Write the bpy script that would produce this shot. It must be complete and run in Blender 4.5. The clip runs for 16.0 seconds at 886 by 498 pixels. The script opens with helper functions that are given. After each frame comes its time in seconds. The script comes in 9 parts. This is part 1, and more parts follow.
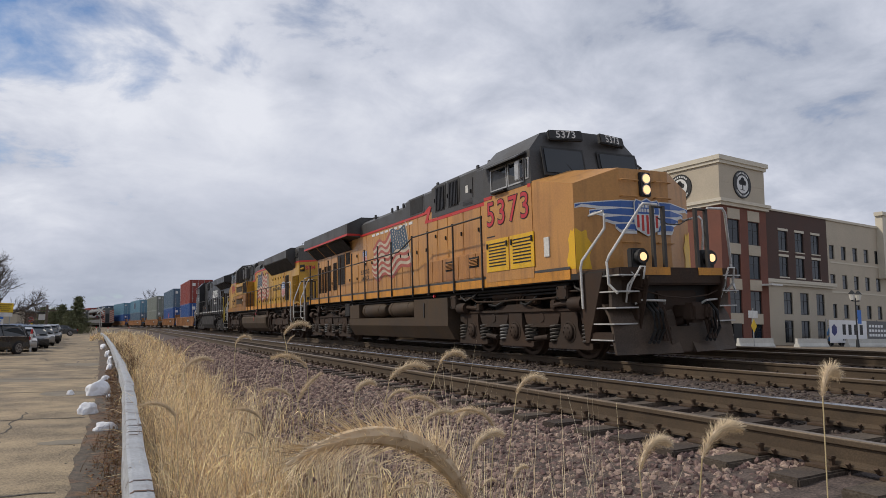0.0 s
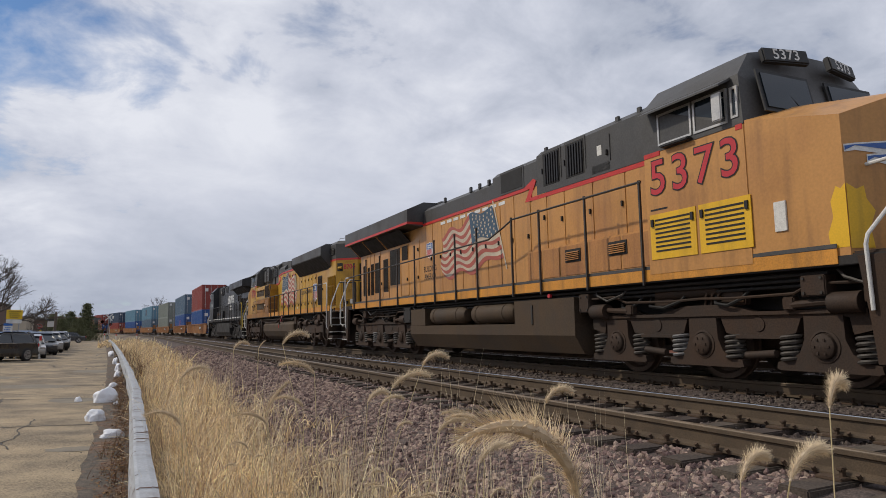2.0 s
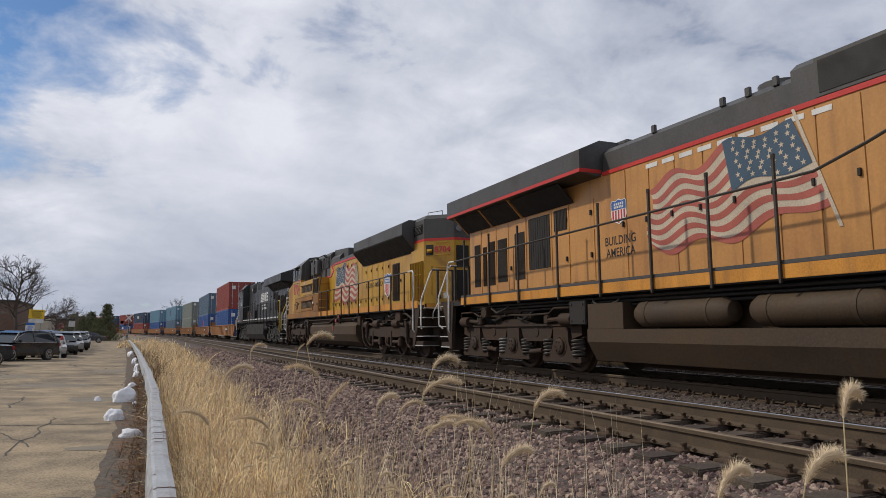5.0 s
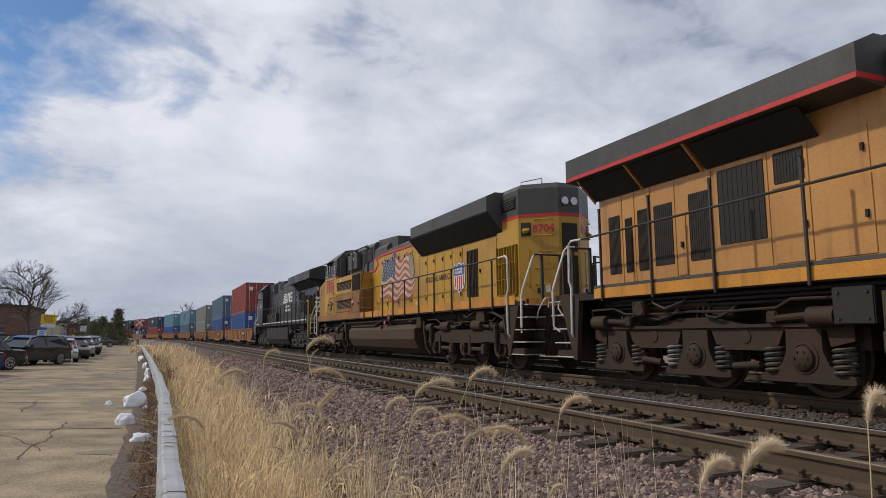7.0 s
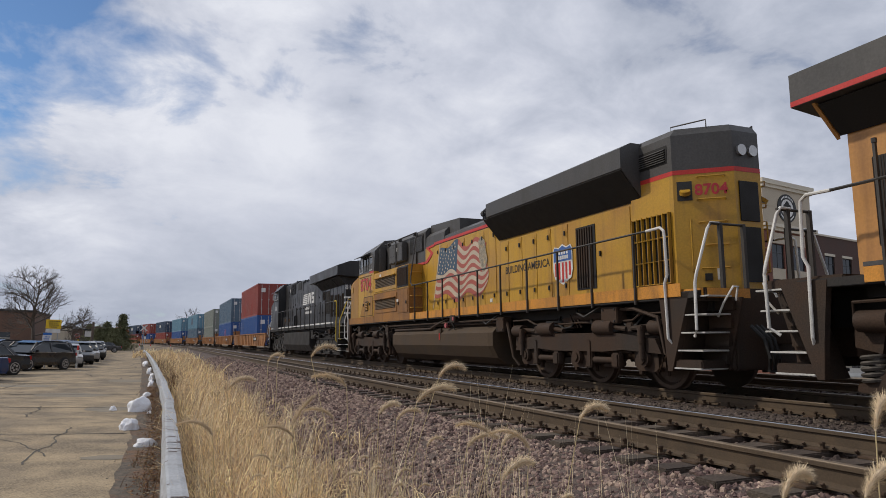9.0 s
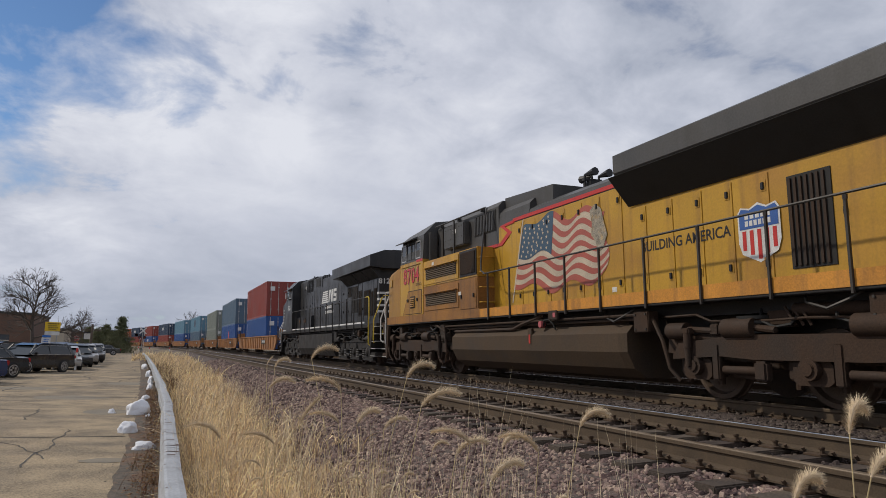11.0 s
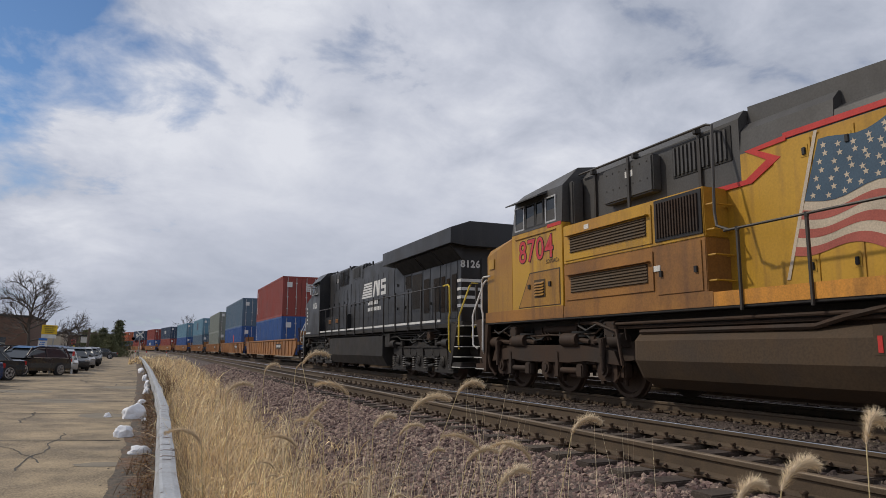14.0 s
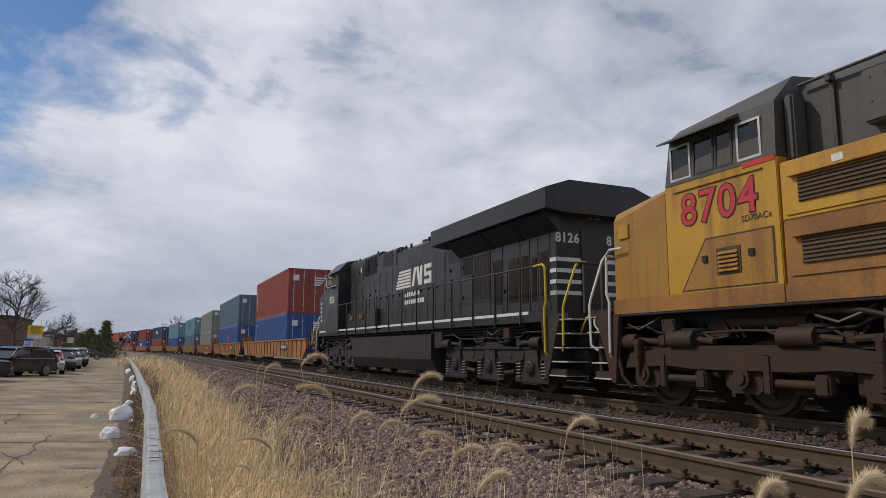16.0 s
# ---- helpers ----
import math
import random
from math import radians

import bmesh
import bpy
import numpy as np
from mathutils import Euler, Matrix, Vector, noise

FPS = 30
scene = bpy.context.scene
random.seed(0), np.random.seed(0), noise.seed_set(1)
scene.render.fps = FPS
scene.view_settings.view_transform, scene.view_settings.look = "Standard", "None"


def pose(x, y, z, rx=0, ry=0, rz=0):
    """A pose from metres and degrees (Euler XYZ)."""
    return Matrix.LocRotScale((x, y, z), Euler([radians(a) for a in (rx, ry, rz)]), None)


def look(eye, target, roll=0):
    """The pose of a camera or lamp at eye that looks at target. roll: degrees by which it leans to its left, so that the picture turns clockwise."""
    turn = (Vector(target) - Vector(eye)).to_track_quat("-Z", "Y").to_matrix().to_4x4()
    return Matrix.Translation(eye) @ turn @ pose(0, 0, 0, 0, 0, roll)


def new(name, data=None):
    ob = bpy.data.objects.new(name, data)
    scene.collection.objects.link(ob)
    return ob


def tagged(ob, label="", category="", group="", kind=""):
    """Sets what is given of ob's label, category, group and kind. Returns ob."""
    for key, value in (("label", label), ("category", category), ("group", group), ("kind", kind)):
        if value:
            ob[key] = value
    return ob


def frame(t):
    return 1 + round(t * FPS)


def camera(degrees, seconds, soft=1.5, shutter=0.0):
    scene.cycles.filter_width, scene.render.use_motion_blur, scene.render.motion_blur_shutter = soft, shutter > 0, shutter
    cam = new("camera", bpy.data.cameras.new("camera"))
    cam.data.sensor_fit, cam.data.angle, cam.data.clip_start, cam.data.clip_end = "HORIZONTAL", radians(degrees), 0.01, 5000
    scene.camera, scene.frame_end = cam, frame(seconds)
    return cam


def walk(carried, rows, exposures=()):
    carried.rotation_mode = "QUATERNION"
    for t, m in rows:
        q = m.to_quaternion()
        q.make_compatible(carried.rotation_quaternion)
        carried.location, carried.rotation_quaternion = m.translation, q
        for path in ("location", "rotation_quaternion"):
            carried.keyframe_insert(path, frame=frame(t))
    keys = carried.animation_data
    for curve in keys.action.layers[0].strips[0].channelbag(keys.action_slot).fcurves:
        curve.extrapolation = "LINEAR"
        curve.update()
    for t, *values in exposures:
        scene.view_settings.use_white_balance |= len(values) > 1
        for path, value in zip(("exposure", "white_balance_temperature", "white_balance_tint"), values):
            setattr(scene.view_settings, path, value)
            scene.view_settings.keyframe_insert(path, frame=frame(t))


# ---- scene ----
import itertools

FOV = 66.66
EYE_Z = 0.893
BANK_DEG = 2.4          # superelevation of the curve's approach
TRACK_X = 9.348       # centre line of the train's track
TRACK_GAP = 4.13
RAIL_Z = -0.045         # rail heads against the train's datum

# camera: seconds, degrees right of the line, tilt, lean
PAN = [
    (0, 25.888, 6.692, 0.771),
    (0.5, 26.621, 6.839, 0.527),
    (1, 26.582, 7.03, 0.426),
    (1.5, 25.724, 7.205, 0.612),
    (2, 25.27, 7.393, 1.002),
    (2.5, 24.992, 7.53, 1.452),
    (3, 24.707, 7.571, 1.502),
    (3.5, 24.464, 7.595, 1.602),
    (4, 24.233, 7.622, 1.655),
    (6.5, 23.255, 7.944, 1.686),
    (7, 23.052, 8.059, 1.654),
    (7.5, 22.914, 8.248, 1.63),
    (8, 22.82, 8.327, 1.6),
    (8.5, 22.748, 8.4, 1.647),
    (9, 22.698, 8.519, 1.725),
    (11.5, 22.738, 8.896, 2.037),
    (12, 22.734, 8.964, 2.228),
    (12.5, 22.672, 9.008, 2.381),
    (13, 22.703, 9.096, 2.346),
    (13.5, 22.742, 9.204, 2.39),
    (14, 22.832, 9.364, 2.387),
    (14.5, 22.98, 9.503, 2.386),
    (15, 23.117, 9.589, 2.385),
    (15.5, 23.292, 9.607, 2.39),
    (16, 23.682, 9.507, 2.489),
]
# the train's way: seconds, metres gone
GONE = [
    (0, 0),
    (0.5, 1.313),
    (1, 2.621),
    (1.5, 3.918),
    (2, 5.202),
    (2.5, 6.507),
    (3, 7.823),
    (3.5, 9.156),
    (4, 10.506),
    (6.5, 17.45),
    (7, 18.826),
    (7.5, 20.181),
    (8, 21.515),
    (8.5, 22.841),
    (9, 24.169),
    (11.5, 30.903),
    (12, 32.253),
    (12.5, 33.608),
    (13, 34.97),
    (13.5, 36.347),
    (14, 37.737),
    (14.5, 39.131),
    (15, 40.529),
    (15.5, 41.926),
    (16, 43.322),
]


def aim(pan, tilt, lean):
    return pose(0, 0, EYE_Z, 90 + tilt, 0, -pan) @ pose(0, 0, 0, 0, 0, lean)


cam = camera(FOV, 16.0, soft=0.75)
walk(cam, [(t, aim(p, ti, le)) for t, p, ti, le in PAN], [(0, 0.0), (9, 0.0), (11.5, -0.08), (16, -0.10)])

BANK = pose(0, 0, EYE_Z) @ pose(0, 0, 0, 0, -BANK_DEG, 0) @ pose(0, 0, -EYE_Z)

# ---- light ----
SUN_DIR = Vector((-0.55, 0.32, 0.54)).normalized()      # towards the sun
SKY_STRENGTH = 0.098


def world_sky():
    w = bpy.data.worlds.new("sky")
    scene.world = w
    w.use_nodes = True
    nt = w.node_tree
    nt.nodes.clear()
    N, L = nt.nodes.new, nt.links.new
    out, bg = N("ShaderNodeOutputWorld"), N("ShaderNodeBackground")
    sky = N("ShaderNodeTexSky")
    sky.sky_type, sky.sun_disc = "NISHITA", False
    sky.sun_elevation = math.asin(SUN_DIR.z)
    sky.sun_rotation = math.atan2(SUN_DIR.x, SUN_DIR.y)
    sky.air_density, sky.dust_density, sky.ozone_density = 1.0, 0.0, 6.0
    co = N("ShaderNodeTexCoord")
    sep = N("ShaderNodeSeparateXYZ")
    L(co.outputs["Generated"], sep.inputs[0])
    # a flat cloud deck: the direction divided by its height
    add = N("ShaderNodeMath"); add.operation = "ADD"; add.inputs[1].default_value = 0.34
    mx = N("ShaderNodeMath"); mx.operation = "MAXIMUM"; mx.inputs[1].default_value = 0.0
    L(sep.outputs[2], mx.inputs[0]); L(mx.outputs[0], add.inputs[0])
    dv = N("ShaderNodeVectorMath"); dv.operation = "DIVIDE"
    cmb = N("ShaderNodeCombineXYZ")
    for i in range(3):
        L(add.outputs[0], cmb.inputs[i])
    L(co.outputs["Generated"], dv.inputs[0]); L(cmb.outputs[0], dv.inputs[1])

    def fbm(scale, detail, rough, offset):
        mp = N("ShaderNodeMapping"); mp.inputs["Location"].default_value = offset
        mp.inputs["Scale"].default_value = (1.0, 1.0, 0.15)
        L(dv.outputs[0], mp.inputs[0])
        n = N("ShaderNodeTexNoise")
        n.inputs["Scale"].default_value, n.inputs["Detail"].default_value, n.inputs["Roughness"].default_value = scale, detail, rough
        n.inputs["Distortion"].default_value = 0.25
        L(mp.outputs[0], n.inputs["Vector"])
        return n.outputs["Fac"]

    def math2(op, a, b):
        m = N("ShaderNodeMath"); m.operation = op
        for i, v in enumerate((a, b)):
            if isinstance(v, (int, float)):
                m.inputs[i].default_value = v
            else:
                L(v, m.inputs[i])
        return m.outputs[0]

    def ramp(v, stops):
        r = N("ShaderNodeValToRGB")
        while len(r.color_ramp.elements) < len(stops):
            r.color_ramp.elements.new(0.5)
        for el, (p, c) in zip(r.color_ramp.elements, stops):
            el.position, el.color = p, (*c, 1) if isinstance(c, tuple) else (c, c, c, 1)
        L(v, r.inputs[0])
        return r.outputs[0]

    def lobe(direction, inner, outer):
        d = N("ShaderNodeVectorMath"); d.operation = "DOT_PRODUCT"
        d.inputs[1].default_value = Vector(direction).normalized()
        L(co.outputs["Generated"], d.inputs[0])
        mr = N("ShaderNodeMapRange"); mr.interpolation_type = "SMOOTHSTEP"
        mr.inputs[1].default_value, mr.inputs[2].default_value = math.cos(radians(outer)), math.cos(radians(inner))
        L(d.outputs["Value"], mr.inputs[0])
        return mr.outputs[0]

    big = fbm(1.5, 5, 0.5, (3.1, 1.7, 0))
    fine = fbm(4.2, 9, 0.58, (0.4, 5.2, 1))
    # breaks in the cover, high on the left
    gap = math2("ADD", lobe((-0.215, 0.91, 0.365), 1, 12), math2("ADD", math2("MULTIPLY", lobe((-0.02, 0.938, 0.345), 0.3, 6.5), 0.62), lobe((-0.30, 0.87, 0.45), 3, 16)))
    cover = math2("SUBTRACT", math2("ADD", math2("ADD", math2("MULTIPLY", big, 0.20), math2("MULTIPLY", fine, 1.15)), -0.02), math2("MULTIPLY", gap, 0.235))
    mask = ramp(cover, [(0.22, 0.0), (0.50, 1.0)])
    # bright where the light comes through, greyer and calmer towards the horizon
    calm = lobe((0.20, 0.975, 0.0), 4, 27)
    lit = math2("ADD", math2("ADD", lobe((-0.13, 0.955, 0.245), 1, 13), math2("MULTIPLY", lobe((0.06, 0.95, 0.30), 1, 12), 0.9)), math2("ADD", math2("MULTIPLY", lobe((0.20, 0.89, 0.42), 3, 18), 1.0), math2("MULTIPLY", lobe((0.55, 0.75, 0.42), 5, 34), 0.45)))
    smudge = lobe((0.218, 0.922, 0.32), 0.3, 3.6)
    ripple = math2("MULTIPLY", math2("SUBTRACT", math2("ADD", math2("MULTIPLY", fine, 0.95), math2("MULTIPLY", big, 0.45)), 0.70), math2("SUBTRACT", 0.88, math2("MULTIPLY", calm, 0.60)))
    shade = math2("ADD", math2("ADD", ripple, 0.585), math2("MULTIPLY", lit, 0.15))
    shade = math2("SUBTRACT", shade, math2("ADD", math2("MULTIPLY", calm, 0.05), math2("MULTIPLY", math2("MULTIPLY", smudge, math2("SUBTRACT", 1.15, fine)), 0.14)))
    tone = ramp(shade, [(0.40, (3.35, 3.72, 4.7)), (0.54, (4.6, 4.98, 5.95)), (0.68, (6.05, 6.35, 7.3)), (0.84, (7.9, 8.1, 8.8))])
    mix = N("ShaderNodeMix"); mix.data_type = "RGBA"
    L(mask, mix.inputs[0]); L(sky.outputs[0], mix.inputs[6]); L(tone, mix.inputs[7])
    L(mix.outputs[2], bg.inputs[0])
    bg.inputs[1].default_value = SKY_STRENGTH
    L(bg.outputs[0], out.inputs[0])


world_sky()
sun = new("sun", bpy.data.lights.new("sun", "SUN"))
sun.data.energy, sun.data.angle, sun.data.color = 2.15, radians(2.0), (1.0, 0.91, 0.78)
sun.matrix_world = look(SUN_DIR * 50, (0, 0, 0))


# ---- materials ----
def mat(name, color, rough=0.6, metal=0.0, var=0.25, scale=3.0, fine=40.0, bump=0.0, tint=None, tint_amount=0.0, tint_scale=1.2,
        island=0.0, rand=0.0, streak=0.0, streak_color=(0.1, 0.06, 0.035), emit=0.0, spec=0.4, coat=0.0):
    """A weathered surface: grain at two sizes, blotches of a second colour, runs of dirt down its sides, fine relief."""
    m = bpy.data.materials.new(name)
    m.use_nodes = True
    nt = m.node_tree
    N, L = nt.nodes.new, nt.links.new
    bs = nt.nodes["Principled BSDF"]
    bs.inputs["Roughness"].default_value, bs.inputs["Metallic"].default_value = rough, metal
    bs.inputs["Specular IOR Level"].default_value = spec
    bs.inputs["Coat Weight"].default_value = coat
    co = N("ShaderNodeTexCoord").outputs["Object"]

    def noise_of(s, detail=5.0, vec=co, stretch=None):
        n = N("ShaderNodeTexNoise")
        n.inputs["Scale"].default_value, n.inputs["Detail"].default_value = s, detail
        if stretch:
            mp = N("ShaderNodeMapping"); mp.inputs["Scale"].default_value = stretch
            L(vec, mp.inputs[0]); L(mp.outputs[0], n.inputs["Vector"])
        else:
            L(vec, n.inputs["Vector"])
        return n.outputs["Fac"]

    def map_range(v, a, b, c, d):
        r = N("ShaderNodeMapRange")
        for i, k in enumerate((a, b, c, d)):
            r.inputs[i + 1].default_value = k
        L(v, r.inputs[0])
        return r.outputs[0]

    def mixc(f, a, b):
        x = N("ShaderNodeMix"); x.data_type = "RGBA"
        for i, v in ((0, f), (6, a), (7, b)):
            if isinstance(v, tuple):
                x.inputs[i].default_value = (*v, 1)
            elif isinstance(v, float):
                x.inputs[i].default_value = v
            else:
                L(v, x.inputs[i])
        return x.outputs[2]

    base = color
    if tint:
        base = mixc(map_range(noise_of(tint_scale, 6), 0.62 - 0.35 * tint_amount, 0.72, 0.0, min(1.0, 0.35 + tint_amount)), base, tint)
    if streak:
        run = map_range(noise_of(1.0, 7, stretch=(5.0, 5.0, 0.5)), 0.5, 0.75, 0.0, streak)
        base = mixc(run, base, streak_color)
    hsv = N("ShaderNodeHueSaturation")
    if isinstance(base, tuple):
        hsv.inputs["Color"].default_value = (*base, 1)
    else:
        L(base, hsv.inputs["Color"])
    a, b = noise_of(scale), noise_of(fine, 3)
    sm = N("ShaderNodeMath"); sm.operation = "ADD"
    L(a, sm.inputs[0]); L(b, sm.inputs[1])
    val = map_range(sm.outputs[0], 0.74, 1.26, 1 - var, 1 + var)
    if island or rand:
        src = N("ShaderNodeNewGeometry").outputs["Random Per Island"] if island else N("ShaderNodeObjectInfo").outputs["Random"]
        k = island or rand
        mu = N("ShaderNodeMath"); mu.operation = "MULTIPLY"
        L(val, mu.inputs[0]); L(map_range(src, 0, 1, 1 - k, 1 + k), mu.inputs[1])
        val = mu.outputs[0]
        L(map_range(src, 0, 1, 0.5 - 0.04 * k, 0.5 + 0.04 * k), hsv.inputs["Hue"])
    L(val, hsv.inputs["Value"])
    L(hsv.outputs[0], bs.inputs["Base Color"])
    L(map_range(a, 0.3, 0.7, max(0.02, rough - 0.12), min(1.0, rough + 0.12)), bs.inputs["Roughness"])
    if bump:
        bp = N("ShaderNodeBump"); bp.inputs["Strength"].default_value, bp.inputs["Distance"].default_value = 0.6, bump
        L(sm.outputs[0], bp.inputs["Height"]); L(bp.outputs[0], bs.inputs["Normal"])
    if emit:
        bs.inputs["Emission Color"].default_value = (*color, 1)
        bs.inputs["Emission Strength"].default_value = emit
    return m


M = {
    "rail_side": mat("rusty_rail", (0.082, 0.057, 0.035), 0.75, 0.0, 0.3, 4, 90, 0.003),
    "rail_top": mat("worn_railhead", (0.45, 0.45, 0.46), 0.22, 1.0, 0.15, 3, 60),
    "rail_top_dull": mat("brown_railhead", (0.20, 0.155, 0.11), 0.45, 0.5, 0.2, 3, 60),
    "tie": mat("weathered_tie", (0.062, 0.047, 0.037), 0.9, 0, 0.5, 3, 50, 0.01, rand=0.35, tint=(0.13, 0.085, 0.055), tint_amount=0.3),
    "spike": mat("rusty_spike", (0.085, 0.055, 0.035), 0.8, 0.2, 0.3, 20, 90),
    "ballast": mat("ballast_stone", (0.215, 0.148, 0.126), 0.9, 0, 0.4, 14, 70, 0.004, island=0.7),
    # bed colour lowered to paint shade into the gaps between stones
    "ballast_bed": mat("ballast_bed", (0.10, 0.075, 0.064), 0.95, 0, 0.55, 9, 60, 0.03),
    "asphalt": mat("old_asphalt", (0.285, 0.222, 0.143), 0.92, 0, 0.5, 1.4, 45, 0.010, tint=(0.15, 0.122, 0.09), tint_amount=0.5, tint_scale=0.5),
    "crack": mat("tarred_crack", (0.085, 0.074, 0.06), 0.8, 0, 0.2, 5, 60),
    "patch": mat("asphalt_patch", (0.215, 0.185, 0.14), 0.9, 0, 0.2, 2, 70, 0.004),
    "soil": mat("dry_soil", (0.20, 0.155, 0.10), 0.95, 0, 0.4, 2, 40, 0.02, tint=(0.11, 0.085, 0.06), tint_amount=0.5),
    "snow": mat("old_snow", (0.82, 0.83, 0.86), 0.7, 0, 0.06, 8, 60, 0.02),
    "guard": mat("white_guard_paint", (0.37, 0.385, 0.405), 0.55, 0, 0.2, 3, 40, 0.002, tint=(0.20, 0.18, 0.17), tint_amount=0.22, tint_scale=4.0, streak=0.3, streak_color=(0.25, 0.22, 0.2)),
    "rust": mat("rust_scar", (0.13, 0.075, 0.05), 0.85, 0, 0.35, 20, 80),
}


# ---- mesh helpers ----
def box(bm, x0, x1, y0, y1, z0, z1, bevel=0.0):
    v = [bm.verts.new(p) for p in ((x0, y0, z0), (x1, y0, z0), (x1, y1, z0), (x0, y1, z0), (x0, y0, z1), (x1, y0, z1), (x1, y1, z1), (x0, y1, z1))]
    f = [bm.faces.new([v[i] for i in q]) for q in ((3, 2, 1, 0), (4, 5, 6, 7), (0, 1, 5, 4), (1, 2, 6, 5), (2, 3, 7, 6), (3, 0, 4, 7))]
    if bevel:
        bmesh.ops.bevel(bm, geom=list({e for q in f for e in q.edges}), offset=bevel, segments=2, affect="EDGES", clamp_overlap=True)


def sweep(bm, rings, closed=True, caps=True):
    """Skin between rings of equally many points."""
    vs = [[bm.verts.new(p) for p in r] for r in rings]
    n = len(vs[0])
    for a, b in zip(vs, vs[1:]):
        for i in range(n if closed else n - 1):
            j = (i + 1) % n
            bm.faces.new((a[i], a[j], b[j], b[i]))
    if caps and closed:
        bm.faces.new(vs[0][::-1]); bm.faces.new(vs[-1])
    return vs


def along_y(bm, prof, y0, y1, prof1=None):
    """A profile of (x, z) drawn from y0 to y1."""
    sweep(bm, [[(x, y0, z) for x, z in prof], [(x, y1, z) for x, z in (prof1 or prof)]])


def along_x(bm, prof, x0, x1):
    """A profile of (y, z) drawn from x0 to x1."""
    sweep(bm, [[(x0, y, z) for y, z in prof], [(x1, y, z) for y, z in prof]])


def rod(bm, a, b, r, seg=8, r1=None):
    a, b = Vector(a), Vector(b)
    q = (b - a).to_track_quat("Z", "Y")
    ring = lambda c, k: [c + q @ Vector((k * math.cos(2 * math.pi * i / seg), k * math.sin(2 * math.pi * i / seg), 0)) for i in range(seg)]
    sweep(bm, [ring(a, r), ring(b, r if r1 is None else r1)])


def pipe(bm, pts, r, seg=6):
    """A bent tube through points."""
    pts = [Vector(p) for p in pts]
    rings = []
    for i, p in enumerate(pts):
        d = (pts[min(i + 1, len(pts) - 1)] - pts[max(i - 1, 0)]).normalized()
        side = d.cross(Vector((0.13, 0.29, 0.95))).normalized()
        up = side.cross(d)
        rings.append([p + (side * math.cos(2 * math.pi * k / seg) + up * math.sin(2 * math.pi * k / seg)) * r for k in range(seg)])
    sweep(bm, rings)


def lathe_x(bm, prof, cx, cy, cz, seg=20):
    """A turned body about an axis along x: prof of (x, radius)."""
    sweep(bm, [[(cx + x, cy + r * math.cos(2 * math.pi * i / seg), cz + r * math.sin(2 * math.pi * i / seg)) for i in range(seg)] for x, r in prof])


def mesh_of(name, bm, material, smooth=False):
    bmesh.ops.recalc_face_normals(bm, faces=bm.faces)
    me = bpy.data.meshes.new(name)
    bm.to_mesh(me)
    bm.free()
    me.materials.append(material)
    if smooth:
        me.polygons.foreach_set("use_smooth", [True] * len(me.polygons))
        me.set_sharp_from_angle(angle=radians(38))
    return me


def part(name, bm, material, parent=None, label="", m=None, smooth=False):
    ob = new(name, bm if isinstance(bm, bpy.types.Mesh) else mesh_of(name, bm, material, smooth))
    if parent:
        ob.parent = parent
    if m is not None:
        ob.matrix_basis = m
    if label:
        ob["label"] = label
    return ob


def thing(name, label, category, group="", m=None):
    ob = tagged(new(name), label, category, group)
    if m is not None:
        ob.matrix_basis = m
    return ob


def fill(name, material, parent, draw, label="", m=None, smooth=False):
    """A part whose bmesh is drawn by a function."""
    bm = bmesh.new()
    draw(bm)
    return part(name, bm, material, parent, label, m, smooth)


# ---- the line ----
CURVE_Y, CURVE_R = 95.0, 650.0      # the line bends to the left past here


def line_pose(x, s, z=0.0, turn=0.0):
    """The pose on the banked line, x from its datum, s metres along it."""
    d = max(0.0, s - CURVE_Y)
    a = d / CURVE_R
    y = min(s, CURVE_Y) + CURVE_R * math.sin(a)
    dx = -CURVE_R * (1 - math.cos(a))
    return BANK @ pose(dx, y, 0) @ pose(0, 0, 0, 0, 0, math.degrees(a)) @ pose(x, 0, z, 0, 0, turn)


def gone(t):
    return float(np.interp(t, [g[0] for g in GONE], [g[1] for g in GONE]))

# ---- ground ----
LOT_Z = -0.86
# height of the ground across the line: x, z
SECTION = [(-400, -0.9), (-60, -0.9), (-0.25, LOT_Z - 0.02), (0.5, -0.86), (1.3, -0.80), (2.2, -0.62), (3.1, -0.30), (3.75, -0.13), (4.3, -0.06), (5.5, -0.02),
           (7.4, 0.05), (9.4, 0.13), (11.3, 0.22), (13.3, 0.30), (15.2, 0.36), (16.6, 0.15), (18.5, -0.4), (24, -0.5), (90, -0.5), (500, -0.5)]


def ground_z(x):
    return float(np.interp(x, [p[0] for p in SECTION], [p[1] for p in SECTION]))


def bend(y):
    return -(max(0.0, y - CURVE_Y) ** 2) / (2 * CURVE_R)


def build_ground():
    bm = bmesh.new()
    ys = [-60, -30, -15, -8, -4, 0, 4, 8, 12, 16, 20, 30, 40, 55, 70, 95, 120, 150, 190, 240, 300, 400, 600, 1000, 2500]
    sweep(bm, [[(x + bend(min(y, 300)), y, z + (0.03 * noise.noise((x * 2, y * 2, 0)) if 0 < x < 4 else 0)) for x, z in SECTION] for y in ys], closed=False)
    tagged(part("ground", bm, M["soil"]), "dry winter soil and grass verge beside the line", "ground", kind="structure")


build_ground()


def rail_profile():
    return [(-0.07, -0.18), (0.07, -0.18), (0.07, -0.165), (0.012, -0.14), (0.012, -0.05), (0.036, -0.038), (0.036, -0.008), (0.028, 0), (-0.028, 0),
            (-0.036, -0.008), (-0.036, -0.038), (-0.012, -0.05), (-0.012, -0.14), (-0.07, -0.165)]


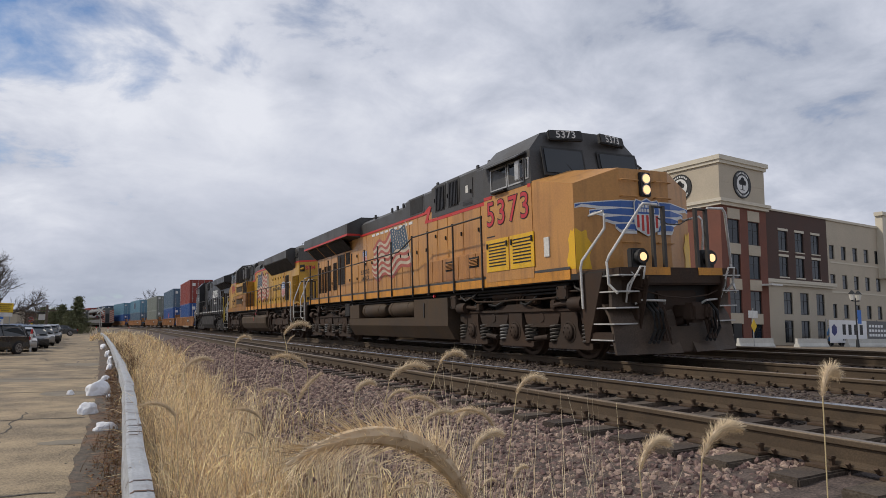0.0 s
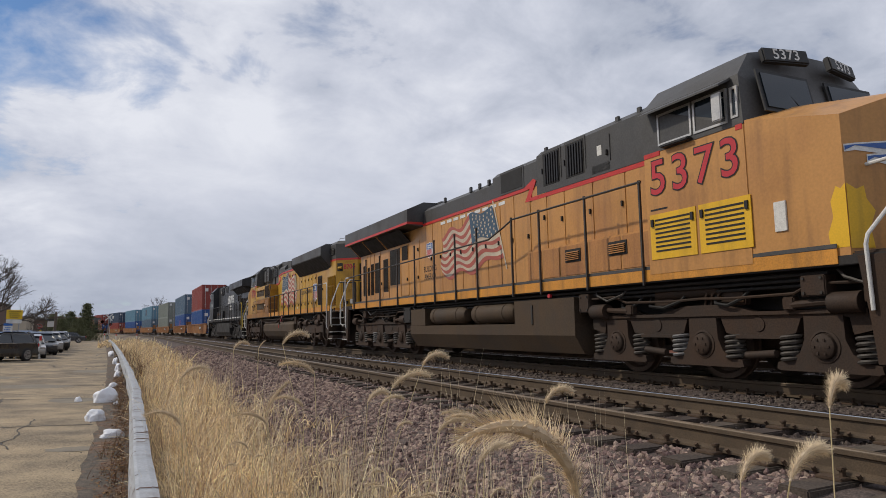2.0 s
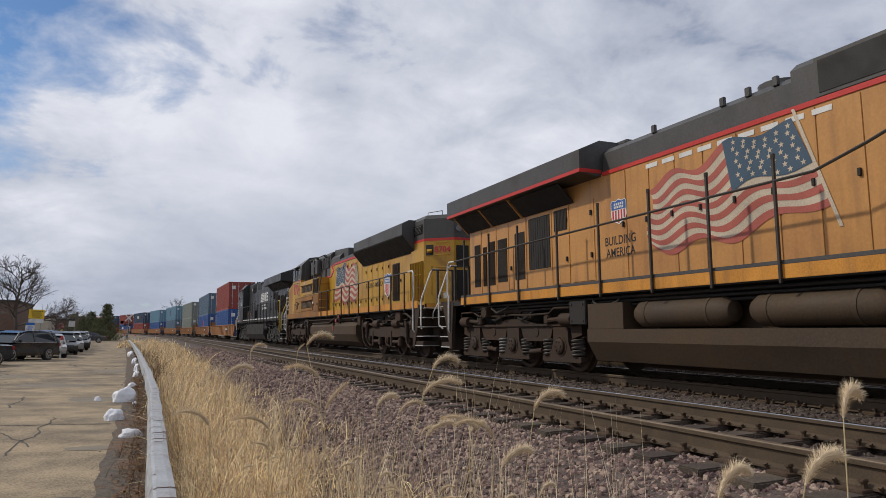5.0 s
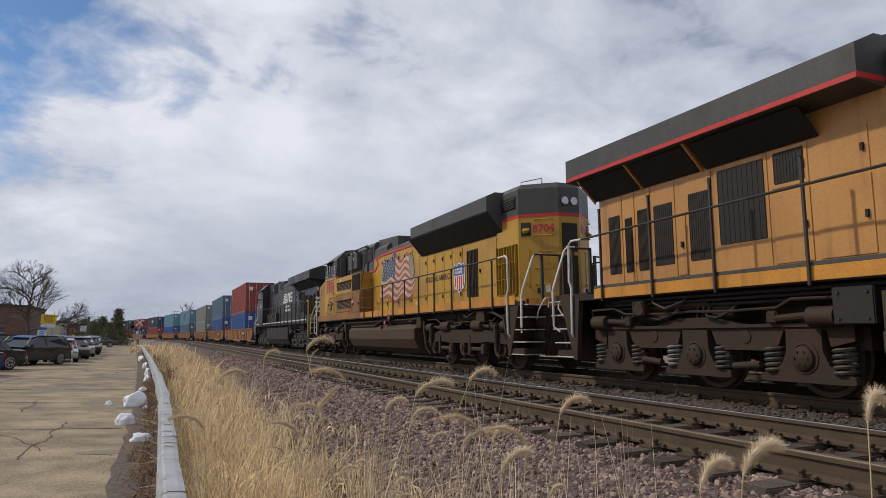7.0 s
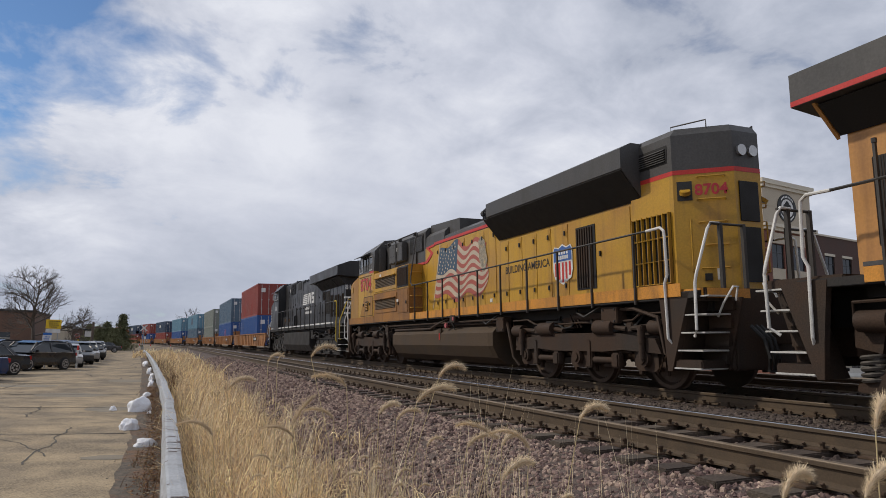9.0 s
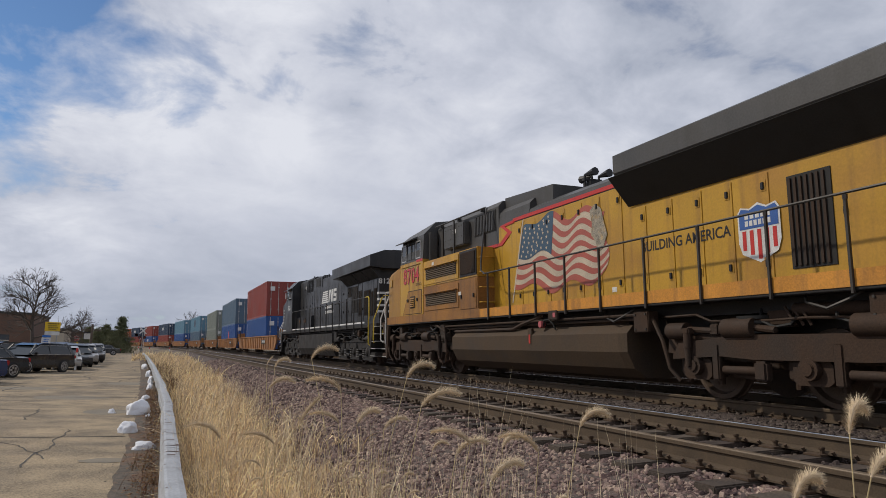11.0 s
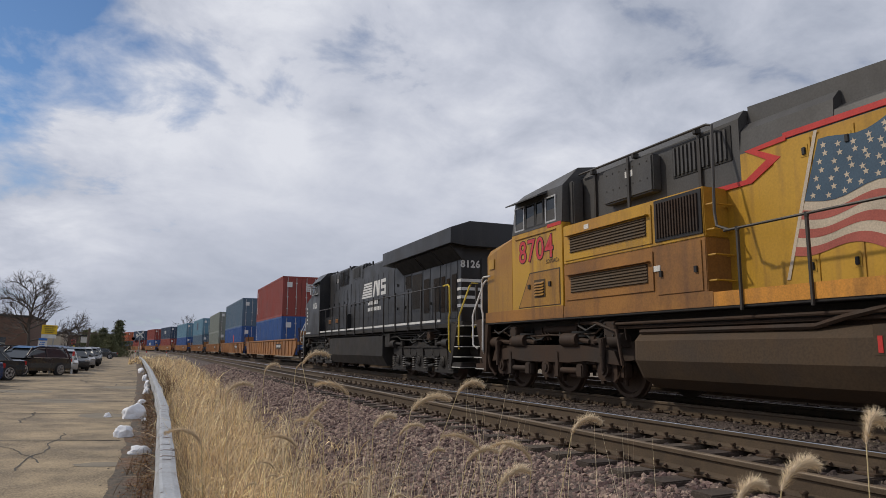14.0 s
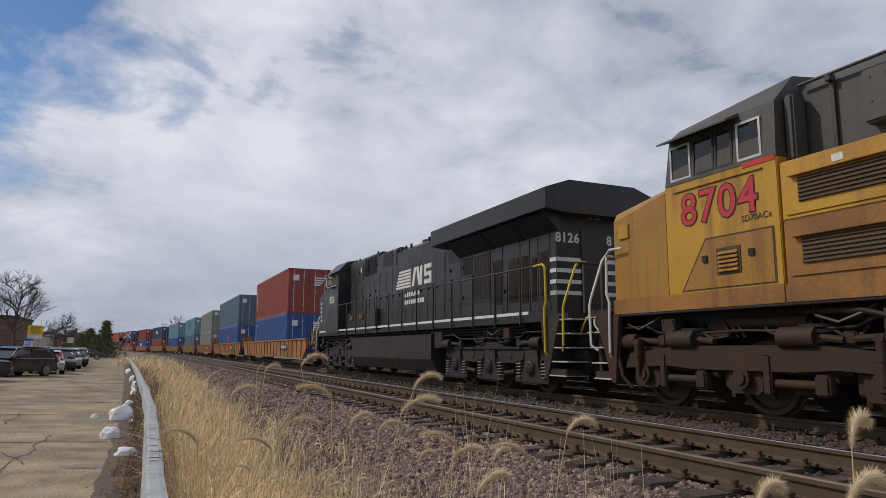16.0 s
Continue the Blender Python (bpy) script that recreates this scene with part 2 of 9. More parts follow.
def build_rail(name, x, top, label, z):
    bm = bmesh.new()
    stops = [-12 + 6 * i for i in range(18)] + [100 + 10 * i for i in range(32)]
    rings = []
    for s in stops:
        m = line_pose(x, s, z)
        rings.append([m @ Vector((px, 0, pz)) for px, pz in rail_profile()])
    sweep(bm, rings)
    rail = tagged(part(name, bm, M["rail_side"]), label, "rail", kind="structure")
    bm = bmesh.new()
    sweep(bm, [[line_pose(x, s, z) @ Vector((px, 0, pz)) for px, pz in ((-0.027, 0.003), (0.027, 0.003), (0.034, -0.004), (-0.034, -0.004))] for s in stops])
    part("railhead", bm, top, rail, "polished running surface")
    return rail


for k, cx in enumerate((TRACK_X - TRACK_GAP, TRACK_X, TRACK_X + 3.91)):
    for side in (-1, 1):
        build_rail("rail", cx + side * 0.7525, M["rail_top"] if (k, side) == (0, 1) else M["rail_top_dull"], "rusty steel rail with a worn head", 0.0 if k == 0 else RAIL_Z)

# ---- the train ----
M.update({
    "armour": mat("faded_yellow_paint", (0.49, 0.243, 0.074), 0.42, 0, 0.10, 0.7, 25, 0.0008, tint=(0.36, 0.165, 0.06), tint_amount=0.32, tint_scale=0.8, streak=0.6, streak_color=(0.20, 0.10, 0.045)),
    "armour_dusty": mat("yellow_paint_browned_by_dust", (0.40, 0.185, 0.06), 0.5, 0, 0.15, 0.8, 25, 0.0008, tint=(0.26, 0.11, 0.045), tint_amount=0.45, tint_scale=1.1, streak=0.7, streak_color=(0.16, 0.075, 0.035)),
    "yellow": mat("yellow_paint", (0.47, 0.265, 0.026), 0.42, 0, 0.12, 0.8, 30, 0.0006, tint=(0.36, 0.175, 0.04), tint_amount=0.38, tint_scale=0.7, streak=0.72, streak_color=(0.20, 0.10, 0.035)),
    "fresh_yellow": mat("fresh_yellow_paint", (0.72, 0.42, 0.02), 0.4, 0, 0.08, 2, 40, streak=0.4, streak_color=(0.3, 0.17, 0.03)),
    "sill_orange": mat("orange_sill_stripe", (0.55, 0.24, 0.035), 0.5, 0, 0.2, 2, 40, streak=0.5),
    "hood_grey": mat("sooty_grey_paint", (0.066, 0.064, 0.062), 0.5, 0, 0.2, 1.2, 30, 0.0006, tint=(0.035, 0.032, 0.03), tint_amount=0.3, streak=0.3, streak_color=(0.03, 0.027, 0.025)),
    "red": mat("red_stripe", (0.50, 0.035, 0.028), 0.45, 0, 0.12, 3, 40),
    "number_red": mat("red_number", (0.48, 0.035, 0.045), 0.45, 0, 0.10, 3, 40),
    "ink": mat("black_outline", (0.015, 0.014, 0.015), 0.5, 0, 0.1),
    "white": mat("white_marking", (0.66, 0.66, 0.64), 0.5, 0, 0.12, 3, 40, streak=0.3, streak_color=(0.3, 0.28, 0.25)),
    "flag_white": mat("faded_flag_white", (0.50, 0.42, 0.32), 0.5, 0, 0.2, 2, 40),
    "flag_red": mat("faded_flag_red", (0.37, 0.095, 0.07), 0.5, 0, 0.18, 2, 40),
    "flag_blue": mat("faded_flag_blue", (0.045, 0.085, 0.13), 0.5, 0, 0.2, 2, 40),
    "blue": mat("blue_emblem", (0.045, 0.115, 0.34), 0.4, 0, 0.1, 3, 40),
    "handrail": mat("dark_handrail", (0.05, 0.045, 0.04), 0.5, 0.2, 0.2),
    "handrail_white": mat("white_handrail", (0.60, 0.59, 0.56), 0.45, 0, 0.15, 6, 50, tint=(0.3, 0.2, 0.12), tint_amount=0.1),
    "handrail_yellow": mat("yellow_handrail", (0.55, 0.40, 0.04), 0.45, 0, 0.15),
    "under": mat("road_grime", (0.047, 0.027, 0.0165), 0.8, 0.1, 0.3, 2.5, 40, 0.004, tint=(0.034, 0.027, 0.022), tint_amount=0.45, streak=0.3, streak_color=(0.03, 0.024, 0.02)),
    "plough": mat("brown_plough_steel", (0.085, 0.060, 0.042), 0.7, 0.1, 0.3, 1.8, 40, 0.003, tint=(0.05, 0.038, 0.03), tint_amount=0.45, streak=0.4, streak_color=(0.04, 0.032, 0.026)),
    "tank": mat("grimy_fuel_tank", (0.069, 0.045, 0.026), 0.75, 0.1, 0.22, 1.0, 30, 0.002, tint=(0.05, 0.038, 0.03), tint_amount=0.35, streak=0.4, streak_color=(0.05, 0.04, 0.03)),
    "dark": mat("black_grille", (0.018, 0.017, 0.016), 0.65, 0.1, 0.3, 4, 50),
    "wheel": mat("brown_wheel", (0.10, 0.07, 0.05), 0.6, 0.4, 0.25, 6, 50),
    "spring": mat("oily_spring", (0.10, 0.09, 0.08), 0.5, 0.4, 0.3),
    "spring_bright": mat("galvanised_spring", (0.20, 0.195, 0.19), 0.5, 0.3, 0.2),
    "black_paint": mat("black_paint", (0.022, 0.022, 0.023), 0.42, 0, 0.25, 1.2, 30, 0.0006, tint=(0.045, 0.042, 0.038), tint_amount=0.25, streak=0.25, streak_color=(0.06, 0.055, 0.05)),
    # grime on the black engine; on the yellow ones' frames it paints in underside shade
    "black_under": mat("black_grime_and_shade", (0.026, 0.023, 0.021), 0.7, 0.1, 0.3, 2, 40, 0.003, tint=(0.05, 0.04, 0.03), tint_amount=0.3),
    "step": mat("worn_step_edge", (0.50, 0.49, 0.46), 0.5, 0.2, 0.2),
    "lamp": mat("lit_lens", (1.0, 0.62, 0.30), 0.2, 0, 0.05, emit=1.15),
    "lamp_off": mat("glass_lens", (0.42, 0.42, 0.42), 0.1, 0.6, 0.1),
    "seal": mat("window_rubber", (0.025, 0.025, 0.025), 0.6),
    "alu": mat("aluminium_frame", (0.50, 0.49, 0.47), 0.4, 0.6, 0.12),
    "sticker": mat("paper_sticker", (0.62, 0.61, 0.57), 0.6, 0, 0.15, 20, 80),
})


def glass_mat(name, color, rough=0.05):
    m = bpy.data.materials.new(name)
    m.use_nodes = True
    b = m.node_tree.nodes["Principled BSDF"]
    b.inputs["Base Color"].default_value = (*color, 1)
    b.inputs["Roughness"].default_value = rough
    b.inputs["Specular IOR Level"].default_value = 0.5
    return m


M["cab_glass"] = glass_mat("tinted_glass", (0.012, 0.018, 0.024))


def hull(bm, pts):
    vs = [bm.verts.new(p) for p in pts]
    r = bmesh.ops.convex_hull(bm, input=vs)
    bmesh.ops.delete(bm, geom=list({g for g in r["geom_unused"] + r["geom_interior"] if isinstance(g, bmesh.types.BMVert)}), context="VERTS")
    bmesh.ops.dissolve_limit(bm, angle_limit=0.01, verts=bm.verts, edges=bm.edges)


def mirror(pts):
    return [p for x, y, z in pts for p in ((x, y, z), (-x, y, z))]


def lettering(name, text, size, material, parent, m, fat=0.0, depth=0.0, stretch=1.0, label="", space=1.0):
    cu = bpy.data.curves.new(name, "FONT")
    cu.body, cu.size, cu.offset, cu.extrude, cu.align_x, cu.align_y, cu.resolution_u, cu.space_character = text, size, fat, depth, "CENTER", "CENTER", 3, space
    tmp = bpy.data.objects.new(name, cu)
    me = bpy.data.meshes.new_from_object(tmp)
    bpy.data.objects.remove(tmp)
    me.materials.clear()
    me.materials.append(material)
    me.transform(Matrix.Diagonal((stretch, 1, 1, 1)))
    return part(name, me, material, parent, label, m)


def on_side(side, x, y, z):
    """A pose whose x runs along the train as read from that side, and whose z points out of it. side -1: the -x side."""
    return pose(side * x, y, z, 90, 0, 90 * side)


def panel(parent, name, side, x, y0, y1, z0, z1, material, t=0.012, label="", latch=False, bevel=0.004):
    lo, hi = sorted((side * x, side * (x + t)))
    ob = fill(name, material, parent, lambda bm: box(bm, lo, hi, y0, y1, z0, z1, bevel), label)
    if latch:
        a, b = sorted((side * (x + t), side * (x + t + 0.035)))
        fill("latch", M["dark"], ob, lambda bm: box(bm, a, b, y0 + 0.06, y0 + 0.10, (z0 + z1) / 2 - 0.05, (z0 + z1) / 2 + 0.05))
    return ob


def louvre(parent, side, x, y0, y1, z0, z1, n, frame_m, slat_m, name="louvre", upright=False):
    ob = panel(parent, name, side, x, y0, y1, z0, z1, frame_m, 0.015)
    xs = sorted((side * (x + 0.015), side * (x + 0.04)))

    def draw(bm):
        for i in range(n):
            if upright:
                a = y0 + 0.04 + (y1 - y0 - 0.08) * i / n
                box(bm, *xs, a, a + (y1 - y0 - 0.08) / n * 0.45, z0 + 0.04, z1 - 0.04)
            else:
                a = z0 + 0.04 + (z1 - z0 - 0.08) * i / n
                xo, xi = side * (x + 0.045), side * (x + 0.016)
                h = (z1 - z0 - 0.08) / n
                sweep(bm, [[(xi, y, a + h * 0.35), (xo, y, a), (xo, y, a + h * 0.25), (xi, y, a + h * 0.75)] for y in (y0 + 0.04, y1 - 0.04)])
    fill("slats", slat_m, ob, draw)
    return ob


def waving_flag(parent, side, x, y_hoist, y_fly, z0, z1, sag=0.0):
    """Thirteen waving stripes and a starred canton, a decal on the side."""
    n, wave = 44, 0.10 * (z1 - z0)
    h = (z1 - z0 - 2 * wave) / 13

    def pt(u, k, off):
        y = y_hoist + (y_fly - y_hoist) * u
        z = z0 + wave + k * h + wave * (0.80 * math.sin(u * 15.5 + 3.9 - 0.16 * k) * (0.45 + 0.55 * u) + 0.45 * math.sin(u * 6.0 + 1.4 - 0.12 * k)) - sag * u
        return (side * (x + off), y + 0.16 * u * math.sin(k * 0.40 + 0.4) + 0.040 * k * (1 - 0.6 * u), z)

    def strips(ks, off):
        def draw(bm):
            for k in ks:
                sweep(bm, [[pt(i / n, k, off), pt(i / n, k + 1, off)] for i in range(n + 1)], closed=False)
        return draw
    fl = fill("flag", M["flag_white"], parent, lambda bm: sweep(bm, [[pt(i / n, k, 0.004) for k in range(14)] for i in range(n + 1)], closed=False), "waving flag decal with red and white stripes")
    for k in range(0, 13, 2):
        fill("red_stripe", M["flag_red"], fl, strips([k], 0.007))
    fill("canton", M["flag_blue"], fl, lambda bm: sweep(bm, [[pt(0.42 * i / 10, 6, 0.010), pt(0.42 * i / 10, 13.02, 0.010)] for i in range(11)], closed=False))

    def stars(bm):
        for r in range(7):
            for c in range(6):
                u, k = 0.42 * (c + 0.5 + 0.25 * (r % 2)) / 6.4, 6.6 + r * 0.92
                cx, cy, cz = pt(u, k, 0.013)
                pts = []
                for j in range(10):
                    rad = 0.05 if j % 2 == 0 else 0.021
                    pts.append(bm.verts.new((cx, cy + rad * math.sin(j * math.pi / 5), cz + rad * math.cos(j * math.pi / 5))))
                bm.faces.new(pts)
    fill("stars", M["flag_white"], fl, stars)
    fill("flagstaff", M["flag_white"], fl, lambda bm: sweep(bm, [[(side * (x + 0.0085), pt(0, k, 0)[1] + e, z) for e in (-0.075, -0.02)] for k, z in ((-1.5, z0 - 0.10), (13.4, z1))], closed=False))
    return fl


def shield(parent, side, x, y, z, w, h):
    """A shield emblem: blue chief over red and white bars."""
    def outline(k, off):
        pts = [(-0.5, 0.36), (-0.42, 0.46), (-0.2, 0.42), (0, 0.5), (0.2, 0.42), (0.42, 0.46), (0.5, 0.36), (0.5, -0.15), (0.42, -0.34), (0, -0.5), (-0.42, -0.34), (-0.5, -0.15)]
        return [(side * (x + off), y + k * w * a, z + k * h * b) for a, b in pts]
    s = fill("shield_emblem", M["white"], parent, lambda bm: bm.faces.new([bm.verts.new(p) for p in outline(1.0, 0.004)]), "shield emblem in blue, red and white")
    fill("chief", M["blue"], s, lambda bm: bm.faces.new([bm.verts.new((side * (x + 0.008), y + w * a, z + h * b)) for a, b in
                                                        ((-0.46, 0.08), (-0.46, 0.36), (-0.40, 0.43), (-0.2, 0.39), (0, 0.46), (0.2, 0.39), (0.40, 0.43), (0.46, 0.36), (0.46, 0.08))]))

    for i in range(5):
        a = -0.40 + i * 0.18
        low = -0.44 + abs(a + 0.04) * 0.45
        fill("bar", M["red"], s, lambda bm: box(bm, *sorted((side * (x + 0.005), side * (x + 0.008))), y + w * a, y + w * (a + 0.09), z + h * low, z + h * 0.05))

    for r, n in ((0.29, 5), (0.17, 6)):
        for i in range(n):
            fill("lettering_bar", M["white"], s, lambda bm: box(bm, *sorted((side * (x + 0.009), side * (x + 0.011))), y + w * (-0.32 + 0.64 * i / n), y + w * (-0.32 + 0.64 * (i + 0.7) / n), z + h * (r - 0.045), z + h * (r + 0.045)))
    return s


WHEEL_R, AXLE_Z = 0.553, 0.51
WHEELS = []          # wheelset, its place, direction


def wheelset_mesh(r):
    bm = bmesh.new()
    rod(bm, (-1.0, 0, 0), (1.0, 0, 0), 0.09, 12)
    for s in (-1, 1):
        prof = [(0.66, 0.10), (0.66, r - 0.12), (0.675, r + 0.028), (0.70, r + 0.028), (0.712, r), (0.81, r - 0.006), (0.815, r - 0.08), (0.75, r - 0.12), (0.74, 0.2), (0.80, 0.16), (0.80, 0.10)]
        lathe_x(bm, [(s * a, b) for a, b in prof], 0, 0, 0, 28)
    return mesh_of("wheelset", bm, M["wheel"], True)


def coil(bm, x, y, z0, z1, r, turns=4, wire=0.022):
    pts = [(x + r * math.cos(a), y + r * math.sin(a), z0 + (z1 - z0) * i / (turns * 9)) for i in range(turns * 9 + 1) for a in [2 * math.pi * i / 9]]
    pipe(bm, pts, wire, 5)


def truck(loco, yc, base, r, mats, heading, wheel_me, style):
    """A three-axle truck: frames, axle boxes, springs, brake gear, wheelsets."""
    under = mats["under"]
    hb = base / 2

    def transoms(bm):
        for y in (-hb - 0.7, -1.0, 1.0, hb + 0.7):
            box(bm, -1.06, 1.06, yc + y - 0.12, yc + y + 0.12, 0.62, 0.92)
        box(bm, -0.6, 0.6, yc - hb, yc + hb, 0.45, 1.25)
    if style == "ge":
        prof = [(-hb - 0.72, 0.74), (-hb - 0.38, 0.66), (-hb - 0.33, 0.88), (-hb + 0.33, 0.88), (-hb + 0.42, 0.68), (-hb + 0.60, 0.64), (-0.60, 0.64), (-0.42, 0.68), (-0.33, 0.90), (0.33, 0.90), (0.42, 0.68), (0.60, 0.64),
                (hb - 0.60, 0.64), (hb - 0.42, 0.68), (hb - 0.33, 0.88), (hb + 0.33, 0.88), (hb + 0.38, 0.66), (hb + 0.72, 0.74),
                (hb + 0.72, 0.96), (hb + 0.25, 1.02), (hb - 0.45, 0.95), (1.05, 0.94), (0.72, 1.03), (0.35, 1.10), (-0.35, 1.10), (-0.72, 1.03), (-1.05, 0.94), (-hb + 0.45, 0.95), (-hb - 0.25, 1.02), (-hb - 0.72, 0.96)]
    else:
        prof = [(-hb - 0.70, 1.02), (-hb - 0.75, 0.70), (-hb - 0.30, 0.66), (-hb + 0.30, 0.70), (-hb + 0.62, 0.58), (-0.62, 0.58), (-0.30, 0.70), (0.30, 0.70), (0.62, 0.58), (hb - 0.62, 0.58), (hb - 0.30, 0.70),
                (hb + 0.30, 0.66), (hb + 0.75, 0.70), (hb + 0.70, 1.02), (hb - 0.4, 0.98), (0.5, 0.92), (-0.5, 0.92), (-hb + 0.4, 0.98)]
    tr = fill("truck", under, loco, transoms, "three-axle truck with cast side frames, caked in brown grime")
    for s in (-1, 1):
        sf = fill("side_frame", under, tr, lambda bm: along_x(bm, [(yc + a, b) for a, b in prof], *sorted((s * 1.06, s * 1.22))))
        fill("frame_rib", under, tr, lambda bm: [box(bm, *sorted((s * 1.22, s * 1.27)), yc + a, yc + b, z, z + 0.05) for a, b, z in ((-hb - 0.6, hb + 0.6, 0.93), (-hb + 0.45, -0.45, 0.60), (0.45, hb - 0.45, 0.60))])
    for k, a in enumerate((-hb, 0.0, hb)):
        ws = part("wheelset", wheel_me, M["wheel"], tr, "steel wheels on an axle")
        WHEELS.append((ws, (0, yc + a, AXLE_Z), heading, r))
        for s in (-1, 1):
            def journal(bm):
                c = AXLE_Z
                if style == "ge":
                    along_x(bm, [(yc + a + u, z) for u, z in ((-0.27, 0.90), (0.27, 0.90), (0.28, 0.60), (0.36, 0.42), (0.52, 0.32), (0.70, 0.29), (0.72, 0.20), (0.66, 0.18), (-0.66, 0.18), (-0.72, 0.20), (-0.70, 0.29), (-0.52, 0.32), (-0.36, 0.42), (-0.28, 0.60))], *sorted((s * 1.09, s * 1.25)))
                    lathe_x(bm, [(s * 1.25, 0.215), (s * 1.262, 0.215), (s * 1.268, 0.185), (s * 1.255, 0.18), (s * 1.255, 0.165), (s * 1.30, 0.16), (s * 1.325, 0.13), (s * 1.33, 0.0001)], 0, yc + a, c, 18)
                    for j in range(6):
                        q = math.pi * j / 3
                        rod(bm, (s * 1.31, yc + a + 0.10 * math.cos(q), c + 0.10 * math.sin(q)), (s * 1.342, yc + a + 0.10 * math.cos(q), c + 0.10 * math.sin(q)), 0.018, 6)
                else:
                    along_x(bm, [(yc + a + u, c + z) for u, z in ((-0.20, 0.20), (0.20, 0.20), (0.30, 0.06), (0.30, -0.16), (0.22, -0.22), (-0.22, -0.22), (-0.30, -0.16), (-0.30, 0.06))], *sorted((s * 1.02, s * 1.30)))
                    lathe_x(bm, [(s * 1.3, 0.15), (s * 1.37, 0.145), (s * 1.39, 0.11), (s * 1.395, 0.0001)], 0, yc + a, c, 14)
                    for j in range(3):
                        q = 2 * math.pi * j / 3 + 0.5
                        rod(bm, (s * 1.38, yc + a + 0.08 * math.cos(q), c + 0.08 * math.sin(q)), (s * 1.415, yc + a + 0.08 * math.cos(q), c + 0.08 * math.sin(q)), 0.022, 6)
                    for d in (-0.34, 0.34):
                        box(bm, *sorted((s * 1.05, s * 1.24)), yc + a + d - 0.10, yc + a + d + 0.10, 0.34, 0.66, 0.03)
                        rod(bm, (s * 1.14, yc + a + d, 0.34), (s * 1.14, yc + a + d, 0.22), 0.05)
            fill("axle_box", under, tr, journal, smooth=True)
            if style == "ge":
                for d in (-0.53, 0.53):
                    bright = k == 1 and d > 0 and mats["body"] is not M["black_paint"]
                    fill("coil_spring", M["spring_bright"] if bright else M["spring"], tr, lambda bm: coil(bm, s * 1.17, yc + a + d, 0.30, 0.66, 0.13, 5, 0.026), smooth=True)
    for s in (-1, 1):
        def brakes(bm):
            for e in (-1, 1):
                d = e * (hb + 0.38)
                rod(bm, (s * 1.30, yc + d - 0.20, 1.06), (s * 1.30, yc + d + 0.20, 1.06), 0.135, 16)
                rod(bm, (s * 1.30, yc + d - e * 0.22, 1.08), (s * 1.30, yc + d - e * 0.75, 1.05), 0.05, 8)
                box(bm, *sorted((s * 1.20, s * 1.34)), yc + d - e * 0.80 - 0.09, yc + d - e * 0.80 + 0.09, 0.98, 1.16, 0.02)
                pipe(bm, [(s * 1.32, yc + d + e * 0.25, 1.06), (s * 1.34, yc + d + e * 0.24, 1.30), (s * 1.34, yc + d - e * 0.45, 1.31), (s * 1.30, yc + d - e * 0.72, 1.20), (s * 1.28, yc + e * 0.6, 1.18), (s * 1.26, yc, 1.20)], 0.022)
            for d in (-0.55, 0.85):
                box(bm, *sorted((s * 1.05, s * 1.20)), yc + d - 0.22, yc + d + 0.22, 1.08, 1.32, 0.02)
            rod(bm, (s * 1.24, yc - hb + 0.72, 0.40), (s * 1.24, yc - 0.78, 0.36), 0.055, 10)
            rod(bm, (s * 1.24, yc + 0.80, 0.36), (s * 1.24, yc + hb - 0.72, 0.40), 0.055, 10)
            rod(bm, (s * 1.16, yc - 0.3, 1.32), (s * 1.16, yc + 1.0, 1.30), 0.09, 12)
            for d in (-0.28, -0.16, -0.04):
                pipe(bm, [(s * 1.2, yc + d, 1.1), (s * 1.24, yc + d - 0.06, 1.25), (s * 1.2, yc + d - 0.16, 1.36)], 0.022)
            if style == "ge":
                for d in (-1.0, 1.0):
                    rod(bm, (s * 1.22, yc + d, 0.80), (s * 1.235, yc + d, 0.80), 0.10, 14)
        fill("brake_gear", under, tr, brakes, smooth=True)

        def hoses(bm):
            for d, e in ((-0.9, -0.2), (0.3, 1.2), (1.3, 1.9)):
                pipe(bm, [(s * 1.15, yc + d, 1.35), (s * 1.27, yc + d + 0.1, 1.18), (s * 1.30, yc + (d + e) / 2, 1.08), (s * 1.27, yc + e - 0.1, 1.12), (s * 1.12, yc + e, 1.34)], 0.026)
        fill("hose", M["dark"], tr, hoses, smooth=True)
    return tr


def coupler(loco, y, d, mats):
    """d: +1 when the knuckle points to -y."""
    def draw(bm):
        box(bm, -0.11, 0.11, *sorted((y, y + d * 1.0)), 0.76, 0.98, 0.02)
        box(bm, -0.20, 0.14, *sorted((y - d * 0.05, y + d * 0.24)), 0.66, 1.02, 0.06)
        box(bm, 0.06, 0.20, *sorted((y - d * 0.16, y + d * 0.08)), 0.70, 0.98, 0.05)
    fill("coupler", mats["under"], loco, draw, "rusty knuckle coupler", smooth=True)
    for x in (-0.78, -0.68, -0.58, 0.58, 0.68, 0.78):
        fill("brake_hose", M["dark"], loco, lambda bm: pipe(bm, [(x, y + d * 0.5, 1.05), (x - 0.02, y + d * 0.28, 0.85), (x - 0.05, y + d * 0.22, 0.55), (x - 0.10, y + d * 0.3, 0.36), (x - 0.2, y + d * 0.22, 0.34)], 0.03), smooth=True)


